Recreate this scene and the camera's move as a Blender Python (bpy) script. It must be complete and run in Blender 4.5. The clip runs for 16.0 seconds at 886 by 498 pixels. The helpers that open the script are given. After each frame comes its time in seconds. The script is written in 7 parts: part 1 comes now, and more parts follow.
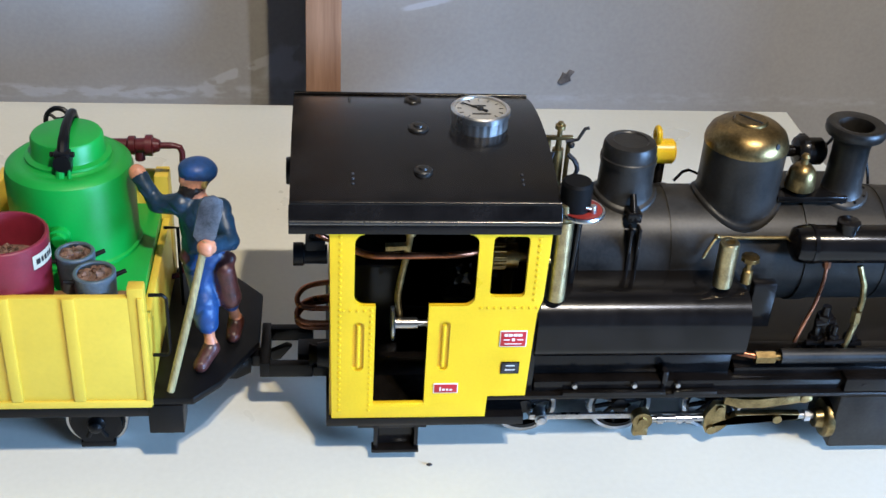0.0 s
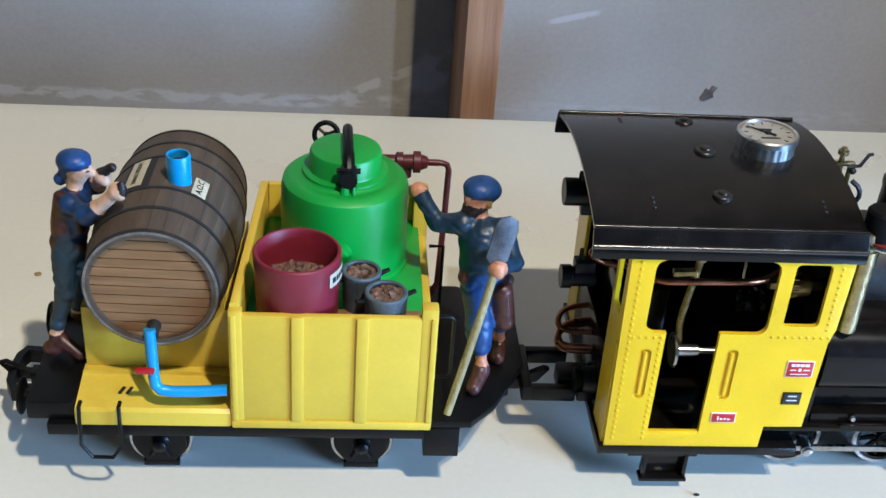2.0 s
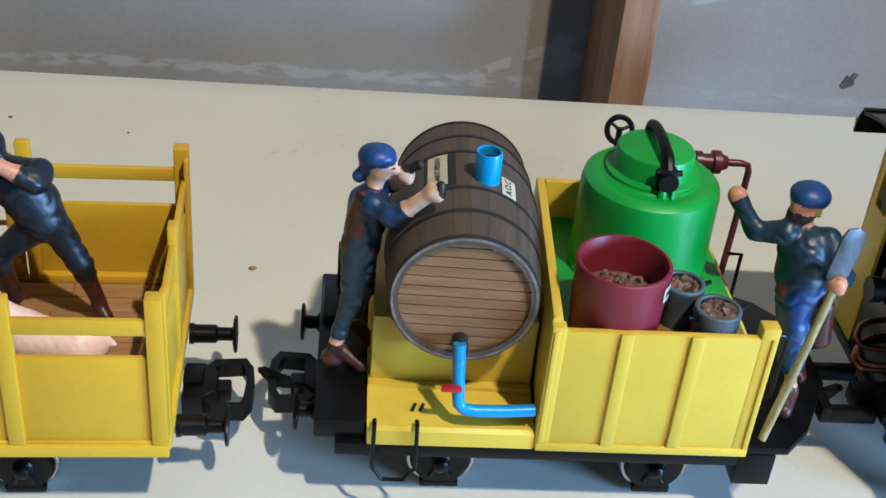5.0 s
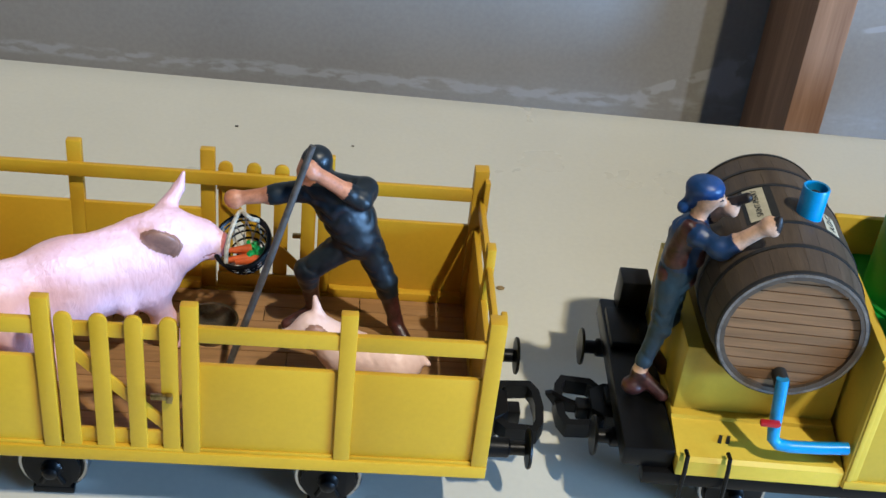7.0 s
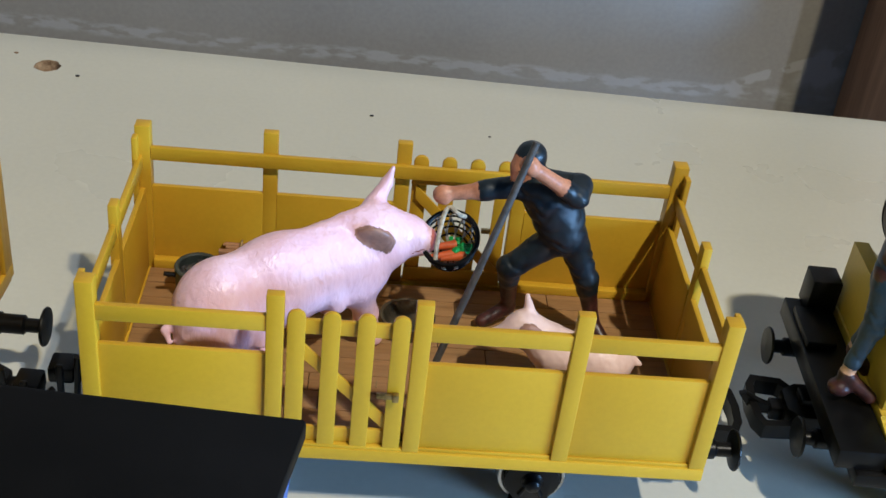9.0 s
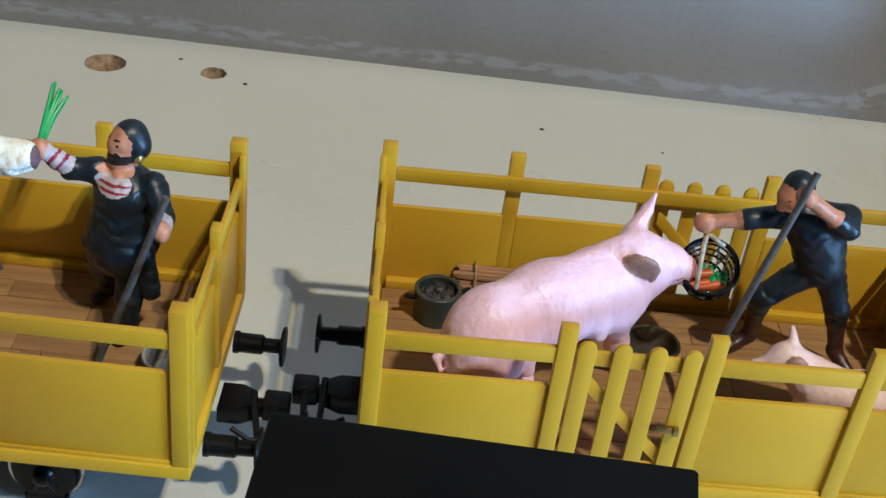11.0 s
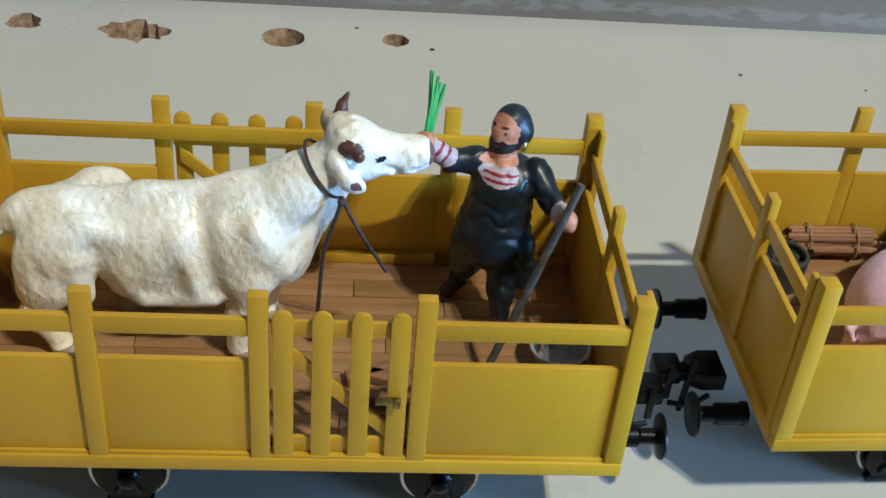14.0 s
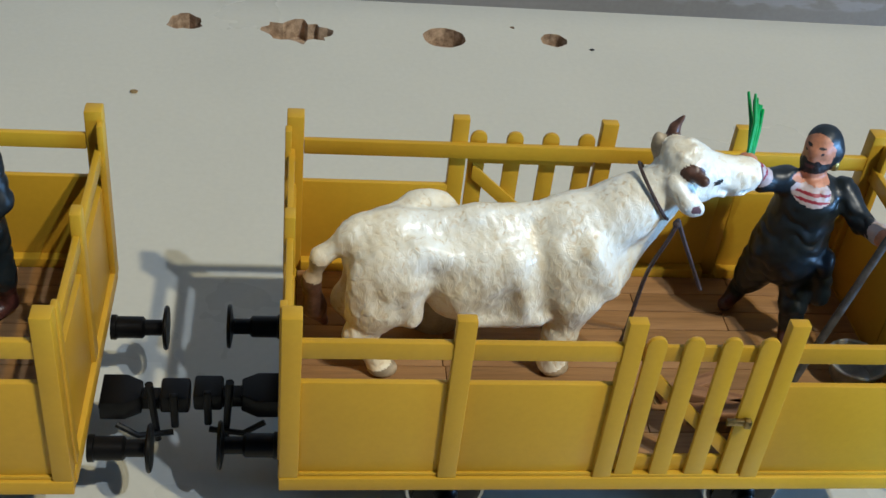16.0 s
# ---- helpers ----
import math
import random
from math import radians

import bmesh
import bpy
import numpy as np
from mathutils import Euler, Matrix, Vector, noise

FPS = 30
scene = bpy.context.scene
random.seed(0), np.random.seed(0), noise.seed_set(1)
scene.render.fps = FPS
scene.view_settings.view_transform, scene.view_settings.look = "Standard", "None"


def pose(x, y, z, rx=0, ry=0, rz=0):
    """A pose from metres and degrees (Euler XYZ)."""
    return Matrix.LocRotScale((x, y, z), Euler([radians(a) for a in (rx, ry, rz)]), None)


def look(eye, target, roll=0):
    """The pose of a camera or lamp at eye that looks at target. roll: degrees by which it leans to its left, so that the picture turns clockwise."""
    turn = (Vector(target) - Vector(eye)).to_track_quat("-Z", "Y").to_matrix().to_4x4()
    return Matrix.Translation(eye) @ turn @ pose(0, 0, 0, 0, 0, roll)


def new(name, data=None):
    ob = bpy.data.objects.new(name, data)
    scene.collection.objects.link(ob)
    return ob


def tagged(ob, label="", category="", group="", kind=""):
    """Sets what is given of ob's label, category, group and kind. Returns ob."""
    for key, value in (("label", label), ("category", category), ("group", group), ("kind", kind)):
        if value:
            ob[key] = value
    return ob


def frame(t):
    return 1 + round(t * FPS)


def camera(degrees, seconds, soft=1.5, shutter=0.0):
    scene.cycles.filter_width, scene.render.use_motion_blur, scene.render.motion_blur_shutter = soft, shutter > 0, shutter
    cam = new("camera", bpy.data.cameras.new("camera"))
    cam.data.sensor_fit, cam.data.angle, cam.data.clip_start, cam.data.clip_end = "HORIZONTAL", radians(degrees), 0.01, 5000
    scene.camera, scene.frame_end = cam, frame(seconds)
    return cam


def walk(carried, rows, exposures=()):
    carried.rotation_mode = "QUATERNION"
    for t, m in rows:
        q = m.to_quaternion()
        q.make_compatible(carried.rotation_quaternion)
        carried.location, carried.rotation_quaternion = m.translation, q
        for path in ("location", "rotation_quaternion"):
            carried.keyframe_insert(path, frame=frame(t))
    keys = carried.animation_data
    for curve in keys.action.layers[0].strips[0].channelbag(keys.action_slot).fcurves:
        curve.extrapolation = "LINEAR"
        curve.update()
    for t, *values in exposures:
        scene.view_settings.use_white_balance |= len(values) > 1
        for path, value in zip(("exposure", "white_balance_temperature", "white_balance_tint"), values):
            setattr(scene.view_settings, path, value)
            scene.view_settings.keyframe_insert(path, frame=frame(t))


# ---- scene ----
cam = camera(40.3, 16.0)
METRES, EYE, TILT, LEAN, TURN = 0.8875, 0.4125, 0.0, 0.0, -6.8
ROWS = [
    (0.0, 0.0, 0.0, 0.0, 1.97, -32.06, -3.14),
    (0.5, -0.0435, -0.0087, 0.0039, 2.16, -31.85, -3.34),
    (1.0, -0.0805, -0.0103, 0.0063, 2.55, -31.62, -3.38),
    (1.5, -0.1079, -0.0053, 0.0008, 3.24, -31.72, -3.47),
    (2.0, -0.1359, 0.009, -0.0076, 3.74, -31.85, -3.58),
    (2.5, -0.1608, 0.0225, -0.0168, 4.04, -32.04, -3.93),
    (3.0, -0.1848, 0.0373, -0.0227, 4.05, -32.27, -4.22),
    (5.5, -0.3255, 0.0506, -0.0335, 4.42, -33.3, -4.89),
    (6.0, -0.3569, 0.0475, -0.0326, 5.6, -33.1, -4.87),
    (6.5, -0.3847, 0.0455, -0.0346, 6.58, -32.98, -5.05),
    (7.0, -0.4194, 0.0435, -0.0366, 7.36, -33.04, -5.48),
    (7.5, -0.4513, 0.0414, -0.0399, 7.76, -33.22, -5.58),
    (8.0, -0.4719, 0.0428, -0.0434, 7.74, -33.5, -5.57),
    (10.5, -0.5957, 0.039, -0.0461, 8.82, -34.18, -6.2),
    (11.0, -0.626, 0.0399, -0.049, 9.25, -34.28, -6.13),
    (11.5, -0.6537, 0.0353, -0.0511, 9.59, -34.44, -6.08),
    (12.0, -0.6864, 0.0317, -0.0533, 9.28, -34.43, -5.85),
    (12.5, -0.7201, 0.0351, -0.0587, 8.71, -34.47, -5.51),
    (13.0, -0.7759, 0.0405, -0.0635, 8.04, -35.14, -5.04),
    (13.5, -0.8088, 0.0441, -0.0654, 6.03, -36.11, -4.8),
    (14.0, -0.8211, 0.0452, -0.0642, 4.28, -36.73, -4.28),
    (14.5, -0.8529, 0.0465, -0.068, 3.15, -37.3, -3.83),
    (15.0, -0.8895, 0.0469, -0.0618, 1.83, -37.67, -4.02),
    (15.5, -0.9311, 0.044, -0.0592, 1.68, -37.9, -4.64),
    (16.0, -0.9744, 0.0444, -0.0583, 2.09, -37.86, -5.43),
]
walk(cam, [(t, pose(0, 0, EYE, TILT, LEAN, TURN) @ pose(METRES * x, METRES * y, METRES * z, 90 + pitch, roll, yaw)) for t, x, y, z, yaw, pitch, roll in ROWS],
     [(0.0, 0.64, 5400, 16), (2.5, 0.51, 5380, 14), (6.0, 0.53, 5340, 12), (8.0, 0.36, 5330, 11), (11.0, 0.30, 5280, 10), (13.0, 0.46, 5140, 9), (14.5, 0.43, 5060, 9), (16.0, 0.41, 5090, 9)])

# ---- light ----
world = bpy.data.worlds.new("room_air")
scene.world = world
world.use_nodes = True
world.node_tree.nodes["Background"].inputs[0].default_value = (0.75, 0.85, 1.0, 1)
world.node_tree.nodes["Background"].inputs[1].default_value = 0.1


def lamp(name, kind, place, target, power, colour, size):
    data = bpy.data.lights.new(name, kind)
    data.energy, data.color = power, colour
    if kind == "AREA":
        data.shape, data.size = "DISK", size
    else:
        data.shadow_soft_size = size
    ob = new(name, data)
    ob.matrix_world = look(place, target)
    return ob


lamp("ceiling_lamp", "SPOT", (1.36, -1.95, 4.8), (-0.3, 0.6, 0), 280, (1.0, 0.97, 0.92), 0.05).data.spot_size = radians(70)
lamp("warm_lamp", "SPOT", (0.56, -0.75, 2.6), (-0.4, 0.5, 0), 172, (1.0, 0.77, 0.41), 0.04).data.spot_size = radians(75)
# daylight in the opening of the east wall
sky = lamp("window_daylight", "AREA", (1.52, -0.62, 0.34), (0, -0.62, 0.34), 60, (0.42, 0.68, 1.0), 1.1)
sky.data.shape, sky.data.size, sky.data.size_y = "RECTANGLE", 1.0, 0.36

# ---- materials ----
M = 0.001


TONE = 0.8
PALEST = ("cream_hide_paint", "pink_hide_paint", "pale_piglet_paint", "white_enamel", "pale_flesh_paint", "flesh_paint")


def paint(name, colour, rough=0.5, var=0.12, grain=60.0, bump=0.15, fine=900.0, metal=0.0, stretch=(1, 1, 1), coat=0.0, second=None, spots=0.0, spec=0.5):
    """A painted, cast or bare surface: colour that varies at two scales, fine relief, uneven gloss."""
    if name not in PALEST:
        colour = tuple(c * TONE for c in colour)
        second = second and tuple(c * TONE for c in second)
    m = bpy.data.materials.new(name)
    m.use_nodes = True
    n, l = m.node_tree.nodes, m.node_tree.links
    b = n["Principled BSDF"]
    b.inputs["Metallic"].default_value = metal
    b.inputs["Coat Weight"].default_value = coat
    b.inputs["Coat Roughness"].default_value = 0.25
    b.inputs["Specular IOR Level"].default_value = spec
    tc, mp = n.new("ShaderNodeTexCoord"), n.new("ShaderNodeMapping")
    mp.inputs["Scale"].default_value = stretch
    l.new(tc.outputs["Object"], mp.inputs[0])
    big, small = n.new("ShaderNodeTexNoise"), n.new("ShaderNodeTexNoise")
    big.inputs["Scale"].default_value, big.inputs["Detail"].default_value = grain, 5
    small.inputs["Scale"].default_value, small.inputs["Detail"].default_value = fine, 4
    l.new(mp.outputs[0], big.inputs[0])
    l.new(mp.outputs[0], small.inputs[0])
    mixv = n.new("ShaderNodeMath")
    mixv.operation = "MULTIPLY_ADD"
    l.new(small.outputs[0], mixv.inputs[0])
    mixv.inputs[1].default_value = 0.45
    l.new(big.outputs[0], mixv.inputs[2])
    ramp = n.new("ShaderNodeValToRGB")
    lo = second or tuple(c * (1 - 2.2 * var) for c in colour)
    hi = tuple(min(1, c * (1 + 1.2 * var)) for c in colour)
    ramp.color_ramp.elements[0].position, ramp.color_ramp.elements[1].position = 0.45, 0.95
    ramp.color_ramp.elements[0].color, ramp.color_ramp.elements[1].color = (*lo, 1), (*hi, 1)
    l.new(mixv.outputs[0], ramp.inputs[0])
    out = ramp.outputs[0]
    if spots:
        sp, cut = n.new("ShaderNodeTexNoise"), n.new("ShaderNodeMapRange")
        sp.inputs["Scale"].default_value, sp.inputs["Detail"].default_value = grain * 5, 2
        l.new(tc.outputs["Object"], sp.inputs[0])
        cut.inputs[1].default_value, cut.inputs[2].default_value = 0.70, 0.76
        l.new(sp.outputs[0], cut.inputs[0])
        mx = n.new("ShaderNodeMix")
        mx.data_type = "RGBA"
        mul = n.new("ShaderNodeMath")
        mul.operation = "MULTIPLY"
        mul.inputs[1].default_value = spots
        l.new(cut.outputs[0], mul.inputs[0])
        l.new(mul.outputs[0], mx.inputs[0])
        l.new(out, mx.inputs[6])
        mx.inputs[7].default_value = (*(c * 0.45 for c in colour), 1)
        out = mx.outputs[2]
    l.new(out, b.inputs["Base Color"])
    rr = n.new("ShaderNodeMapRange")
    rr.inputs[3].default_value, rr.inputs[4].default_value = max(0.03, rough - 0.12), min(1, rough + 0.12)
    l.new(big.outputs[0], rr.inputs[0])
    l.new(rr.outputs[0], b.inputs["Roughness"])
    bp = n.new("ShaderNodeBump")
    bp.inputs["Strength"].default_value, bp.inputs["Distance"].default_value = bump, 0.0006
    l.new(mixv.outputs[0], bp.inputs["Height"])
    l.new(bp.outputs[0], b.inputs["Normal"])
    return m


def wood(name, light, dark, along="X", rings=60.0, rough=0.6, bump=0.3, vary=0.06):
    """Wood with long grain streaks; along: the axis of the grain."""
    stretch = {"X": (0.06, 1, 1), "Y": (1, 0.06, 1), "Z": (1, 1, 0.06)}[along]
    m = paint(name, light, rough, 0.2, rings * 6, bump, rings * 40, stretch=stretch, second=dark)
    n, l = m.node_tree.nodes, m.node_tree.links
    info, hsv = n.new("ShaderNodeObjectInfo"), n.new("ShaderNodeHueSaturation")
    val = n.new("ShaderNodeMapRange")
    val.inputs[3].default_value, val.inputs[4].default_value = 1 - vary, 1 + vary
    l.new(info.outputs["Random"], val.inputs[0])
    l.new(val.outputs[0], hsv.inputs["Value"])
    b = n["Principled BSDF"]
    l.new(b.inputs["Base Color"].links[0].from_socket, hsv.inputs["Color"])
    l.new(hsv.outputs[0], b.inputs["Base Color"])
    return m


YEL = paint("mustard_paint", (0.72, 0.43, 0.014), 0.42, 0.035, 30, 0.05, 500, coat=0.08, spec=0.4)
PALE = paint("pale_yellow_paint", (0.80, 0.57, 0.05), 0.45, 0.04, 40, 0.12, 420, coat=0.05, spots=0.06, spec=0.4)
CAB = paint("cab_yellow_paint", (0.95, 0.62, 0.0), 0.32, 0.05, 40, 0.04, 900, coat=0.15, spec=0.4)
BLK = paint("black_gloss_paint", (0.0085, 0.0072, 0.0066), 0.2, 0.3, 60, 0.06, 700, spec=0.28)
SATIN = paint("black_satin_paint", (0.022, 0.0195, 0.0165), 0.40, 0.4, 45, 0.2, 600, spec=0.36, spots=0.4)
PLAST = paint("black_plastic", (0.005, 0.005, 0.0055), 0.36, 0.2, 60, 0.1, 900, spec=0.2)
MATT = paint("black_matt_card", (0.005, 0.005, 0.0055), 0.6, 0.2, 40, 0.1, 2500, spec=0.12)
BLADE = paint("dull_blade_steel", (0.125, 0.13, 0.145), 0.42, 0.25, 200, 0.2, 1200, metal=0.5)
SOOT = paint("worn_iron", (0.05, 0.05, 0.055), 0.45, 0.4, 150, 0.4, 1200, metal=0.4)
BRASS = paint("brass", (0.36, 0.25, 0.10), 0.36, 0.3, 60, 0.1, 700, metal=1.0)
BRASSD = paint("dull_brass", (0.38, 0.29, 0.13), 0.36, 0.35, 120, 0.2, 1000, metal=1.0)
STEEL = paint("bright_steel", (0.62, 0.62, 0.63), 0.3, 0.15, 90, 0.08, 900, metal=1.0)
BRASSL = paint("pale_brass", (0.52, 0.43, 0.23), 0.36, 0.25, 120, 0.2, 1000, metal=1.0)
DIALW = paint("silvered_dial", (0.42, 0.41, 0.38), 0.3, 0.08, 70, 0.05, 900)
REDB = paint("dull_red_dial", (0.30, 0.03, 0.02), 0.4, 0.2, 90, 0.1, 900)
BRIGHT = paint("worn_bright_plating", (1.0, 0.97, 0.92), 0.3, 0.08, 80, 0.05, 900, metal=1.0)
BEAD = paint("highlight_black_gloss", (0.03, 0.028, 0.025), 0.2, 0.2, 60, 0.05, 900, coat=0.6)
CHROME = paint("chrome", (0.9, 0.9, 0.92), 0.15, 0.03, 60, 0.02, 900, metal=1.0)
COPPER = paint("copper_pipe", (0.42, 0.17, 0.09), 0.3, 0.3, 90, 0.1, 900, metal=1.0)
GREEN = paint("green_paint", (0.022, 0.36, 0.04), 0.40, 0.07, 50, 0.15, 1100)
CRIM = paint("crimson_paint", (0.215, 0.014, 0.03), 0.45, 0.12, 60, 0.15, 900)
MAROON = paint("maroon_paint", (0.11, 0.012, 0.02), 0.4, 0.15, 60, 0.15, 900)
BLUEP = paint("sky_blue_paint", (0.03, 0.33, 0.72), 0.32, 0.1, 70, 0.15, 900)
BLUEC = paint("blue_plastic", (0.01, 0.16, 0.65), 0.4, 0.1, 70, 0.1, 900)
GREYB = paint("grey_blue_paint", (0.095, 0.13, 0.16), 0.5, 0.25, 90, 0.3, 900)
GREYD = paint("dark_grey_green_paint", (0.06, 0.075, 0.07), 0.5, 0.25, 90, 0.3, 900)
REDP = paint("red_enamel", (0.5, 0.012, 0.02), 0.35, 0.1, 70, 0.1, 900)
WHITE = paint("white_enamel", (0.78, 0.77, 0.73), 0.35, 0.06, 70, 0.05, 900)
PAPER = paint("aged_label_paper", (0.60, 0.56, 0.41), 0.7, 0.1, 200, 0.1, 2000)
INK = paint("dark_ink", (0.015, 0.015, 0.015), 0.6, 0.1, 200, 0.05, 2000)
STONE = paint("brown_grape_lumps", (0.20, 0.12, 0.09), 0.6, 0.5, 250, 0.4, 1500)
COALM = paint("dark_lumps", (0.05, 0.045, 0.045), 0.6, 0.5, 250, 0.4, 1500)
STRAW = paint("dry_straw", (0.42, 0.29, 0.12), 0.7, 0.4, 300, 0.4, 2000, stretch=(0.1, 1, 1))
ROPE = paint("dark_cord", (0.085, 0.055, 0.05), 0.7, 0.3, 500, 0.4, 3000)
NET = paint("pale_wicker", (0.60, 0.55, 0.42), 0.6, 0.3, 500, 0.4, 3000)
CARROT = paint("carrot_orange", (0.75, 0.13, 0.02), 0.4, 0.15, 200, 0.2, 2000)
LEAF = paint("stalk_green", (0.03, 0.40, 0.08), 0.4, 0.2, 200, 0.2, 2000)
GALV = paint("grey_tin", (0.50, 0.51, 0.49), 0.35, 0.2, 150, 0.2, 1500, metal=0.3)
POLE = paint("grey_rod", (0.11, 0.105, 0.10), 0.45, 0.25, 250, 0.3, 2000)
STAFF = paint("pale_wooden_handle", (0.40, 0.34, 0.16), 0.5, 0.3, 250, 0.3, 2000, stretch=(1, 1, 0.1))
STAVE = wood("brown_stave", (0.092, 0.066, 0.043), (0.058, 0.041, 0.028), "Y", 45, 0.6, 0.25, 0.03)
CHIME = paint("worn_grey_rim", (0.20, 0.175, 0.15), 0.5, 0.3, 150, 0.3, 1200)
HEADW = wood("barrel_head_wood", (0.27, 0.140, 0.054), (0.175, 0.088, 0.032), "X", 40, 0.6, 0.25, 0.05)
PLANK = wood("floor_plank_wood", (0.37, 0.205, 0.078), (0.24, 0.126, 0.046), "X", 50, 0.55, 0.25, 0.07)
STUD = wood("rough_sawn_wood", (0.54, 0.30, 0.165), (0.36, 0.18, 0.09), "Z", 9, 0.75, 0.5)
LOGW = wood("split_log_wood", (0.38, 0.2, 0.09), (0.2, 0.09, 0.04), "X", 70, 0.7)
TABLE = paint("white_melamine", (0.775, 0.76, 0.655), 0.30, 0.035, 6, 0.02, 300, spots=0.0)
CHIP = paint("raw_chipboard", (0.52, 0.40, 0.28), 0.85, 0.5, 200, 0.9, 1200, second=(0.20, 0.12, 0.065))
WALLM = paint("grey_wall_paint", (0.47, 0.455, 0.435), 0.8, 0.07, 5, 0.25, 220, spots=0.15)
CHIPPED = paint("grey_plaster_chip", (0.17, 0.15, 0.14), 0.85, 0.3, 90, 0.4, 700)
ROOM = paint("plain_room_wall", (0.34, 0.32, 0.29), 0.85, 0.06, 4, 0.1, 200)
FLOORM = paint("grey_concrete", (0.15, 0.14, 0.13), 0.85, 0.15, 6, 0.2, 200)
NAVY = paint("navy_cloth_paint", (0.016, 0.045, 0.085), 0.42, 0.2, 120, 0.4, 500)
BLUE = paint("blue_cloth_paint", (0.018, 0.068, 0.23), 0.42, 0.18, 120, 0.4, 500)
JEAN = paint("slate_blue_cloth_paint", (0.024, 0.056, 0.10), 0.45, 0.2, 120, 0.4, 500)
BLACKC = paint("black_cloth_paint", (0.012, 0.02, 0.027), 0.40, 0.25, 120, 0.25, 450)
SKIN = paint("flesh_paint", (0.55, 0.24, 0.13), 0.45, 0.15, 200, 0.2, 900)
HAIR = paint("dark_hair_paint", (0.022, 0.014, 0.012), 0.5, 0.4, 300, 0.8, 900)
LEATH = paint("brown_leather_paint", (0.075, 0.024, 0.02), 0.4, 0.35, 200, 0.5, 700)
STRIPW = paint("pale_shirt_paint", (0.66, 0.55, 0.53), 0.5, 0.1, 200, 0.3, 900)
STRIPR = paint("red_stripe_paint", (0.35, 0.02, 0.04), 0.5, 0.1, 200, 0.3, 900)
GOLD = paint("gold_paint", (0.7, 0.5, 0.15), 0.35, 0.1, 200, 0.1, 900, metal=0.8)
PIGM = paint("pink_hide_paint", (0.89, 0.63, 0.73), 0.36, 0.08, 40, 0.25, 420, second=(0.85, 0.54, 0.66), stretch=(1.6, 1.6, 0.4))
PIGL = paint("pale_piglet_paint", (0.90, 0.70, 0.66), 0.4, 0.08, 90, 0.6, 420, second=(0.82, 0.58, 0.53))
PIGD = paint("brown_ear_paint", (0.44, 0.25, 0.19), 0.4, 0.2, 90, 0.3, 500)
PIGS = paint("rosy_snout_paint", (0.62, 0.20, 0.19), 0.35, 0.15, 120, 0.3, 700)
COWM = paint("cream_hide_paint", (0.99, 0.955, 0.85), 0.34, 0.05, 34, 0.2, 300, second=(0.84, 0.72, 0.46), coat=0.3)
COWT = paint("stained_cream_paint", (0.62, 0.52, 0.36), 0.45, 0.25, 90, 0.6, 400)
COWD = paint("brown_horn_paint", (0.14, 0.07, 0.045), 0.4, 0.3, 200, 0.4, 700)
MUZZ = paint("mauve_muzzle_paint", (0.24, 0.13, 0.14), 0.35, 0.2, 200, 0.3, 700)

TIN = paint("tarnished_tin", (0.20, 0.17, 0.12), 0.35, 0.3, 120, 0.2, 1200, metal=0.7)
SKINP = paint("pale_flesh_paint", (0.66, 0.42, 0.28), 0.45, 0.15, 200, 0.2, 900)
SHIRT = paint("dark_blue_shirt_paint", (0.015, 0.05, 0.15), 0.42, 0.18, 120, 0.4, 500)


def hide(m, scale, dark, depth, lo=0.34, hi=0.5, stretch=(1, 1, 0.6), warp=0.8):
    """Modelled hair: wavy furrows with darker paint left in them."""
    n, l = m.node_tree.nodes, m.node_tree.links
    b = n["Principled BSDF"]
    base = b.inputs["Base Color"].links[0].from_socket
    tc, mp, t = n.new("ShaderNodeTexCoord"), n.new("ShaderNodeMapping"), n.new("ShaderNodeTexNoise")
    mp.inputs["Scale"].default_value = stretch
    l.new(tc.outputs["Object"], mp.inputs[0])
    l.new(mp.outputs[0], t.inputs[0])
    t.inputs["Scale"].default_value, t.inputs["Detail"].default_value, t.inputs["Distortion"].default_value = scale, 5, warp
    r, mx, bp = n.new("ShaderNodeMapRange"), n.new("ShaderNodeMix"), n.new("ShaderNodeBump")
    r.inputs[1].default_value, r.inputs[2].default_value = lo, hi
    l.new(t.outputs[0], r.inputs[0])
    mx.data_type = "RGBA"
    l.new(r.outputs[0], mx.inputs[0])
    mx.inputs[6].default_value = (*dark, 1)
    l.new(base, mx.inputs[7])
    l.new(mx.outputs[2], b.inputs["Base Color"])
    bp.inputs["Strength"].default_value, bp.inputs["Distance"].default_value = 1.0, depth
    l.new(t.outputs[0], bp.inputs["Height"])
    l.new(b.inputs["Normal"].links[0].from_socket, bp.inputs["Normal"])
    l.new(bp.outputs[0], b.inputs["Normal"])


hide(COWM, 300, (0.76, 0.64, 0.42), 0.0004, 0.28, 0.45, (1.2, 1.2, 0.8), 1.2)
hide(PIGM, 340, (0.84, 0.54, 0.62), 0.00045, 0.26, 0.42, (1.2, 1.2, 0.5))

# ---- helpers for things and parts ----


def thing(name, x, y, z, yaw=0, label="", category="", group="", kind=""):
    e = new(name)
    e.empty_display_size = 0.01
    e.matrix_world = pose(x * M, y * M, z * M, 0, 0, yaw)
    return tagged(e, label, category, group, kind)


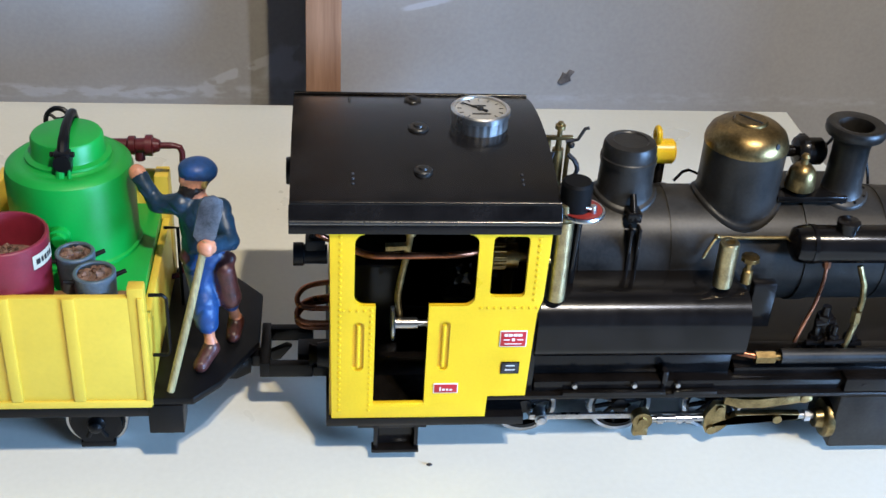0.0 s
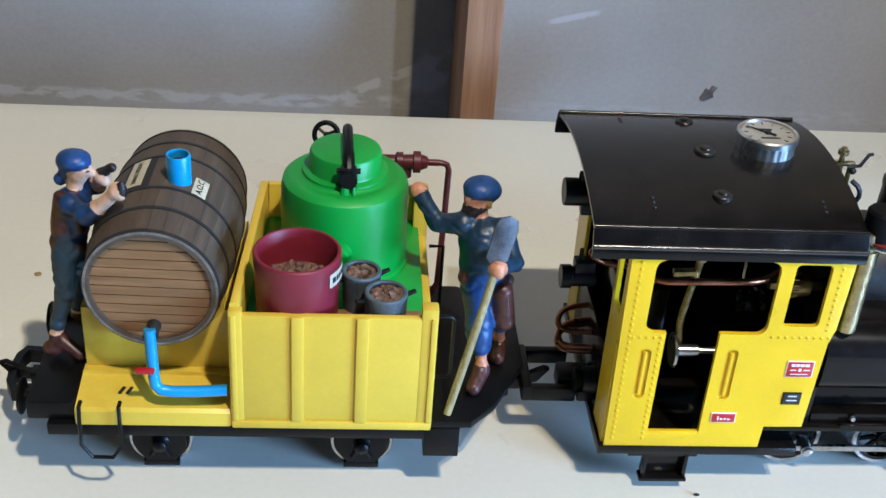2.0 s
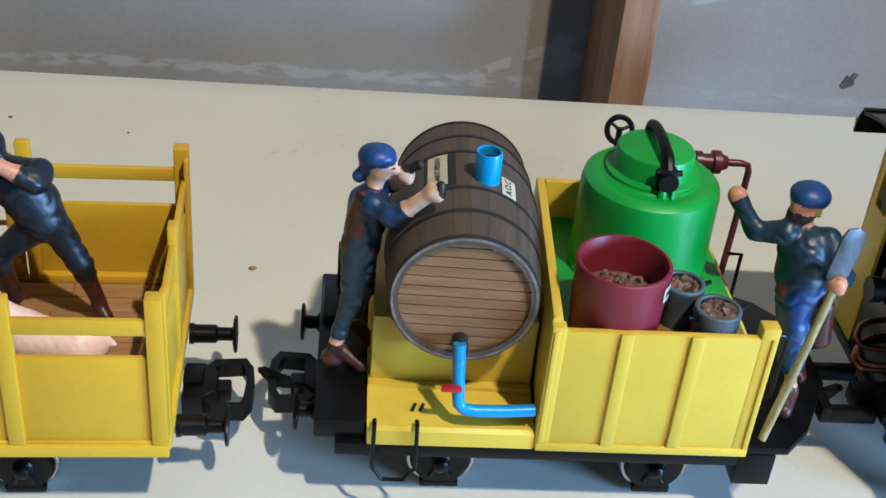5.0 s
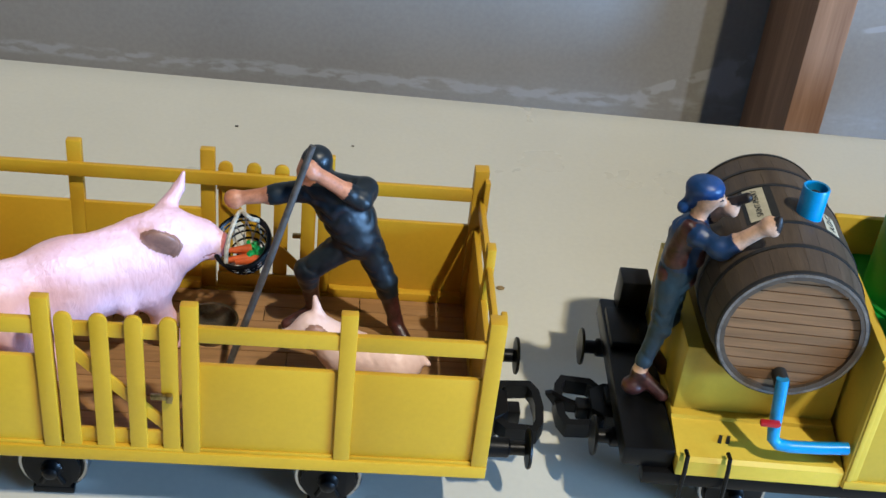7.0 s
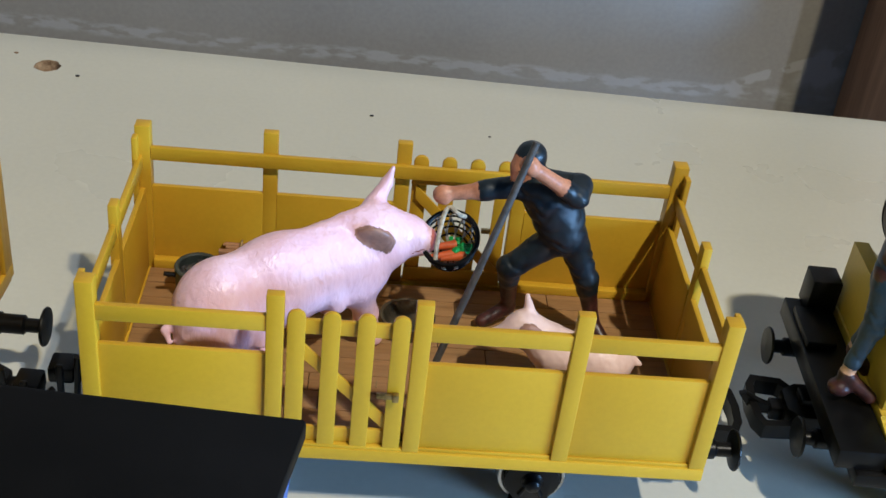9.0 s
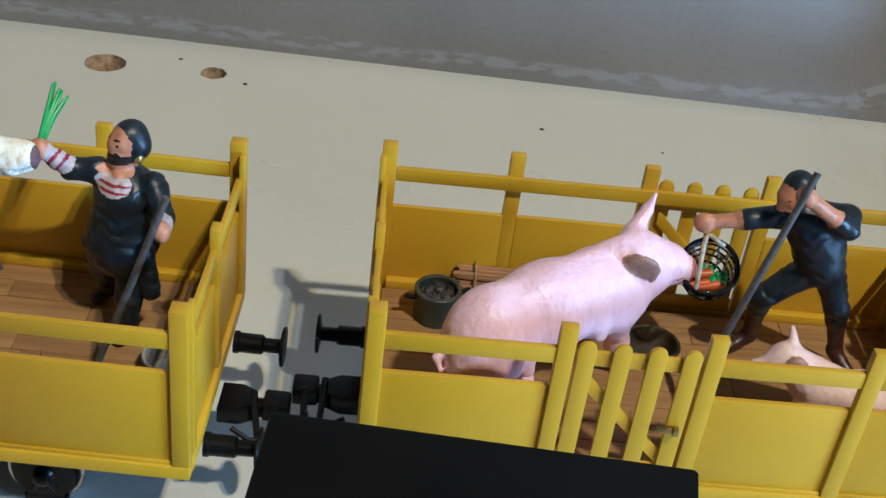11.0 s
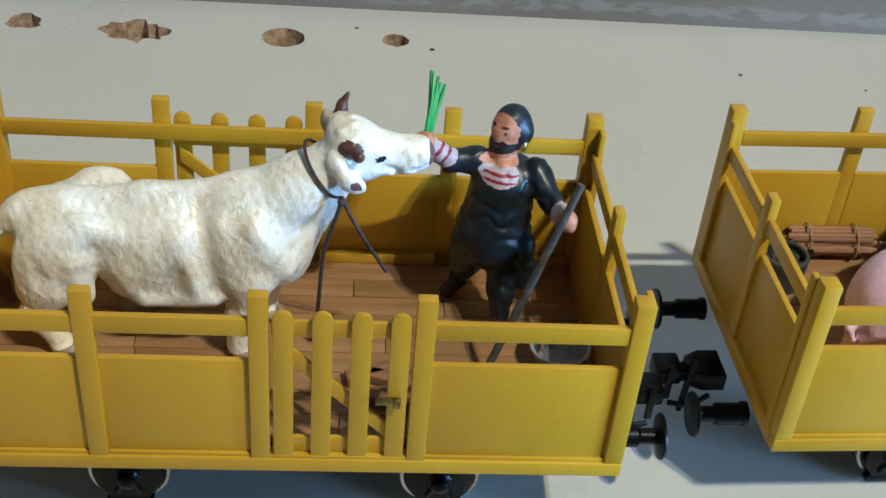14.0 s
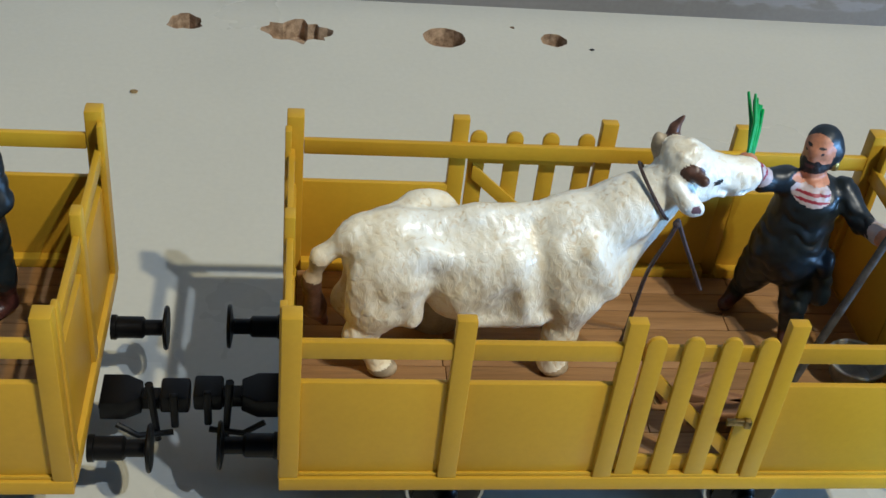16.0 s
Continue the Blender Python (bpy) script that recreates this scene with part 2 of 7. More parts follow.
def as_mesh(name, bm, mats, smooth=35):
    me = bpy.data.meshes.new(name)
    bmesh.ops.recalc_face_normals(bm, faces=bm.faces)
    bm.to_mesh(me)
    bm.free()
    for m in (mats if isinstance(mats, (list, tuple)) else [mats]):
        me.materials.append(m)
    if smooth:
        me.shade_smooth()
        me.set_sharp_from_angle(angle=radians(smooth))
    return me


def part(name, bm, mats, parent=None, label="", at=None, smooth=35):
    """One mesh object under a thing or a part. The bmesh is in millimetres, in the parent's space."""
    if not isinstance(bm, bpy.types.Mesh):
        bmesh.ops.scale(bm, vec=(M, M, M), verts=bm.verts)
        bm = as_mesh(name, bm, mats, smooth)
    ob = new(name, bm)
    if parent:
        ob.parent = parent
    if at is not None:
        ob.matrix_local = at
    return tagged(ob, label)


def box(bm, x0, x1, y0, y1, z0, z1, bev=0.5, seg=2, taper=0.0):
    made = bmesh.ops.create_cube(bm, size=1.0)["verts"]
    for v in made:
        v.co = Vector(((x0 + x1) / 2 + v.co.x * (x1 - x0), (y0 + y1) / 2 + v.co.y * (y1 - y0), (z0 + z1) / 2 + v.co.z * (z1 - z0)))
        if taper and v.co.z > (z0 + z1) / 2:
            v.co.x += taper * (1 if v.co.x < (x0 + x1) / 2 else -1)
            v.co.y += taper * (1 if v.co.y < (y0 + y1) / 2 else -1)
    if bev:
        edges = {e for v in made for e in v.link_edges}
        bmesh.ops.bevel(bm, geom=list(edges), offset=bev, segments=seg, profile=0.5, affect="EDGES", clamp_overlap=True)
    return bm


BOXES = {}


def piece(name, parent, mat, x0, x1, y0, y1, z0, z1, bev=0.5, label=""):
    """A bevelled board or block; alike ones share one mesh."""
    dims = (round(x1 - x0, 2), round(y1 - y0, 2), round(z1 - z0, 2), mat.name, bev)
    if dims not in BOXES:
        bm = bmesh.new()
        a, b, c = dims[:3]
        box(bm, -a / 2, a / 2, -b / 2, b / 2, -c / 2, c / 2, bev)
        bmesh.ops.scale(bm, vec=(M, M, M), verts=bm.verts)
        BOXES[dims] = as_mesh(name, bm, mat)
    return part(name, BOXES[dims], None, parent, label, Matrix.Translation(((x0 + x1) / 2 * M, (y0 + y1) / 2 * M, (z0 + z1) / 2 * M)))


def rod(bm, a, b, r, r2=None, seg=20, caps=True):
    a, b = Vector(a), Vector(b)
    d = b - a
    m = Matrix.Translation((a + b) / 2) @ d.to_track_quat("Z", "Y").to_matrix().to_4x4()
    bmesh.ops.create_cone(bm, cap_ends=caps, segments=seg, radius1=r, radius2=r if r2 is None else r2, depth=d.length, matrix=m)
    return bm


def lathe(bm, profile, at=(0, 0, 0), axis="Z", seg=40):
    """Turn (radius, height) pairs round an axis."""
    rings = []
    for r, h in profile:
        ring = []
        for i in range(seg):
            a = 2 * math.pi * i / seg
            p = (r * math.cos(a), r * math.sin(a), h)
            if axis == "X":
                p = (h, p[0], p[1])
            elif axis == "Y":
                p = (p[0], h, p[1])
            ring.append(bm.verts.new(Vector(at) + Vector(p)))
        rings.append(ring)
    for lo, hi in zip(rings, rings[1:]):
        for i in range(seg):
            j = (i + 1) % seg
            bm.faces.new((lo[i], lo[j], hi[j], hi[i]))
    if profile[0][0] > 0.01 and profile[-1][0] > 0.01:
        for i in range(seg):
            j = (i + 1) % seg
            bm.faces.new((rings[-1][i], rings[-1][j], rings[0][j], rings[0][i]))
    else:
        for ring, (r, h) in ((rings[0], profile[0]), (rings[-1], profile[-1])):
            if r > 0.01:
                bm.faces.new(ring)
    bmesh.ops.remove_doubles(bm, verts=bm.verts, dist=0.001)
    return bm


def tube(bm, pts, r, seg=10, closed=False, smooth_steps=0):
    """A pipe or wire through points."""
    pts = [Vector(p) for p in pts]
    for _ in range(smooth_steps):
        out = [pts[0]]
        for a, b in zip(pts, pts[1:]):
            out += [a.lerp(b, 0.25), a.lerp(b, 0.75)]
        pts = out + [pts[-1]]
    rings, n = [], len(pts)
    side = None
    for i, p in enumerate(pts):
        d = (pts[(i + 1) % n] - pts[i - 1]) if closed else (pts[min(i + 1, n - 1)] - pts[max(i - 1, 0)])
        d.normalize()
        if side is None:
            side = d.orthogonal()
        side = (side - d * side.dot(d)).normalized()
        up = d.cross(side)
        rr = r[min(len(r) - 1, round(i * (len(r) - 1) / max(n - 1, 1)))] if isinstance(r, (list, tuple)) else r
        rings.append([bm.verts.new(p + rr * (math.cos(2 * math.pi * k / seg) * side + math.sin(2 * math.pi * k / seg) * up)) for k in range(seg)])
    pairs = list(zip(rings, rings[1:])) + ([(rings[-1], rings[0])] if closed else [])
    for lo, hi in pairs:
        for k in range(seg):
            j = (k + 1) % seg
            bm.faces.new((lo[k], lo[j], hi[j], hi[k]))
    if not closed:
        bm.faces.new(rings[0])
        bm.faces.new(rings[-1])
    return bm


def prism(bm, outline, lo, hi, axis="Z", bev=0.0):
    """A flat outline pushed from lo to hi along an axis."""
    def place(u, v, w):
        return {"Z": (u, v, w), "Y": (u, w, v), "X": (w, u, v)}[axis]
    a = [bm.verts.new(place(u, v, lo)) for u, v in outline]
    b = [bm.verts.new(place(u, v, hi)) for u, v in outline]
    faces = [bm.faces.new(a), bm.faces.new(b)]
    for i in range(len(a)):
        j = (i + 1) % len(a)
        faces.append(bm.faces.new((a[i], a[j], b[j], b[i])))
    if bev:
        edges = {e for f in faces[:2] for e in f.edges}
        bmesh.ops.bevel(bm, geom=list(edges), offset=bev, segments=2, profile=0.5, affect="EDGES", clamp_overlap=True)
    return bm


def frame_plate(bm, outer, inner, lo, hi):
    """A flat closed frame between two outlines, from lo to hi."""
    ring = [[bm.verts.new((u, v, w)) for u, v in o] for o, w in ((outer, lo), (outer, hi), (inner, hi), (inner, lo))]
    n = len(outer)
    for a in range(4):
        for i in range(n):
            j = (i + 1) % n
            bm.faces.new((ring[a][i], ring[a][j], ring[(a + 1) % 4][j], ring[(a + 1) % 4][i]))
    return bm


def arc(cx, cy, r, a0, a1, n=8):
    return [(cx + r * math.cos(radians(a0 + (a1 - a0) * i / n)), cy + r * math.sin(radians(a0 + (a1 - a0) * i / n))) for i in range(n + 1)]


def rounded(x0, x1, y0, y1, r, n=5):
    return arc(x1 - r, y0 + r, r, -90, 0, n) + arc(x1 - r, y1 - r, r, 0, 90, n) + arc(x0 + r, y1 - r, r, 90, 180, n) + arc(x0 + r, y0 + r, r, 180, 270, n)


def lumps(bm, cx, cy, z, r, count, size, seed):
    rnd = random.Random(seed)
    for _ in range(count):
        a, q = rnd.uniform(0, 6.28), r * math.sqrt(rnd.random())
        s = size * rnd.uniform(0.6, 1.25)
        m = pose(cx + q * math.cos(a), cy + q * math.sin(a), z + rnd.uniform(-0.2, 1) * size * (1.2 - q / r), rnd.uniform(0, 360), rnd.uniform(0, 360), 0)
        got = bmesh.ops.create_icosphere(bm, subdivisions=1, radius=s, matrix=m)["verts"]
        for v in got:
            v.co += Vector((rnd.uniform(-1, 1), rnd.uniform(-1, 1), rnd.uniform(-1, 1))) * s * 0.22
    return bm


def lettering(words, size, m, mat, parent, name="lettering"):
    cu = bpy.data.curves.new(name, "FONT")
    cu.body, cu.size, cu.align_x, cu.align_y, cu.extrude = words, size * M, "CENTER", "CENTER", 0.00005
    tmp = bpy.data.objects.new(name, cu)
    scene.collection.objects.link(tmp)
    me = bpy.data.meshes.new_from_object(tmp)
    bpy.data.objects.remove(tmp)
    me.materials.clear()
    me.materials.append(mat)
    return part(name, me, None, parent, "", m)


# ---- modelled bodies: blended shapes turned into one skin ----


def skin_mesh(name, prims, mats, h=0.8, blend=2.0, marks=(), rough=0.0, seed=1, folds=(), fold=0.0):
    """prims: (material, 'limb', a, ra, b, rb) or (material, 'ball', centre, radii, euler). a negative material carves. marks repaint the skin inside a ball. folds: materials of cloth that is creased."""
    def dist(p, q):
        if q[1] == "limb":
            a, ra, b, rb = np.array(q[2], float), q[3], np.array(q[4], float), q[5]
            d = b - a
            t = np.clip(((p - a) @ d) / max(d @ d, 1e-9), 0, 1)
            return np.linalg.norm(p - a - t[..., None] * d, axis=-1) - (ra + (rb - ra) * t)
        c, r = np.array(q[2], float), np.array(q[3], float)
        v = p - c
        if len(q) > 4:
            v = v @ np.array(Euler([radians(e) for e in q[4]]).to_matrix())
        k0 = np.linalg.norm(v / r, axis=-1)
        k1 = np.linalg.norm(v / (r * r), axis=-1)
        return k0 * (k0 - 1) / np.maximum(k1, 1e-9)
    lo, hi = np.full(3, 1e9), np.full(3, -1e9)
    for q in prims:
        if q[1] == "limb":
            for c, r in ((q[2], q[3]), (q[4], q[5])):
                lo, hi = np.minimum(lo, np.array(c) - r), np.maximum(hi, np.array(c) + r)
        else:
            lo, hi = np.minimum(lo, np.array(q[2]) - max(q[3])), np.maximum(hi, np.array(q[2]) + max(q[3]))
    lo, hi = lo - 3 * h, hi + 3 * h
    n = np.ceil((hi - lo) / h).astype(int)
    p = np.stack(np.meshgrid(*[lo[i] + h * np.arange(n[i]) for i in range(3)], indexing="ij"), -1)
    f = None
    u = p * 0.55 + seed * 0.37
    bend = u[..., 2] + 0.7 * np.sin(u[..., 0] * 0.9 + 0.6 * u[..., 2]) + 0.6 * np.sin(u[..., 1] * 1.1 - 0.4 * u[..., 2])
    crease = fold * (1 - 2 * np.abs(np.sin(bend * 0.85 + 0.5 * np.sin(u[..., 0] - u[..., 1])))) * (0.5 + 0.5 * np.sin(u[..., 0] * 0.5 + u[..., 1] * 0.7 + u[..., 2] * 0.35))
    for q in prims:
        d = dist(p, q)
        if q[0] in folds:
            d = d + crease
        small = min(q[3], q[5]) if q[1] == "limb" else min(q[3])
        k = min(blend, 1.5 * small)
        if f is None:
            f = d
        elif q[0] < 0:
            g = np.maximum(k - np.abs(f + d), 0) / k
            f = np.maximum(f, -d) + g * g * k * 0.25
        else:
            g = np.maximum(k - np.abs(f - d), 0) / k
            f = np.minimum(f, d) - g * g * k * 0.25
    if rough:
        w = p * 0.9 + seed
        f = f + rough * (np.sin(w[..., 0] * 1.1 + np.sin(w[..., 2] * 0.8)) * np.sin(w[..., 2] * 0.7 + 1.3 * np.sin(w[..., 1] * 0.9)) * np.sin(w[..., 1] + 0.6 * w[..., 0]))
    s = f < 0
    cut = [slice(0, -1), slice(1, None)]
    corners = [(i, j, k) for i in (0, 1) for j in (0, 1) for k in (0, 1)]
    view = lambda arr, c: arr[cut[c[0]], cut[c[1]], cut[c[2]]]
    inside = sum(view(s, c).astype(int) for c in corners)
    act = (inside > 0) & (inside < 8)
    idx = np.argwhere(act)
    pos, cnt = np.zeros((len(idx), 3)), np.zeros(len(idx))
    for c in corners:
        for ax in range(3):
            if c[ax] == 0:
                e = list(c)
                e[ax] = 1
                fa, fb = view(f, c)[act], view(f, tuple(e))[act]
                cross = (fa < 0) != (fb < 0)
                t = np.where(cross, fa / np.where(cross, fa - fb, 1), 0)
                pt = np.tile(np.array(c, float), (len(idx), 1))
                pt[:, ax] += t
                pos += np.where(cross[:, None], pt, 0)
                cnt += cross
    verts = lo + h * (idx + pos / cnt[:, None])
    num = np.full(act.shape, -1)
    num[act] = np.arange(len(idx))
    faces = []
    for ax in range(3):
        o = [a for a in range(3) if a != ax]
        sl0, sl1 = [slice(None)] * 3, [slice(None)] * 3
        sl0[ax], sl1[ax] = slice(0, -1), slice(1, None)
        flip = s[tuple(sl0)] != s[tuple(sl1)]
        e = np.argwhere(flip)
        e = e[(e[:, o[0]] > 0) & (e[:, o[1]] > 0)]
        quad = []
        for da, db in ((1, 1), (0, 1), (0, 0), (1, 0)):
            c = e.copy()
            c[:, o[0]] -= da
            c[:, o[1]] -= db
            quad.append(num[c[:, 0], c[:, 1], c[:, 2]])
        faces.append(np.stack(quad, 1))
    faces = np.concatenate(faces)
    solid = [q for q in prims if q[0] >= 0]
    own = np.array([q[0] for q in solid])[np.argmin(np.array([dist(verts, q) for q in solid]), 0)]
    for mk in marks:
        own = np.where(dist(verts, mk) < 0, mk[0], own)
    fm = own[faces[:, 0]]
    me = bpy.data.meshes.new(name)
    me.from_pydata((verts * M).tolist(), [], faces.tolist())
    for m in mats:
        me.materials.append(m)
    me.polygons.foreach_set("material_index", fm.astype(np.int32))
    bm = bmesh.new()
    bm.from_mesh(me)
    bmesh.ops.recalc_face_normals(bm, faces=bm.faces)
    bm.to_mesh(me)
    bm.free()
    me.shade_smooth()
    return me


def figure(name, at, me, label, category, group=""):
    ob = new(name, me)
    ob.matrix_world = pose(at[0] * M, at[1] * M, at[2] * M)
    return tagged(ob, label, category, group)

# ---- the room ----


def slab(name, mat, x0, x1, y0, y1, z0, z1, label="", category="", bev=0.0):
    bm = bmesh.new()
    box(bm, x0, x1, y0, y1, z0, z1, bev)
    ob = part(name, bm, mat)
    return tagged(ob, label, category, kind="structure")


def smeared_wall():
    """The grey wall paint with a ragged, whitish brushed band low down and a rising streak beside the post."""
    m = WALLM
    n, l = m.node_tree.nodes, m.node_tree.links
    b = n["Principled BSDF"]
    base = b.inputs["Base Color"].links[0].from_socket
    tc, sep = n.new("ShaderNodeTexCoord"), n.new("ShaderNodeSeparateXYZ")
    l.new(tc.outputs["Object"], sep.inputs[0])

    def maths(op, a, c):
        node = n.new("ShaderNodeMath")
        node.operation = op
        for i, v in enumerate((a, c)):
            if isinstance(v, (int, float)):
                node.inputs[i].default_value = v
            else:
                l.new(v, node.inputs[i])
        return node.outputs[0]

    def band(socket, middle, half):
        d = maths("ABSOLUTE", maths("SUBTRACT", socket, middle), 0)
        r = n.new("ShaderNodeMapRange")
        r.inputs[1].default_value, r.inputs[2].default_value, r.inputs[3].default_value, r.inputs[4].default_value = half * 0.3, half, 1, 0
        l.new(d, r.inputs[0])
        return r.outputs[0]

    def ragged(scale, stretch, lo, hi):
        mp, t, r = n.new("ShaderNodeMapping"), n.new("ShaderNodeTexNoise"), n.new("ShaderNodeMapRange")
        mp.inputs["Scale"].default_value = stretch
        l.new(tc.outputs["Object"], mp.inputs[0])
        t.inputs["Scale"].default_value, t.inputs["Detail"].default_value = scale, 6
        l.new(mp.outputs[0], t.inputs[0])
        r.inputs[1].default_value, r.inputs[2].default_value = lo, hi
        l.new(t.outputs[0], r.inputs[0])
        return r.outputs[0]

    wob = maths("MULTIPLY", maths("SUBTRACT", ragged(9, (1, 1, 0.2), 0, 1), 0.5), 0.012)
    z = maths("ADD", sep.outputs[2], wob)
    left = n.new("ShaderNodeMapRange")
    left.inputs[1].default_value, left.inputs[2].default_value, left.inputs[3].default_value, left.inputs[4].default_value = -0.14, -0.05, 1, 0.25
    l.new(sep.outputs[0], left.inputs[0])
    low = maths("MULTIPLY", maths("MULTIPLY", band(z, -0.150, 0.009), ragged(85, (0.55, 1, 1.6), 0.42, 0.72)), left.outputs[0])
    lean = maths("ADD", sep.outputs[0], maths("MULTIPLY", sep.outputs[2], -0.55))
    streak = maths("MULTIPLY", maths("MULTIPLY", band(lean, 0.026, 0.026), band(sep.outputs[2], -0.108, 0.035)), ragged(40, (1, 1, 1), 0.42, 0.62))
    run = maths("ADD", sep.outputs[2], maths("MULTIPLY", sep.outputs[0], -0.45))
    rise = maths("MULTIPLY", maths("MULTIPLY", band(run, -0.085, 0.007), band(sep.outputs[0], -0.09, 0.06)), ragged(50, (1, 1, 1), 0.45, 0.6))
    tick = maths("MULTIPLY", maths("MULTIPLY", band(maths("ADD", sep.outputs[2], maths("MULTIPLY", sep.outputs[0], -0.25)), -0.072, 0.004), band(sep.outputs[0], 0.11, 0.03)), ragged(60, (1, 1, 1), 0.4, 0.55))
    total = maths("MINIMUM", maths("ADD", maths("ADD", low, streak), maths("ADD", rise, tick)), 0.38)
    mx = n.new("ShaderNodeMix")
    mx.data_type = "RGBA"
    l.new(total, mx.inputs[0])
    l.new(base, mx.inputs[6])
    mx.inputs[7].default_value = (0.66, 0.70, 0.78, 1)
    l.new(mx.outputs[2], b.inputs["Base Color"])


smeared_wall()
slab("wall_north", WALLM, -3000, 1600, 1210, 1310, -750, 5400)
slab("wall_south", ROOM, -3000, 1600, -3100, -3000, -750, 5400)
slab("wall_west", ROOM, -3100, -3000, -3000, 1210, -750, 5400)
bm = bmesh.new()
box(bm, 1500, 1600, -3000, -1120, -750, 5400, 0)
box(bm, 1500, 1600, -120, 1210, -750, 5400, 0)
box(bm, 1500, 1600, -1120, -120, -750, 160, 0)
box(bm, 1500, 1600, -1120, -120, 520, 5400, 0)
tagged(part("wall_east", bm, ROOM), kind="structure")
# unseen wall, added to keep window daylight off the north wall's right part
slab("wall_return", ROOM, 900, 980, 300, 1209.5, -750, 5400)
slab("floor", FLOORM, -3000, 1600, -3000, 1210, -850, -750)
slab("ceiling", ROOM, -3000, 1600, -3000, 1210, 5400, 5500)

bm = bmesh.new()
box(bm, -15, 18.5, 1074, 1209, -750, 1800, 1.5)
tagged(part("wall_post", bm, STUD), "rough-sawn brown wooden post against the grey wall", "post", kind="structure")

bm = bmesh.new()
prism(bm, [(259, -131), (263, -134), (268, -131), (274, -129), (272, -124), (277, -118), (271, -116), (268, -121), (264, -119), (262, -125)], 1208.4, 1210.5, "Y", 0.4)
tagged(part("wall_chip", bm, CHIPPED), "small dark chip of plaster on the wall", "plaster chip", kind="structure")


def table():
    """White laminated board with drilled and broken holes that show raw chipboard."""
    bm = bmesh.new()
    box(bm, -1700, 378, -100, 866.5, -19, 0, 0.6)
    ob = part("tabletop", bm, [TABLE, CHIP])
    cutters = []
    rnd = random.Random(4)
    for cx, cy, rx, ry, ragged in ((-924, 826, 11, 10, 0.16), (-854, 819, 20, 14, 0.28), (-763, 820, 13.5, 13, 0.03), (-692, 823, 8.6, 8.6, 0.06), (-717, 838, 1.6, 1.6, 0.1)):
        cb = bmesh.new()
        outline = []
        for i in range(26):
            a = 2 * math.pi * i / 26
            k = 1 + rnd.uniform(-ragged, ragged)
            outline.append((cx + rx * k * math.cos(a), cy + ry * k * math.sin(a)))
        prism(cb, outline, -13 if rx > 3 else -3, 5)
        c = part("cutter", cb, CHIP, smooth=0)
        cutters.append(c)
        b = ob.modifiers.new("hole", "BOOLEAN")
        b.object, b.operation, b.solver, b.material_mode = c, "DIFFERENCE", "EXACT", "TRANSFER"
    bpy.context.view_layer.update()
    me = bpy.data.meshes.new_from_object(ob.evaluated_get(bpy.context.evaluated_depsgraph_get()))
    ob.modifiers.clear()
    ob.data = me
    for c in cutters:
        bpy.data.objects.remove(c)
    t = thing("table", -660, 400, -750, 0, "large white laminated table with a few drilled and broken holes", "table")
    ob.parent = t
    ob.matrix_world = Matrix.Identity(4)
    for x in (-1000, 980):
        for y in (-440, 400):
            piece("leg", t, WHITE, x - 25, x + 25, y - 25, y + 25, 0, 731, 2)
    return t


table()
# paint flakes and litter on the tabletop
for x, y, r, m, word in ((-669, 812, 1.5, COALM, "dark"), (-473, 797, 1.3, COALM, "dark"), (-395, 784, 0.9, COALM, "dark"), (-945, 739, 2.2, STRAW, "pale brown"), (-302, 634, 2.2, STRAW, "pale brown"), (54, 452, 1.4, COALM, "dark"), (-130, 655, 0.9, COALM, "dark")):
    bm = bmesh.new()
    bmesh.ops.create_icosphere(bm, subdivisions=1, radius=r, matrix=pose(0, 0, r * 0.35) @ Matrix.Diagonal((1.2, 0.8, 0.45, 1)))
    ob = part("crumb", bm, m)
    ob.location = (x * M, y * M, 0)
    tagged(ob, f"tiny {word} crumb lying on the white table", "crumb", "crumbs on the table")

# ---- running gear ----


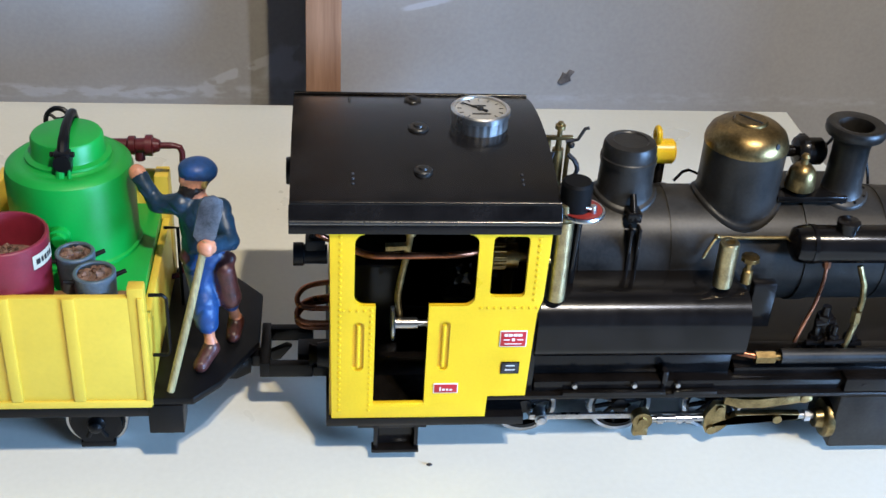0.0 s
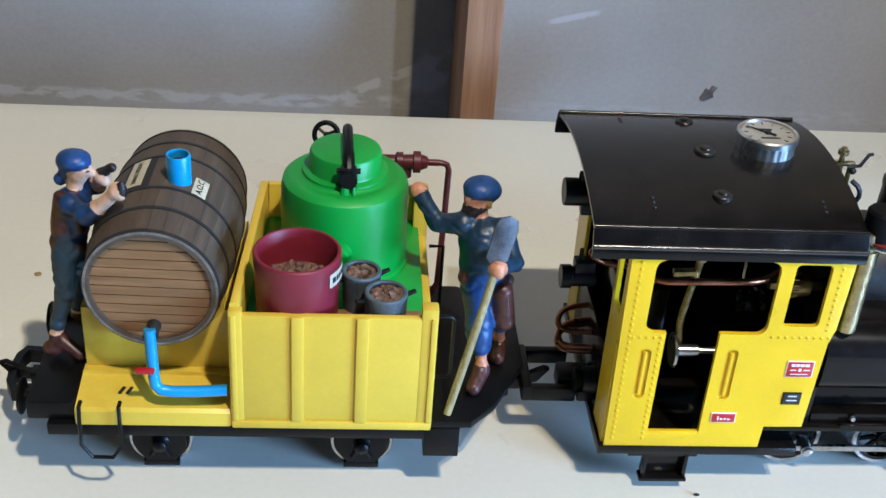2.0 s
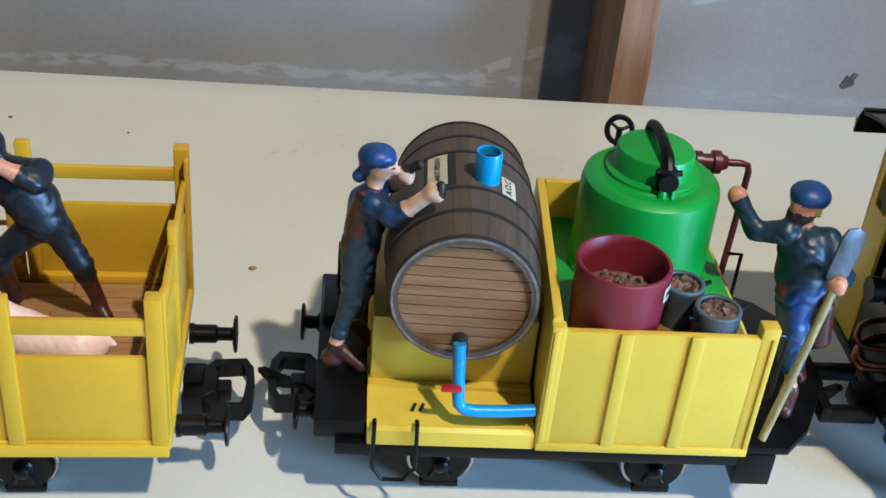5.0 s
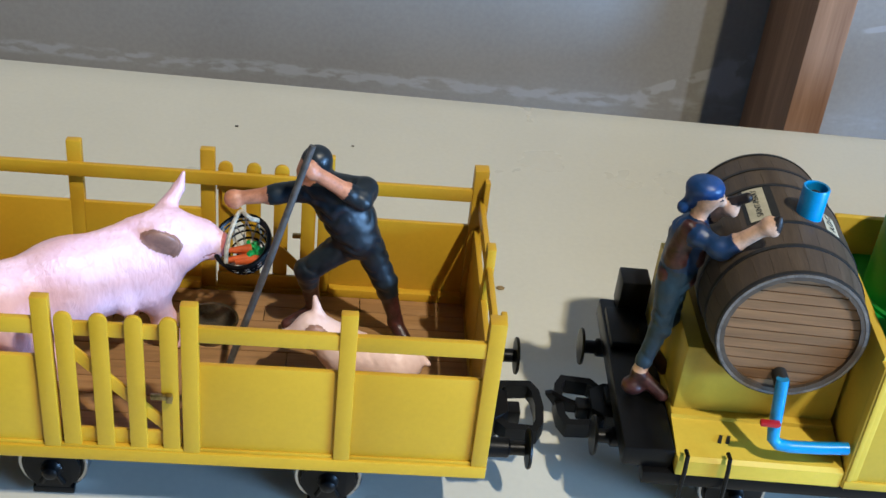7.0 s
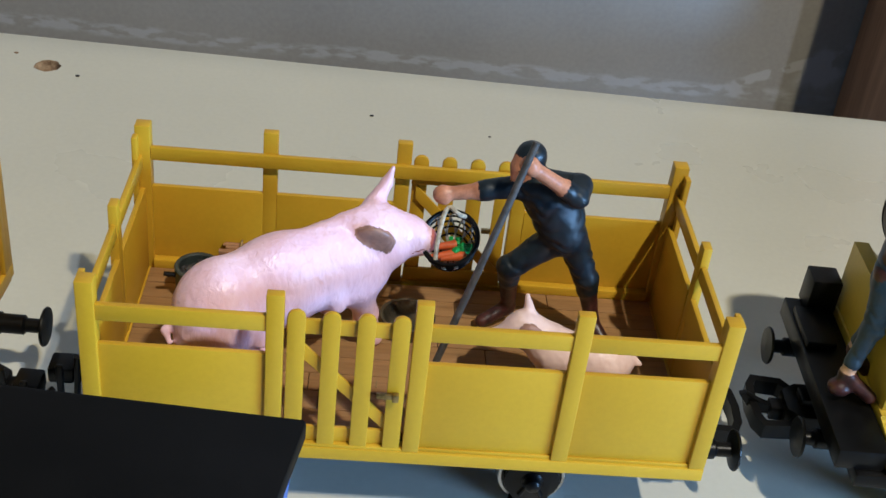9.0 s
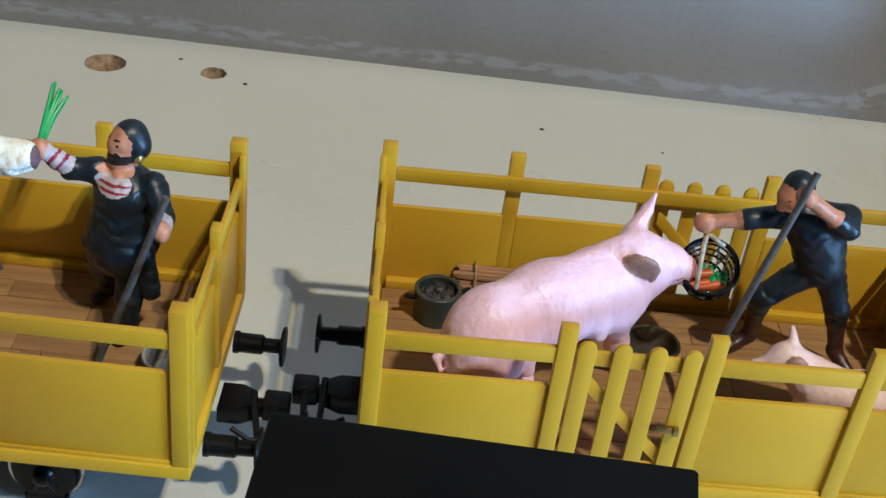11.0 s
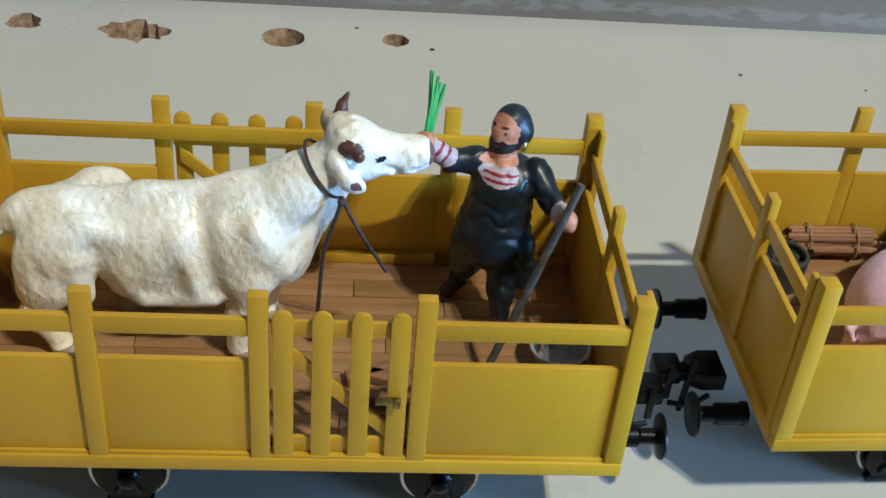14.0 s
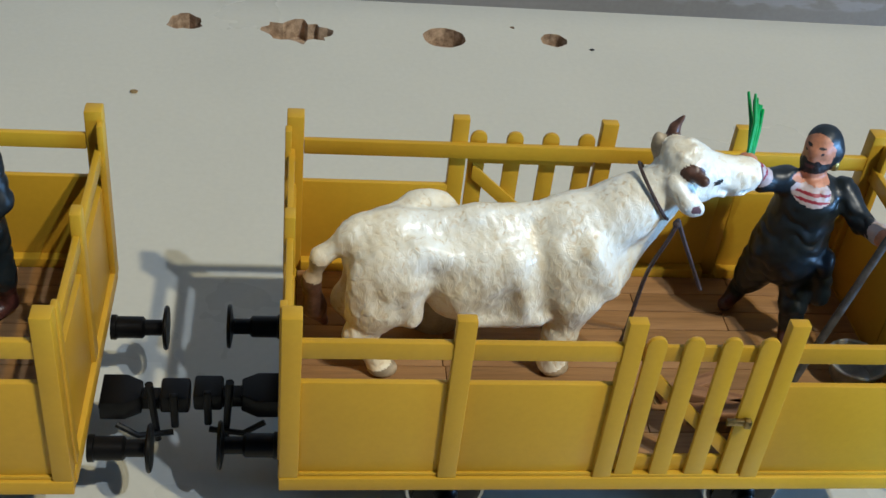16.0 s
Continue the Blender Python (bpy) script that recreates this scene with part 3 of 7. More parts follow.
def wheelset(parent, x, r, half, guards=True):
    """Two flanged wheels on an axle, with black axle guards outside."""
    for s in (-1, 1):
        bm = bmesh.new()
        y = s * half
        lathe(bm, [(r - 2.0, -2.6), (r - 0.8, -2.8), (r - 0.3, -2.2), (r - 0.2, 2), (r, 2.6), (r, 3.4), (r - 2, 3.6)], (x, y, r), "Y", 44)
        w = part("wheel", bm, STEEL, parent, "bright steel flanged wheel rim")
        bm = bmesh.new()
        lathe(bm, [(0.01, s * 1.6 - 1.4), (r - 1.9, s * 1.6 - 1.4), (r - 1.9, s * 1.6 + 1.2), (0.01, s * 1.6 + 1.4)], (x, y, r), "Y", 36)
        for k in range(6):
            a = math.pi / 3 * k + 0.4
            rod(bm, (x + 3 * math.cos(a), y + s * 2.9, r + 3 * math.sin(a)), (x + (r - 4) * math.cos(a), y + s * 2.9, r + (r - 4) * math.sin(a)), 1.3, 1.0, 8)
        part("wheel_centre", bm, PLAST, w, "black spoked wheel centre")
        if guards:
            bm = bmesh.new()
            yy = y + s * 4.4
            prism(bm, arc(x, r, r - 3.0, -60, 240, 20) + [(x - 7.6, 4.6), (x - 7.6, 2.2), (x + 7.6, 2.2), (x + 7.6, 4.6)], yy - 1.0, yy + 1.0, "Y", 0.4)
            g = part("axle_guard", bm, PLAST, parent)
            bm = bmesh.new()
            lathe(bm, [(4.6, 0), (4.6, 1.5), (3.6, 2.5), (3.2, 4.6), (2.0, 5.6), (0.01, 5.8)] if s > 0 else [(0.01, -5.8), (2.0, -5.6), (3.2, -4.6), (3.6, -2.5), (4.6, -1.5), (4.6, 0)], (x, yy, r), "Y", 20)
            for k in (-1, 1):
                rod(bm, (x + k * 6, yy, r + 7), (x + k * 6, yy + s * 2.2, r + 7), 1.1, 0.8, 8)
                rod(bm, (x + k * 4.5, yy + s * 1.2, r - 8), (x + k * 1.5, yy + s * 1.2, r - 2), 1.1, 1.1, 8)
            part("axle_box", bm, PLAST, g)
            piece("brake_shoe", parent, PLAST, x - 8.5, x + 8.5, yy - 1.2, yy + 2.6, 1.0, 4.2, 0.4)
    bm = bmesh.new()
    rod(bm, (x, -half, r), (x, half, r), 2)
    part("axle", bm, SOOT, parent)


def buffer(parent, x, y, z, s, length=20):
    """A sprung buffer that points along s; x is the headstock's face."""
    bm = bmesh.new()
    prof = [(0.01, 0), (5, 0), (5, 2), (4.4, 2.4), (4.4, length * 0.55), (3.8, length * 0.58), (3.2, length * 0.6), (3.2, length - 2.4), (8.6, length - 1.4), (9, length - 0.8), (8.6, length), (0.01, length + 0.5)]
    lathe(bm, [(r, s * h) for r, h in prof], (x, y, z), "X", 28)
    return part("buffer", bm, PLAST, parent, "round black plastic buffer")


def coupler(parent, x, z, s, hook=True, loop=True, bar=0):
    """Hook and loop coupling that points along s; bar: half of a closed coupling."""
    if bar:
        span = lambda a, b: (min(x + s * a, x + s * b), max(x + s * a, x + s * b))
        bm = bmesh.new()
        prism(bm, [(x, -8), (x + s * 9, -8), (x + s * 15, -4.6), (x + s * 15, 4.6), (x + s * 9, 8), (x, 8)], z - 4, z + 5, "Z", 1.0)
        box(bm, *span(14, bar), -3.4, 3.4, z - 3, z + 2.6, 0.8)
        c = part("coupler", bm, PLAST, parent, "black plastic coupling")
        bm = bmesh.new()
        box(bm, *span(bar - 11, bar), -6.4, 5.4, z - 2, z + 6, 1.2)
        box(bm, *span(bar - 7, bar - 4), -8.4, -6, z - 8, z + 9, 0.8)
        part("knuckle", bm, PLAST, c)
        bm = bmesh.new()
        rod(bm, (x + s * (bar - 12), -8, z - 14), (x + s * (bar - 14), -8, z + 15), 1.3, 1.6, 10)
        tube(bm, [(x + s * 6, -9, z - 5), (x + s * 14, -11, z - 9), (x + s * (bar - 6), -9, z - 9)], 1.2, 8)
        part("uncoupling_pin", bm, PLAST, c)
        return c
    bm = bmesh.new()
    prism(bm, [(x, -12), (x + s * 8, -12), (x + s * 15, -7), (x + s * 15, 7), (x + s * 8, 12), (x, 12)], z - 6, z + 6, "Z", 1.0)
    box(bm, min(x + s * 14, x + s * 21), max(x + s * 14, x + s * 21), -4, 4, z - 4, z + 3, 0.8)
    box(bm, min(x, x + s * 9), max(x, x + s * 9), -5, 5, z + 6, z + 10, 1)
    c = part("coupler", bm, PLAST, parent, "black plastic coupling")
    if loop:
        bm = bmesh.new()
        frame_plate(bm, [(x + s * u, v) for u, v in ((8, -10), (13, -16.5), (27, -17.5), (30.5, -11), (31.5, 0), (30.5, 11), (27, 17.5), (13, 16.5), (8, 10))],
                    [(x + s * u, v) for u, v in ((11.5, -8.6), (15, -12.6), (25.2, -13.6), (26.8, -10), (27.6, 0), (26.8, 10), (25.2, 13.6), (15, 12.6), (11.5, 8.6))], z - 3.4, z + 4.2)
        part("loop", bm, PLAST, c)
    if hook:
        bm = bmesh.new()
        prism(bm, [(x + s * 6, z - 2), (x + s * 24, z - 2), (x + s * 30, z - 1), (x + s * 36, z + 7), (x + s * 33, z + 8), (x + s * 26, z + 4), (x + s * 22, z + 2), (x + s * 6, z + 2)], -1.8, 1.8, "Y", 0.5)
        part("hook", bm, PLAST, c)
    return c


# ---- cattle wagons ----


def cattle_wagon(cx, cy, yaw, flip, label, loops, bars, stretch=1.0, low=0.0):
    """Open yellow wagon: posts, panels, rails, one picket gate a side, planked floor."""
    w = thing("cattle_wagon", cx, cy, -low, yaw, label, "railway wagon", "cattle wagons of the train")
    hx, hy = 119.3 * stretch, 59.3
    near = [0, 66.5, 119.5, 177.5, 232.1] if flip else [0, 54, 108.6, 162, 232.1]
    far = [0, 54, 111.5, 164, 232.1] if flip else [0, 63.2, 121.8, 176.2, 232.1]

    def side(y, s, posts, gate):
        # y: outer face of the posts, s: -1 for the near side
        xs = [(p + 3.25) * stretch - 3.25 - hx if i < 4 else hx - 6.5 for i, p in enumerate(posts)]
        inner = lambda a, b: (min(y - s * a, y - s * b), max(y - s * a, y - s * b))
        piece("sill_beam", w, YEL, -hx, hx, *inner(0.0, 5), 40, 46, 0.5)
        if s > 0:
            piece("top_rail", w, YEL, xs[0] + 6.6, xs[4] - 0.1, *inner(4.5, 7.0), 103.2, 109.6, 0.4)
        for i, x in enumerate(xs):
            piece("post", w, YEL, x, x + 6.5, *inner(0.3, 7 if i in (0, 4) else 4.3), 46, 119.5 if s > 0 else 117.5, 0.5)
        for i in range(4):
            a, b = xs[i] + 6.5, xs[i + 1]
            if i == gate:
                g = part("gate", box(bmesh.new(), a + 0.8, b - 0.8, *inner(2.6, 4.2), 99.5, 106, 0.3), YEL, w, "yellow picket gate with a diagonal brace")
                piece("gate_rail", g, YEL, a + 0.8, b - 0.8, *inner(2.6, 4.2), 47.5, 54.5, 0.3)
                n, pw = 4, 6.6
                for k in range(n):
                    px = a + 1.2 + pw / 2 + k * (b - a - 2.4 - pw) / (n - 1)
                    bm = bmesh.new()
                    prism(bm, [(px - pw / 2, 47), (px + pw / 2, 47)] + arc(px, (113 if s > 0 else 111) - pw / 2, pw / 2, 0, 180, 8), *inner(0.8, 2.6), "Y", 0.3)
                    part("picket", bm, YEL, g)
                bm = bmesh.new()
                prism(bm, [(a + 3, 92), (a + 3, 99), (b - 3, 57), (b - 3, 50)], *inner(2.7, 4.1), "Y", 0.2)
                part("brace", bm, YEL, g)
                bm = bmesh.new()
                lx = b - 7.5
                box(bm, lx - 4.2, lx + 3.4, *inner(-1.2, 0.6), 73.5, 75.8, 0.4)
                box(bm, lx + 1.8, lx + 4.2, *inner(-2.2, 0.4), 73, 76.4, 0.4)
                part("latch", bm, BRASSD, g, "small dull brass latch")
                piece("threshold", w, YEL, a, b, *inner(0.6, 5), 46, 47.3, 0.2)
            else:
                piece("panel", w, YEL, a - 0.2, b + 0.2, *inner(2.2, 4.6), 46, 89, 0.4)
                piece("panel_trim", w, YEL, a, b, *inner(1.2, 2.3), 46, 47.6, 0.3)
                if s < 0:
                    piece("top_rail", w, YEL, a - 0.2, b + 0.2, *inner(1.0, 3.6), 100.5, 107.5, 0.4)
                piece("inner_ledge", w, YEL, a, b, *inner(4.6, 9), 47.5, 52, 0.4)

    side(-hy, -1, near, 1 if flip else 2)
    side(hy, 1, far, 2 if flip else 1)
    for s in (-1, 1):
        x = s * hx
        out = lambda a, b: (min(x - s * a, x - s * b), max(x - s * a, x - s * b))
        piece("end_beam", w, YEL, *out(-0.4, 5), -hy + 5, hy - 5, 40, 47, 0.5)
        piece("end_post", w, YEL, *out(0.0, 3.8), -3.2, 3.2, 47, 114, 0.5)
        for a, b in ((-hy + 6.5, -3.2), (3.2, hy - 6.5)):
            piece("end_panel", w, YEL, *out(1.6, 4), a, b, 46.5, 89, 0.4)
            piece("end_rail", w, YEL, *out(0.8, 3.2), a, b, 99, 105.5, 0.4)
        for y0, y1 in ((-hy + 7.0, -hy + 11.5), (hy - 11.5, hy - 7.0)):
            piece("end_post", w, YEL, *out(-0.6, 1.8), y0, y1, 47, 116, 0.5)
        for y in (-32, 32):
            buffer(w, x, y, 33, s, 22)
        coupler(w, x, 26, s, hook=False, loop=s in loops, bar=bars.get(s, 0))
    n = 9
    step = (2 * hy - 18) / n
    rnd = random.Random(7)
    for k in range(n):
        y0 = -hy + 9 + k * step
        cuts = [-hx + 5, rnd.uniform(-60, -20), rnd.uniform(10, 70), hx - 5]
        for a, b in zip(cuts, cuts[1:]):
            piece("floor_plank", w, PLANK, round(a, 1) + 0.15, round(b, 1) - 0.15, y0 + 0.15, y0 + step - 0.15, 44.5, 48, 0.25)
    bm = bmesh.new()
    box(bm, -hx + 4, hx - 4, -hy + 6, hy - 6, 38, 44.4, 0.5)
    box(bm, -hx + 8, hx - 8, -26, -20, 28, 38, 0.5)
    box(bm, -hx + 8, hx - 8, 20, 26, 28, 38, 0.5)
    part("underframe", bm, PLAST, w, "black underframe beams")
    for x in (-57.5, 57.5):
        before = set(w.children)
        wheelset(w, x, 15.5 - low / 2, 35)
        for ob in set(w.children) - before:
            ob.location.z += low * M
    return w


cow_wagon = cattle_wagon(-738.6, 476, 0.2, False, "mustard yellow open wagon carrying a cow and a drover", (), {-1: 32.9, 1: 29.0}, 0.996)
pig_wagon = cattle_wagon(-441.9, 496.2, 2.33, True, "mustard yellow open wagon carrying pigs and a keeper", (1,), {-1: 29.0}, 1.0125, 1.5)
end_wagon = cattle_wagon(-1043.8, 473.5, 0.2, True, "mustard yellow open wagon coupled behind the cow wagon", (), {1: 32.9})

# ---- wine wagon ----
wine = thing("wine_wagon", -155, 509, 0, 0, "pale yellow and black wagon with cradle and boarded bin", "railway wagon")


piece("frame", wine, PLAST, -98, 90, -57, 57, 33.5, 40, 0.7, "black chassis frame")
piece("front_block", wine, PLAST, 73.5, 90, -57.3, -42, 23.5, 40.2, 0.6)
piece("front_block", wine, PLAST, 73.5, 90, 42, 57, 23.5, 40.2, 0.6)
bm = bmesh.new()
prism(bm, [(73, -56.8), (95, -56.8), (107, -44), (124, -12), (124, 30), (107, 50), (95, 56.5), (73, 56.5)], 40.3, 44.5, "Z", 0.8)
part("platform", bm, PLAST, wine, "black chamfered end platform")
bm = bmesh.new()
box(bm, -107, -85.5, -54, 52, 40.1, 50, 1.0)
box(bm, -100, -86, 40, 54, 50, 68, 1.0)
box(bm, -106, -92, 12, 40, 50, 54, 1.0)
part("end_deck", bm, PLAST, wine, "black end deck with a low box")
bm = bmesh.new()
prism(bm, [(-57.2, 40.1), (-57.2, 47.5), (-55.5, 49), (-34, 51), (-34, 53), (57, 53), (57, 40.1)], -85, -15, "X", 0.8)
part("deck", bm, PALE, wine, "pale yellow deck")
# cradle under the barrel, with a hollow top
bm = bmesh.new()
bx, bz, br = -48.5, 106, 34.5
hollow = arc(bx, bz, br + 0.6, 215, 325, 18)
prism(bm, [(-84, 52.8), (-84, bz + (br + 0.6) * math.sin(radians(215)))] + hollow + [(-15, bz + (br + 0.6) * math.sin(radians(325))), (-15, 52.8)], -30, 50, "Y", 0.6)
part("cradle", bm, PALE, wine, "pale yellow barrel cradle")
# stencilled marks on the deck
for k in (0, 1):
    bm = bmesh.new()
    prism(bm, [(-67 + k * 3.4, -47), (-65.6 + k * 3.4, -47.4), (-64 + k * 3.4, -42.6), (-65.4 + k * 3.4, -42.2)], 50.0, 50.5)
    part("stencil_mark", bm, INK, wine, "small dark stencilled mark")
# wire step at the near corner
for x0, x1, y, z0, z1, n in ((-82, -64.5, -60.5, 52, 24.5, "wire_step"),):
    bm = bmesh.new()
    tube(bm, [(x0, y + 5, z0), (x0, y, z0 + 0.5), (x0 - 0.5, y - 0.6, z1), (x1 + 0.5, y - 0.6, z1 - 0.5), (x1, y, z0 + 0.5), (x1, y + 5, z0)], 0.95, 8, smooth_steps=1)
    part(n, bm, PLAST, wine, "bent black wire step")
# bin
binx0, binx1 = -14.5, 76
piece("bin_wall", wine, PALE, binx0, binx1, -57.3, -53.5, 40.1, 102, 0.9, "pale yellow boarded bin side")
piece("bin_wall", wine, PALE, binx0 + 9.6, binx1, 53.5, 57.3, 40.1, 106, 0.9, "pale yellow boarded bin side")
bm = bmesh.new()
prism(bm, [(binx0, -53.4), (binx0 + 4, -53.4), (binx0 + 9.5, 57.2), (binx0 + 5.5, 57.2)], 40.1, 106, "Z", 0.8)
part("bin_wall", bm, PALE, wine, "pale yellow boarded bin end")
piece("bin_wall", wine, PALE, binx1 - 4, binx1, -53.5, 53.5, 40.1, 82, 0.9, "pale yellow boarded bin end")
for y0, y1 in ((-57.6, -50.5), (46, 57.6)):
    piece("bin_post", wine, PALE, binx1 - 7, binx1 + 0.4, y0, y1, 40.1, 107, 0.8)
piece("bin_post", wine, PALE, binx0 - 0.5, binx0 + 5.5, -57.8, -52, 40.1, 104, 0.8)
for x in (15, 43.4):
    piece("rib", wine, PALE, x - 2.7, x + 2.7, -59, -57, 44.5, 102.5, 0.6)
piece("bottom_batten", wine, PALE, binx0, binx1, -58.7, -57, 40.4, 44.4, 0.5)
for x in (binx0 + 0.4, binx1 - 2.6):
    piece("edge_batten", wine, PALE, x, x + 2.4, -58.6, -57, 44.4, 102.3, 0.5)
piece("bin_floor", wine, GREEN, binx0 + 4.2, binx1 - 4.2, -53.3, 53.3, 80, 87, 0.6, "green painted bin floor")
piece("plank_insert", wine, HEADW, 20, 70, -53, -33, 87, 90, 0.5, "brown board in the bin")
for x in (-51, 45):
    wheelset(wine, x, 15.5, 35)
for y in (-31, 32):
    buffer(wine, -98, y, 35, -1, 18)
coupler(wine, -98, 24, -1)
coupler(wine, 104, 26, 1, loop=False)
bm = bmesh.new()
tube(bm, [(76.5, -46, 96), (83, -46, 96), (84.5, -46, 94), (84.5, -46, 64), (83, -46, 62), (76.5, -46, 62)], 0.9, 8)
part("grab_rail", bm, PLAST, wine, "thin black grab rail")
bm = bmesh.new()
tube(bm, [(76, 20, 92), (83, 20, 92), (83, 20, 45)], 0.9, 8)
part("grab_rail", bm, PLAST, wine, "thin black grab rail")


def barrel():
    """Wine cask on its cradle: staves, hoops, head boards, blue bung, labels."""
    yc, r0, r1, half = 512.5, 29.5, 32.9, 48.3
    b = thing("wine_barrel", -202.2, yc, 106, -2.3, "dark grey-brown wooden wine barrel with black hoops", "barrel")
    rad = lambda y: r0 + (r1 - r0) * (1 - (y / half) ** 2)
    n = 28
    for k in range(n):
        a0, a1 = 2 * math.pi * (k + 0.006) / n, 2 * math.pi * (k + 0.994) / n
        bm = bmesh.new()
        rows = []
        for i in range(11):
            y = -half + 2 * half * i / 10
            r = rad(y)
            rows.append([bm.verts.new((q * math.cos(a), y, q * math.sin(a))) for a, q in ((a0, r), ((a0 + a1) / 2, r + 0.05), (a1, r), (a1, r - 3), (a0, r - 3))])
        for p, q in zip(rows, rows[1:]):
            for j in range(5):
                bm.faces.new((p[j], p[(j + 1) % 5], q[(j + 1) % 5], q[j]))
        bm.faces.new(rows[0])
        bm.faces.new(rows[-1])
        part("stave", bm, STAVE, b)
    for y, w in ((-47.3, 1.6), (-31, 1.8), (-15, 1.6), (15, 1.6), (31, 1.8), (47.3, 1.6)):
        bm = bmesh.new()
        lathe(bm, [(rad(y - w / 2) - 0.4, y - w / 2), (rad(y - w / 2) + 0.45, y - w / 2), (rad(y + w / 2) + 0.45, y + w / 2), (rad(y + w / 2) - 0.4, y + w / 2)], (0, 0, 0), "Y", 64)
        part("hoop", bm, INK, b, "flat black barrel hoop")
    for s in (-1, 1):
        bm = bmesh.new()
        lathe(bm, [(28.3, s * 48.5), (29.4, s * 48.5), (29.6, s * 47.3), (28.3, s * 45)], (0, 0, 0), "Y", 64)
        part("chime", bm, CHIME, b, "worn grey barrel rim")
        n = 12
        for k in range(n):
            z0, z1 = -28.3 + 56.6 * k / n, -28.3 + 56.6 * (k + 1) / n
            outline = []
            for z in np.linspace(z0 + 0.24, z1 - 0.24, 5):
                outline.append((math.sqrt(max(28.3 ** 2 - z * z, 0.5)), z))
            outline = outline + [(-u, v) for u, v in reversed(outline)]
            bm = bmesh.new()
            prism(bm, outline, min(s * 44, s * 46.3), max(s * 44, s * 46.3), "Y")
            part("head_board", bm, HEADW, b, smooth=0)
    bm = bmesh.new()
    lathe(bm, [(4.4, 0), (5.4, 0), (5.5, 14.5), (5.2, 15), (4.5, 14.8), (4.3, 2), (0.01, 2)], (7, -6, 30), "Z", 28)
    part("bung", bm, BLUEP, b, "sky blue tubular bung")
    bm = bmesh.new()
    lathe(bm, [(0.01, 10), (4.25, 10), (4.25, 11), (2.2, 11), (2, 12.4), (0.01, 12.4)], (7, -6, 30), "Z", 20)
    part("bung_core", bm, INK, b)
    # labels curve round the staves
    def label(u0, u1, y0, y1, mat, off, name):
        bm = bmesh.new()
        grid = [[bm.verts.new(((rad(y) + off) * math.cos(radians(a)), y, (rad(y) + off) * math.sin(radians(a)))) for a in np.linspace(u0, u1, 7)] for y in np.linspace(y0, y1, 7)]
        for r, t in zip(grid, grid[1:]):
            for j in range(6):
                bm.faces.new((r[j], r[j + 1], t[j + 1], t[j]))
        return part(name, bm, mat, b)
    l1 = label(54, 66, -14, 0, PAPER, 0.25, "paper_label")
    l2 = label(100, 124, -13, 14, INK, 0.2, "label_backing")
    l3 = label(106, 121, -12, 13, PAPER, 0.4, "paper_label")
    for words, ang, y, size, off, par in (("A.O.C", 60.5, -7, 4.4, 0.5, l1), ("SAINT-PERAY", 113, 0.5, 3.5, 0.65, l3)):
        a = radians(ang)
        place = Vector(((rad(y) + off) * math.cos(a), y, (rad(y) + off) * math.sin(a))) * M
        nrm = Vector((math.cos(a), 0, math.sin(a)))
        across = Vector((0, 1, 0))
        ydir = nrm.cross(across)
        m = Matrix((across, ydir, nrm)).transposed().to_4x4()
        m.translation = place
        lettering(words, size, m, INK, par)
    # tap and pipe
    bm = bmesh.new()
    tube(bm, [(0, -43, -20), (0, -52, -20), (0, -54, -21)], 3.2, 12)
    part("spigot", bm, INK, b)
    bm = bmesh.new()
    pts = [(-0.5, -54, -17), (0.2, -56.5, -30), (0.8, -58, -40), (1.4, -58.6, -44.2), (3.8, -59, -46.6), (9, -59, -47.2), (20, -58.4, -47), (33, -57.4, -46.4)]
    tube(bm, pts, 2.6, 14)
    pipe = part("tap_pipe", bm, BLUEP, b, "sky blue bent tap pipe")
    bm = bmesh.new()
    box(bm, -6.5, 1, -62.0, -59.2, -36.0, -33.8, 0.5)
    rod(bm, (0.6, -61.2, -35), (0.6, -56.7, -35), 1.3)
    part("tap_lever", bm, REDP, pipe, "small red tap lever")
    return b


barrel()


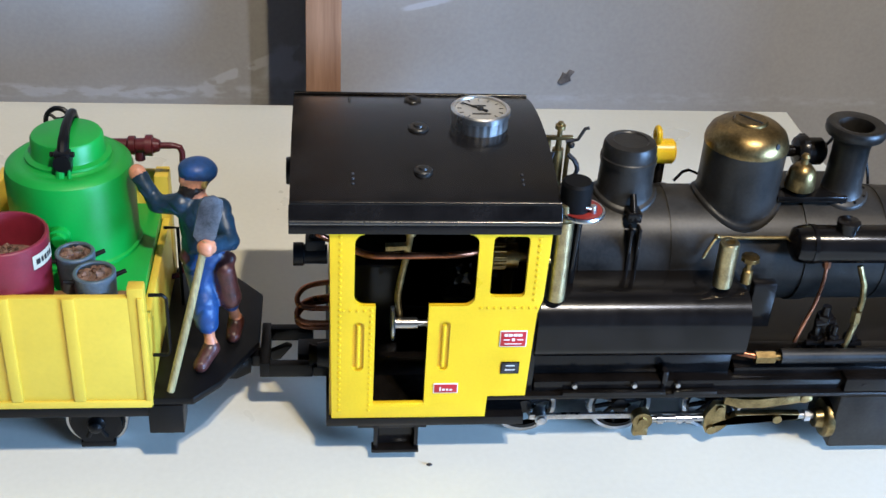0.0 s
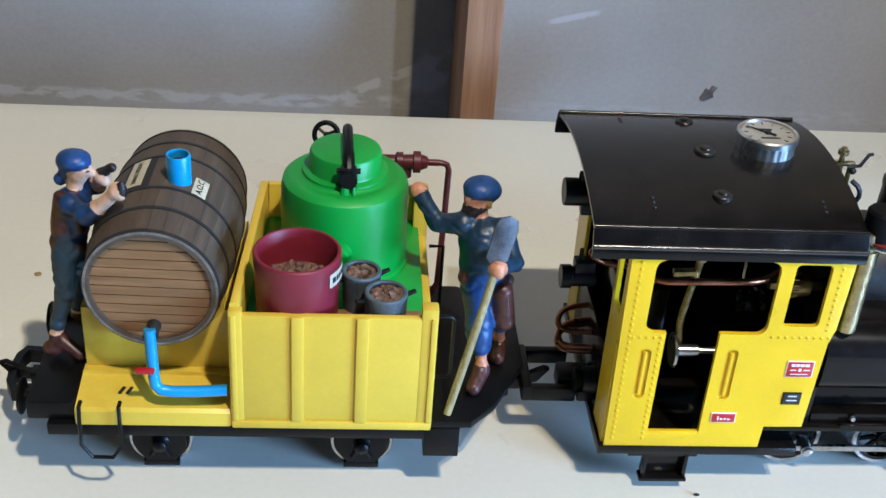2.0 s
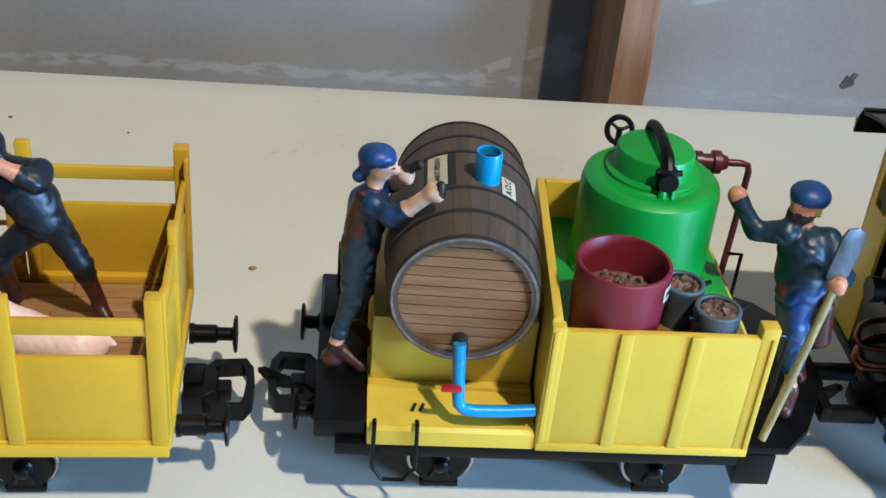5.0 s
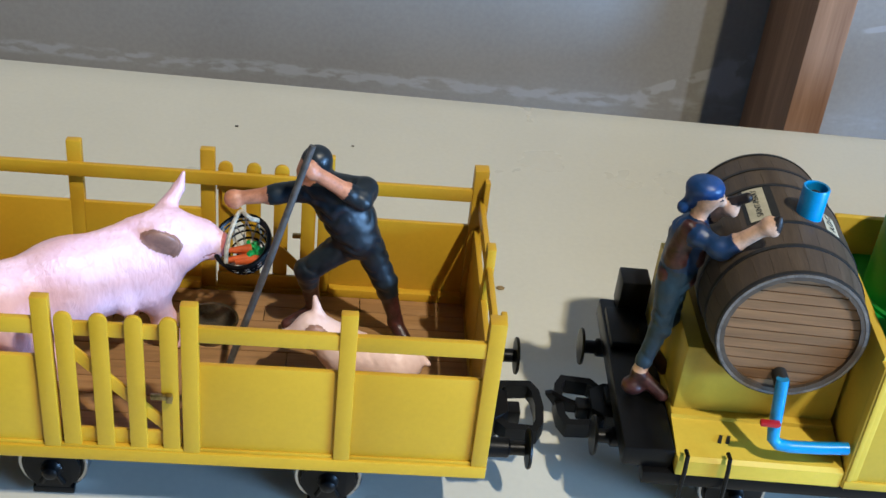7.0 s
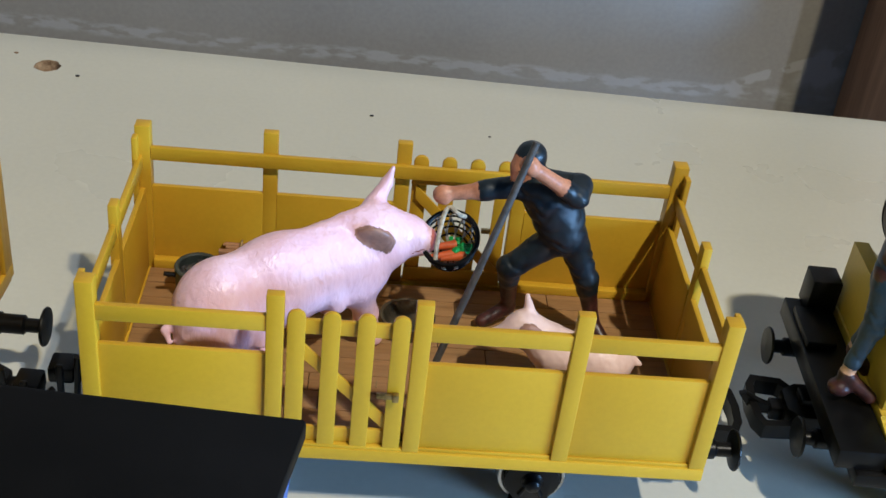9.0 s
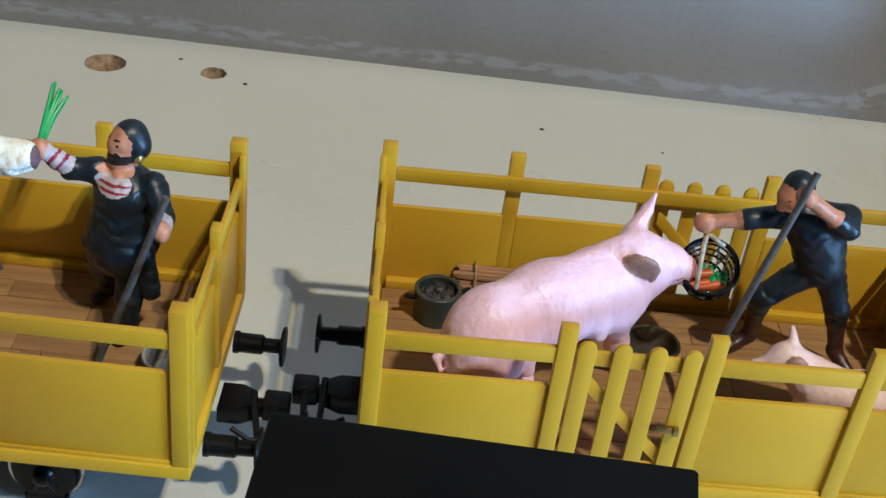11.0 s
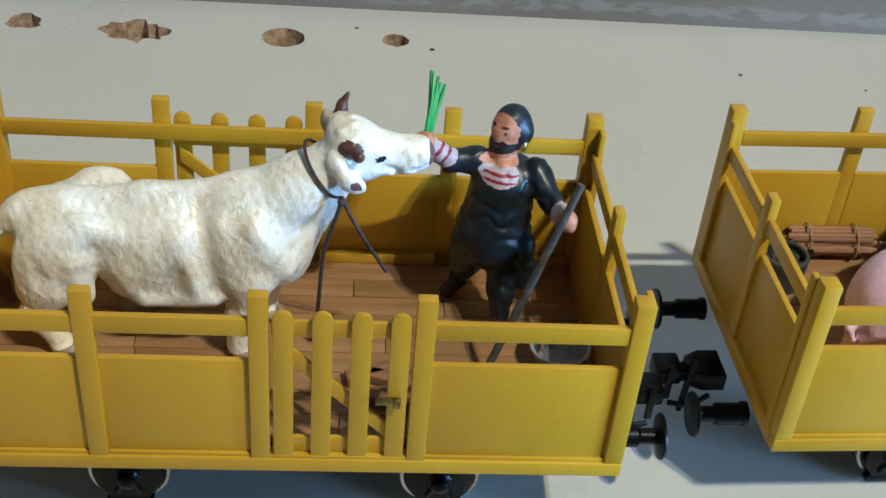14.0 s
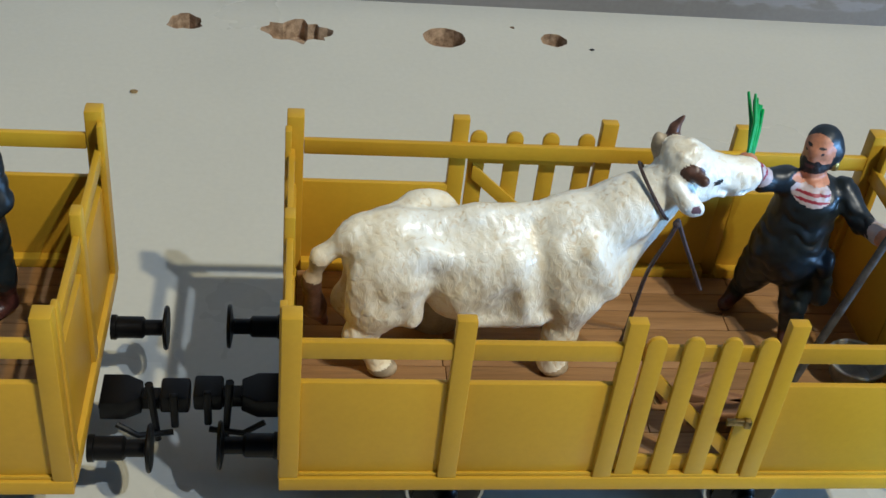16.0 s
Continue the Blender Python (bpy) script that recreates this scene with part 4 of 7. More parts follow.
def still():
    """Green riveted-looking copper with lid, clamp, maroon valve and pipes."""
    t = thing("green_boiler_tank", -121, 527, 87, 0, "bright green cylindrical tank with clamped lid and maroon pipe", "tank")
    bm = bmesh.new()
    lathe(bm, [(0.01, 0), (31.5, 0), (31.5, 1.5), (30.4, 2.5), (30.2, 40), (29.4, 43.4), (27, 45.4), (24, 46), (22, 45.4), (20.5, 45.6), (19.5, 46.4), (0.01, 46.4)], (0, 0, 0), "Z", 64)
    part("body", bm, GREEN, t)
    bm = bmesh.new()
    lathe(bm, [(0.01, 0), (20.5, 0), (20.3, 1.2), (17.6, 2), (17.2, 3), (17, 10), (16.2, 11.3), (14.5, 11.8), (0.01, 12.2)], (0, 2, 46.4), "Z", 56)
    lid = part("lid", bm, GREEN, t)
    bm = bmesh.new()
    tube(bm, [(0.5, 20, 50), (0.5, 19, 60), (0.8, 12, 63), (1, 2, 63.6), (1.2, -6, 62.6), (1.5, -13, 60), (1.5, -17, 56)], [2.4, 2.4, 2.2, 2.2, 2.4, 2.8, 2.8], 10, smooth_steps=1)
    box(bm, -2.2, 5.2, -20.5, -14.5, 47.5, 58, 0.8)
    rod(bm, (1.5, -21.5, 53), (1.5, -13, 53), 4.2, 4.0, 14)
    rod(bm, (-4, -18, 56.5), (7, -18, 56.5), 1.3, 1.3, 10)
    part("clamp", bm, PLAST, t, "black lid clamp")
    bm = bmesh.new()
    tube(bm, [(0, -18.5, 50), (0, -20, 48), (0, -20, 45)], 2.0, 10)
    for k in (-2.6, 2.6):
        rod(bm, (1.5 + k, -21, 44.6), (1.5 + k, -19, 52), 1.0, 0.9, 10)
    part("clamp_foot", bm, GREEN, t)
    bm = bmesh.new()
    tube(bm, [(5.8 * math.cos(a) - 10, 31 + 2.4 * math.sin(a), 50 + 5.4 * math.sin(a)) for a in np.linspace(0, 6.28, 25)[:-1]], 1.3, 8, closed=True)
    for a in (0.4, 2.5, 4.6):
        tube(bm, [(-10, 31, 50), (5.8 * math.cos(a) - 10, 31 + 2.4 * math.sin(a), 50 + 5.4 * math.sin(a))], 0.8, 6)
    rod(bm, (-10, 31, 30), (-10, 31, 51), 1.4)
    part("handwheel", bm, PLAST, t, "small black handwheel")
    bm = bmesh.new()
    lathe(bm, [(0.01, 0), (5, 0), (5, 4), (3.5, 4.4), (3.2, 6.5), (0.01, 6.6)], (0, 0, 0), "Y", 24)
    bmesh.ops.transform(bm, matrix=Matrix.Translation((-1, -29.5, 20)) @ pose(0, 0, 0, 0, 0, 180), verts=bm.verts)
    part("plug", bm, GREEN, t)
    bm = bmesh.new()
    lathe(bm, [(0.01, 10), (3.4, 10), (3.4, 24), (4.8, 25), (4.8, 28), (3.6, 28.4), (3.8, 33), (5.4, 33.2), (5.4, 36.6), (4, 37), (3, 40), (1.7, 40.6), (1.7, 46)], (0, 24, 40), "X", 24)
    rod(bm, (30, 24, 40), (30, 24, 32), 2.6)
    tube(bm, [(44, 24, 40), (47, 24, 40), (50, 24, 39), (51, 24, 36), (50.4, 23, 10), (49, 22, -30), (46, 20, -35), (40, 18, -36)], 1.6, 10)
    part("valve_pipe", bm, MAROON, t, "maroon valve and bent pipe")
    return t


still()


def tub(name, x, y, z, r, h, mat, fill, label, category, seed, count, size, handles=True, group="", level=0.5):
    """An open vessel with a wall thickness, filled with lumps."""
    t = thing(name, x, y, z, 20, label, category, group)
    bm = bmesh.new()
    lathe(bm, [(0.01, 0), (r * 0.93, 0), (r * 0.96, h * 0.4), (r, h - 0.6), (r - 0.5, h), (r - 1.6, h), (r - 2.0, h - 0.6), (r * 0.86, h * (level + 0.05)), (0.01, h * level)], (0, 0, 0), "Z", 44)
    part("vessel", bm, mat, t)
    bm = bmesh.new()
    lathe(bm, [(0.01, h * level), (r * 0.85, h * (level + 0.06)), (r * 0.86, h * (level + 0.12)), (0.01, h * (level + 0.17))], (0, 0, 0), "Z", 24)
    lumps(bm, 0, 0, h * (level + 0.15), r * 0.78, count, size, seed)
    tagged(part("pulp", bm, fill, t, "heap of small lumps", smooth=0), kind="stuff")
    if handles:
        for s in (-1, 1):
            bm = bmesh.new()
            rod(bm, (s * (r - 0.6), 0, h - 4), (s * (r + 4.5), 0, h - 2.6), 1.2, 1.0, 10)
            part("handle", bm, PLAST, t)
    return t


red = tub("grape_tub", -141, 473, 87, 19.5, 36, CRIM, STONE, "large crimson round tub half full of brown grape pulp", "tub", 3, 110, 1.5, False, level=0.42)
bm = bmesh.new()
rows = [[bm.verts.new((19.75 * math.cos(radians(a)), 19.75 * math.sin(radians(a)), z)) for z in (24.5, 31.5)] for a in np.linspace(-62, -20, 9)]
for p, q in zip(rows, rows[1:]):
    bm.faces.new((p[0], q[0], q[1], p[1]))
lab = part("paper_label", bm, PAPER, red)
for a0, a1 in ((-57, -50), (-48, -44), (-42, -37), (-35, -31), (-29, -24)):
    bm = bmesh.new()
    rows = [[bm.verts.new((19.9 * math.cos(radians(a)), 19.9 * math.sin(radians(a)), z)) for z in (26.6, 29.4)] for a in np.linspace(a0, a1, 3)]
    for p, q in zip(rows, rows[1:]):
        bm.faces.new((p[0], q[0], q[1], p[1]))
    part("label_bar", bm, INK, lab)
tub("grape_bucket", -112.5, 480, 90, 9, 19, GREYB, STONE, "small grey bucket heaped with brown grapes", "bucket", 5, 46, 2.3, group="small buckets in the bin", level=0.66)
tub("grape_bucket", -101.5, 464.5, 90, 9.6, 18, GREYB, STONE, "small grey-blue bucket heaped with brown grapes", "bucket", 6, 50, 2.3, group="small buckets in the bin", level=0.66)
# ---- locomotive ----


def carve(ob, cutters):
    """Cut shapes out of a part for good."""
    for c in cutters:
        b = ob.modifiers.new("cut", "BOOLEAN")
        b.object, b.operation, b.solver = c, "DIFFERENCE", "EXACT"
    bpy.context.view_layer.update()
    me = bpy.data.meshes.new_from_object(ob.evaluated_get(bpy.context.evaluated_depsgraph_get()))
    ob.modifiers.clear()
    ob.data = me
    me.shade_smooth()
    me.set_sharp_from_angle(angle=radians(30))
    for c in cutters:
        bpy.data.objects.remove(c)
    return ob


def cutter(outline, lo, hi, parent, axis="Y"):
    bm = bmesh.new()
    prism(bm, outline, lo, hi, axis)
    return part("cutter", bm, CAB, parent, smooth=0)


LX, LY = 150, 517
loco = thing("steam_locomotive", LX, LY, 0, 0, "black and yellow model steam locomotive with brass dome", "model locomotive")
ox = lambda x: x - LX
oy = lambda y: y - LY

# cab sides
for s in (-1, 1):
    y0, y1 = (-60, -57.6) if s < 0 else (57.6, 60)
    bm = bmesh.new()
    prism(bm, [(ox(5), 27), (ox(80.5), 27), (ox(80.5), 40), (ox(99.5), 40), (ox(100.5), 89), (ox(103), 97), (ox(104), 136), (ox(3.5), 136)], y0, y1, "Y", 0.3)
    side = part("cab_side", bm, CAB, loco, "bright yellow riveted cab side")
    c = [] if s > 0 else [cutter(rounded(ox(15), ox(71), 93.5, 132.5, 5), y0 - 4, y1 + 4, loco), cutter(rounded(ox(25), ox(49.8), 34.5, 97, 1), y0 - 4, y1 + 4, loco), cutter(rounded(ox(77.5), ox(94), 98.5, 131.5, 2.5), y0 - 4, y1 + 4, loco)]
    if s < 0:
        carve(side, c)
        c = [cutter(rounded(ox(14.6), ox(20), 56, 84.5, 2.7, 6), y0 - 3, y0 + 1.5, loco), cutter(rounded(ox(55), ox(60.4), 56, 85, 2.7, 6), y0 - 3, y0 + 1.5, loco)]
        carve(side, c)
        for x in (17.3, 57.7):
            bm = bmesh.new()
            rod(bm, (ox(x), y0 + 0.9, 58), (ox(x), y0 + 0.9, 82.5), 1.1, 1.1, 12)
            part("grab_bar", bm, CAB, side)
        bm = bmesh.new()
        dots = [(8.5, z) for z in np.arange(32, 134, 3.3)] + [(23, z) for z in np.arange(32, 92, 3.3)] + [(x, 91) for x in np.arange(10, 24, 3.3)] + [(x, 92.5) for x in np.arange(74, 101, 3.3)] + [(98.5, z) for z in np.arange(97, 134, 3.3)]
        for x, z in dots:
            bmesh.ops.create_icosphere(bm, subdivisions=1, radius=0.95, matrix=pose(ox(x), y0, z))
        tagged(part("rivets", bm, CAB, side, "rows of small rivets"), kind="stuff")
        # maker's and running plates, without lettering
        for x0, x1, z0, z1, face, bars in ((84.2, 97.2, 70.2, 79.5, REDP, ((86.2, 88, 76.6, 78), (88.4, 90.2, 76.6, 78), (90.6, 92.4, 76.6, 78), (92.8, 94.8, 76.6, 78), (86, 89, 74.3, 74.8), (92.4, 95.4, 74.3, 74.8), (90.0, 91.4, 73.8, 75.4), (86.6, 94.8, 72.0, 72.4))), (86, 95, 54, 61, BLK, ((88.4, 92.6, 58.9, 59.4), (88, 93, 56.4, 56.9))), (54, 66, 42.5, 48.3, REDP, ((57, 57.7, 44.2, 46.4), (58.3, 59.6, 44.4, 45.4), (60.2, 61.2, 44.4, 45.4), (61.8, 63.2, 44.4, 45.2)))):
            pl = part("plate", box(bmesh.new(), ox(x0), ox(x1), y0 - 0.6, y0 + 0.1, z0, z1, 0.2), WHITE if face is REDP else BLK, loco, "small enamelled plate")
            part("plate_face", box(bmesh.new(), ox(x0 + 0.45), ox(x1 - 0.45), y0 - 0.8, y0 - 0.5, z0 + 0.45, z1 - 0.45, 0.1), face if face is REDP else SOOT, pl)
            for a, b, e, f in bars:
                part("plate_bar", box(bmesh.new(), ox(a), ox(b), y0 - 1.0, y0 - 0.75, e, f, 0), WHITE, pl)
    piece("door_sill", loco, CAB, ox(25), ox(49.8), y0 + 0.2 if s < 0 else y0, y1 if s < 0 else y1 - 0.2, 28, 36, 0.3)
# cab ends
for y0, y1 in ((-57.4, -36), (36, 57.4)):
    bm = bmesh.new()
    prism(bm, [(y0, 27), (y1, 27), (y1, 136), (y0, 136)], ox(4), ox(6), "X", 0.2)
    e = part("cab_end", bm, CAB, loco, "yellow cab end sheet")
    carve(e, [cutter(rounded(y0 + 4, y1 - 4, 98, 130, 2), ox(0), ox(10), loco, "X")])
piece("cab_end_lower", loco, BLK, ox(4.2), ox(5.8), -36, 36, 27, 66, 0.3, "black lower cab end")
piece("cab_front", loco, BLK, ox(100), ox(103), -57.4, 57.4, 40, 138, 0.4, "black cab front sheet")
piece("cab_floor", loco, BLK, ox(2.5), ox(100), -60.4, 60.4, 22, 27, 0.5, "black cab floor beam")
piece("backhead", loco, BLK, ox(88), ox(99.8), -26, 26, 40, 122, 3, "black boiler backhead")
# cab roof
half, sag, zr = 57.5, 9.5, 145.5
R = (half * half + sag * sag) / (2 * sag)
ang = math.degrees(math.asin(half / R))
outer = arc(0, zr + sag - R, R, 90 - ang, 90 + ang, 28)
inner = [(u * 0.985, v - 1.6) for u, v in reversed(outer)]
bm = bmesh.new()
prism(bm, outer + inner, ox(-14), ox(107), "X")
roof = part("roof", bm, BLK, loco, "glossy black curved cab roof")
for s in (-1, 1):
    bm = bmesh.new()
    prism(bm, [(s * 57.3, 145.9), (s * 60.8, 139.2), (s * 61.2, 138.6), (s * 61.2, 133.2), (s * 59.8, 133), (s * 59.4, 138.2), (s * 55.8, 144.6)], ox(-14.4), ox(107.4), "X", 0.3)
    part("roof_edge", bm, BLK, loco)
    bm = bmesh.new()
    rod(bm, (ox(-14), s * 56.4, 146.4), (ox(107), s * 56.4, 146.4), 1.1, 1.1, 12)
    part("gutter", bm, BLK, loco)
    # bead added in a paler, coated black to give the fold its highlight
    bm = bmesh.new()
    rod(bm, (ox(-14.2), s * 60.6, 138.8), (ox(107.2), s * 60.6, 138.8), 1.25, 1.25, 16)
    part("edge_bead", bm, BEAD, loco)
roofz = lambda y: zr + sag - R + math.sqrt(R * R - y * y)
for x, y, r in ((46, 0, 5), (46, -36, 4.4), (46, 40, 4.4)):
    bm = bmesh.new()
    lathe(bm, [(0.01, -2), (r, -2), (r, 0.8), (r - 0.6, 1.4), (r * 0.5, 1.6), (r * 0.45, 2.4), (0.01, 2.7)], (ox(x), y, roofz(y)), "Z", 24)
    part("roof_boss", bm, SATIN, loco)
for x in (14, 91):
    for k in (-1, 1):
        for y in (k * 38, k * 41.2, k * 44.4):
            bm = bmesh.new()
            bmesh.ops.create_icosphere(bm, subdivisions=2, radius=0.8, matrix=pose(ox(x), y, roofz(y)))
            part("roof_screw", bm, SOOT, loco)
# pressure gauge let into the roof
gx, gy, gz = ox(76), 5, 149.5
bm = bmesh.new()
lathe(bm, [(0.01, 0), (13.6, 0), (13.6, 11.0), (14.4, 11.6), (14.4, 14.2), (13.6, 14.8), (12.6, 14.6), (12.4, 13.4), (0.01, 13.2)], (gx, gy, gz), "Z", 144)
for v in bm.verts:                      # slight ripple below the rim imitates reflection streaks on a smooth casing
    u = Vector((v.co.x - gx, v.co.y - gy, 0))
    if v.co.z < gz + 11.2 and u.length > 13:
        v.co += u.normalized() * 0.12 * math.cos(24 * math.atan2(u.y, u.x))
gauge = part("pressure_gauge", bm, BRIGHT, loco, "chrome-rimmed pressure gauge")
bm = bmesh.new()
lathe(bm, [(0.01, 13.3), (12.3, 13.3), (12.3, 13.6), (0.01, 13.6)], (gx, gy, gz), "Z", 48)
part("dial", bm, DIALW, gauge, "silvery white dial")
bm = bmesh.new()
for k in range(11):
    a = radians(-50 + 28 * k)
    u = Vector((math.cos(a), math.sin(a), 0))
    tube(bm, [Vector((gx, gy, gz + 13.75)) + u * 9.2, Vector((gx, gy, gz + 13.75)) + u * 11.2], 0.22, 5)
box(bm, gx - 4.5, gx + 4.5, gy - 5.6, gy - 4.4, gz + 13.6, gz + 13.8, 0)
box(bm, gx - 3, gx + 3, gy + 3.4, gy + 4.6, gz + 13.6, gz + 13.8, 0)
part("dial_marks", bm, INK, gauge)
bm = bmesh.new()
tube(bm, [(gx - 8.5, gy + 6.5, gz + 14.2), (gx + 3, gy - 3, gz + 14.2)], [0.25, 0.7], 6)
lathe(bm, [(0.01, 13.6), (1.6, 13.6), (1.4, 14.8), (0.01, 15)], (gx, gy, gz), "Z", 16)
part("needle", bm, INK, gauge)

# boiler
bz, br = 92.5, 29.5
bm = bmesh.new()
lathe(bm, [(0.01, ox(103)), (br, ox(103)), (br, ox(240)), (br + 0.9, ox(240)), (br + 0.9, ox(247)), (br, ox(247)), (br, ox(318)), (br + 1.2, ox(319)), (br + 1.2, ox(324)), (br - 2, ox(327)), (0.01, ox(330))], (0, 0, bz), "X", 72)
part("boiler", bm, SATIN, loco, "satin black boiler barrel")
for x in (127, 173, 284):
    bm = bmesh.new()
    lathe(bm, [(br - 0.5, x - LX - 2), (br + 0.45, x - LX - 2), (br + 0.45, x - LX + 2), (br - 0.5, x - LX + 2)], (0, 0, bz), "X", 72)
    part("boiler_band", bm, SATIN, loco)


def saddle(profile_r, x, base_r, mat, profile, name, label):
    """A dome or stack on the boiler with a flange that follows its curve; heights under 60 count from the boiler."""
    bm = bmesh.new()
    seg, rings = 48, []
    for k, (r, z) in enumerate(profile):
        ring = []
        for i in range(seg):
            a = 2 * math.pi * i / seg
            u, v = r * math.cos(a), r * math.sin(a)
            zz = z if z > 60 else bz + math.sqrt(max(br * br - v * v, 1)) + z
            ring.append(bm.verts.new((ox(x) + u, v, zz)))
        rings.append(ring)
    for lo, hi in zip(rings, rings[1:]):
        for i in range(seg):
            j = (i + 1) % seg
            bm.faces.new((lo[i], lo[j], hi[j], hi[i]))
    bm.faces.new(rings[-1])
    return part(name, bm, mat, loco, label)


dome = saddle(0, 208.5, 25, SATIN, [(22.9, -0.6), (22.9, 0.8), (22.5, 1.5), (21.8, 1.8), (21.0, 2.0), (20.6, 3.0), (20.3, 5.5), (20.3, 150)], "steam_dome", "black steam dome")
bm = bmesh.new()
lathe(bm, [(0.01, 149.4), (20.7, 149.4), (20.7, 150.6), (20.2, 153), (18.6, 156.4), (15.6, 159), (11.5, 160.6), (8.8, 161.2), (8.6, 160.6), (8.2, 161.8), (7.6, 162.4), (0.01, 162.4)], (ox(208.5), 0, 0), "Z", 60)
cap = part("dome_cap", bm, BRASS, dome, "polished brass dome cap")
bm = bmesh.new()
box(bm, -6.6, 6.6, -0.7, 0.7, 162.2, 162.7, 0.1)
bmesh.ops.transform(bm, matrix=Matrix.Translation((ox(208.5), 0, 0)) @ pose(0, 0, 0, 0, 0, -50), verts=bm.verts)
rod(bm, (ox(208.5) + 9, -15.5, 155), (ox(208.5) + 9.8, -16.6, 155.4), 1.5, 1.5, 12)
part("screw_slot", bm, INK, cap)
sand = saddle(0, 150.5, 15, SATIN, [(16.4, -0.5), (16.4, 1.0), (15.8, 1.8), (14.4, 2.1), (13.7, 4.5), (13.4, 139), (14.0, 139.3), (14.0, 142), (13.4, 142.6), (13.2, 147.6), (12.2, 149.6), (9, 150.4), (8.4, 149.8)], "sand_dome", "black sand dome")
stack = saddle(0, 263, 14, SATIN, [(13.6, -0.5), (13.6, 1.2), (13.0, 2.0), (10.8, 2.4), (9.9, 4.5), (9.5, 8), (9.1, 148), (9.6, 151.4), (11.4, 153.8), (14.2, 155.2), (14.8, 156.4), (14.8, 159.4), (14.1, 160.6), (12.6, 161), (8.8, 159.8), (8.2, 156), (8.2, 140)], "chimney", "black flared chimney")
for k in range(10):
    a = k * math.pi / 5
    v = 11.9 * math.sin(a)
    z = bz + math.sqrt(br * br - v * v) + 2.2
    bm = bmesh.new()
    rod(bm, (ox(263) + 11.9 * math.cos(a), v, z - 0.5), (ox(263) + 11.9 * math.cos(a), v, z + 0.7), 0.8, 0.7, 6)
    part("bolt", bm, BLK, stack)
# sand pipe lever on the near side
bm = bmesh.new()
box(bm, ox(148), ox(155), -24, -15, 117, 122, 0.6)
box(bm, ox(148.4), ox(150), -30.5, -24, 82, 117, 0.5)
box(bm, ox(152.6), ox(154.2), -30.5, -24, 82, 117, 0.5)
rod(bm, (ox(151.3), -22, 120), (ox(151.3), -15, 128), 2, 1.6)
part("sand_lever", bm, BLK, loco)
# yellow lug on the far side
bm = bmesh.new()
lathe(bm, [(0.01, -7), (6.4, -7), (6.4, 5), (5.4, 6), (0.01, 6)], (ox(172), 16, 136), "X", 28)
tube(bm, [(ox(168.5), 16 + 3.6 * math.cos(a), 145 + 3.6 * math.sin(a)) for a in np.linspace(0, 6.28, 17)[:-1]], 1.5, 8, closed=True)
part("whistle_lug", bm, CAB, loco, "yellow painted lug and ring")
bm = bmesh.new()
rod(bm, (ox(172), 16, 112), (ox(172), 16, 131), 2.4)
tube(bm, [(ox(180), 14, 120), (ox(186), 16, 126), (ox(194), 20, 121)], 0.8, 6, smooth_steps=1)
part("lug_stem", bm, BLK, loco)
# brass bell and turbine near the chimney
bm = bmesh.new()
lathe(bm, [(0.01, 0), (7.4, 0), (7.6, 1), (7.3, 6), (6.4, 10), (4, 12.6), (2, 13.4), (1.8, 16), (2.4, 17), (1.4, 18.6), (0.01, 18.8)], (ox(238), -6, 128), "Z", 32)
bell = part("bell", bm, BRASS, loco, "small brass bell")
bm = bmesh.new()
box(bm, ox(226), ox(262), -12, 16, 122, 125.5, 0.6)
rod(bm, (ox(238), -6, 125), (ox(238), -6, 128), 4.6, 5.4)
part("bell_bracket", bm, BLK, loco)
bm = bmesh.new()
lathe(bm, [(0.01, ox(232)), (3, ox(232)), (3, ox(238)), (7, ox(239)), (8.4, ox(241)), (8.4, ox(244)), (7, ox(245)), (7, ox(252)), (5, ox(254)), (0.01, ox(254))], (0, 10, 140), "X", 28)
for k in range(6):
    a = k * math.pi / 3
    rod(bm, (ox(241), 10 + 7.6 * math.cos(a), 140 + 7.6 * math.sin(a)), (ox(244), 10 + 7.6 * math.cos(a), 140 + 7.6 * math.sin(a)), 1.3)
rod(bm, (ox(246), 10, 125), (ox(246), 10, 136), 3)
tube(bm, [(ox(226), 8, 138), (ox(232), 8, 139)], 1.7, 8)
part("turbine", bm, BLK, loco)
bm = bmesh.new()
tube(bm, [(ox(252), 8, 142), (ox(266), 22, 146), (ox(282), 24, 136), (ox(288), 20, 116), (ox(289), 22, 104)], 0.8, 6, smooth_steps=2)
part("cable", bm, PLAST, loco, "thin black cable")
# safety valve linkage before the cab
bm = bmesh.new()
rod(bm, (ox(117), 10, 118), (ox(117), 10, 140), 3.4, 2.8)
rod(bm, (ox(117), 10, 140), (ox(117), 10, 151), 1.6, 1.2)
lathe(bm, [(0.01, 151), (2.6, 151), (2.6, 153), (1.4, 153.4), (1.4, 154.6), (0.01, 155)], (ox(117), 10, 0), "Z", 14)
box(bm, ox(110), ox(124), 8.6, 11.4, 145, 147, 0.4)
for k in (112, 122):
    rod(bm, (ox(k), 10, 122), (ox(k), 10, 146), 1.2)
part("safety_valve", bm, BRASSD, loco, "brass and steel safety valve")
bm = bmesh.new()
tube(bm, [(ox(122), 4, 124), (ox(126), 0, 132), (ox(124), -2, 139), (ox(120), 0, 142)], 1.2, 8, smooth_steps=1)
tube(bm, [(ox(120), 8, 145), (ox(126), 8, 146), (ox(129), 8, 152), (ox(131), 8, 152.4)], 0.9, 8)
tube(bm, [(ox(113), 4, 124), (ox(110), 0, 134), (ox(113), 2, 142)], 1.1, 8, smooth_steps=1)
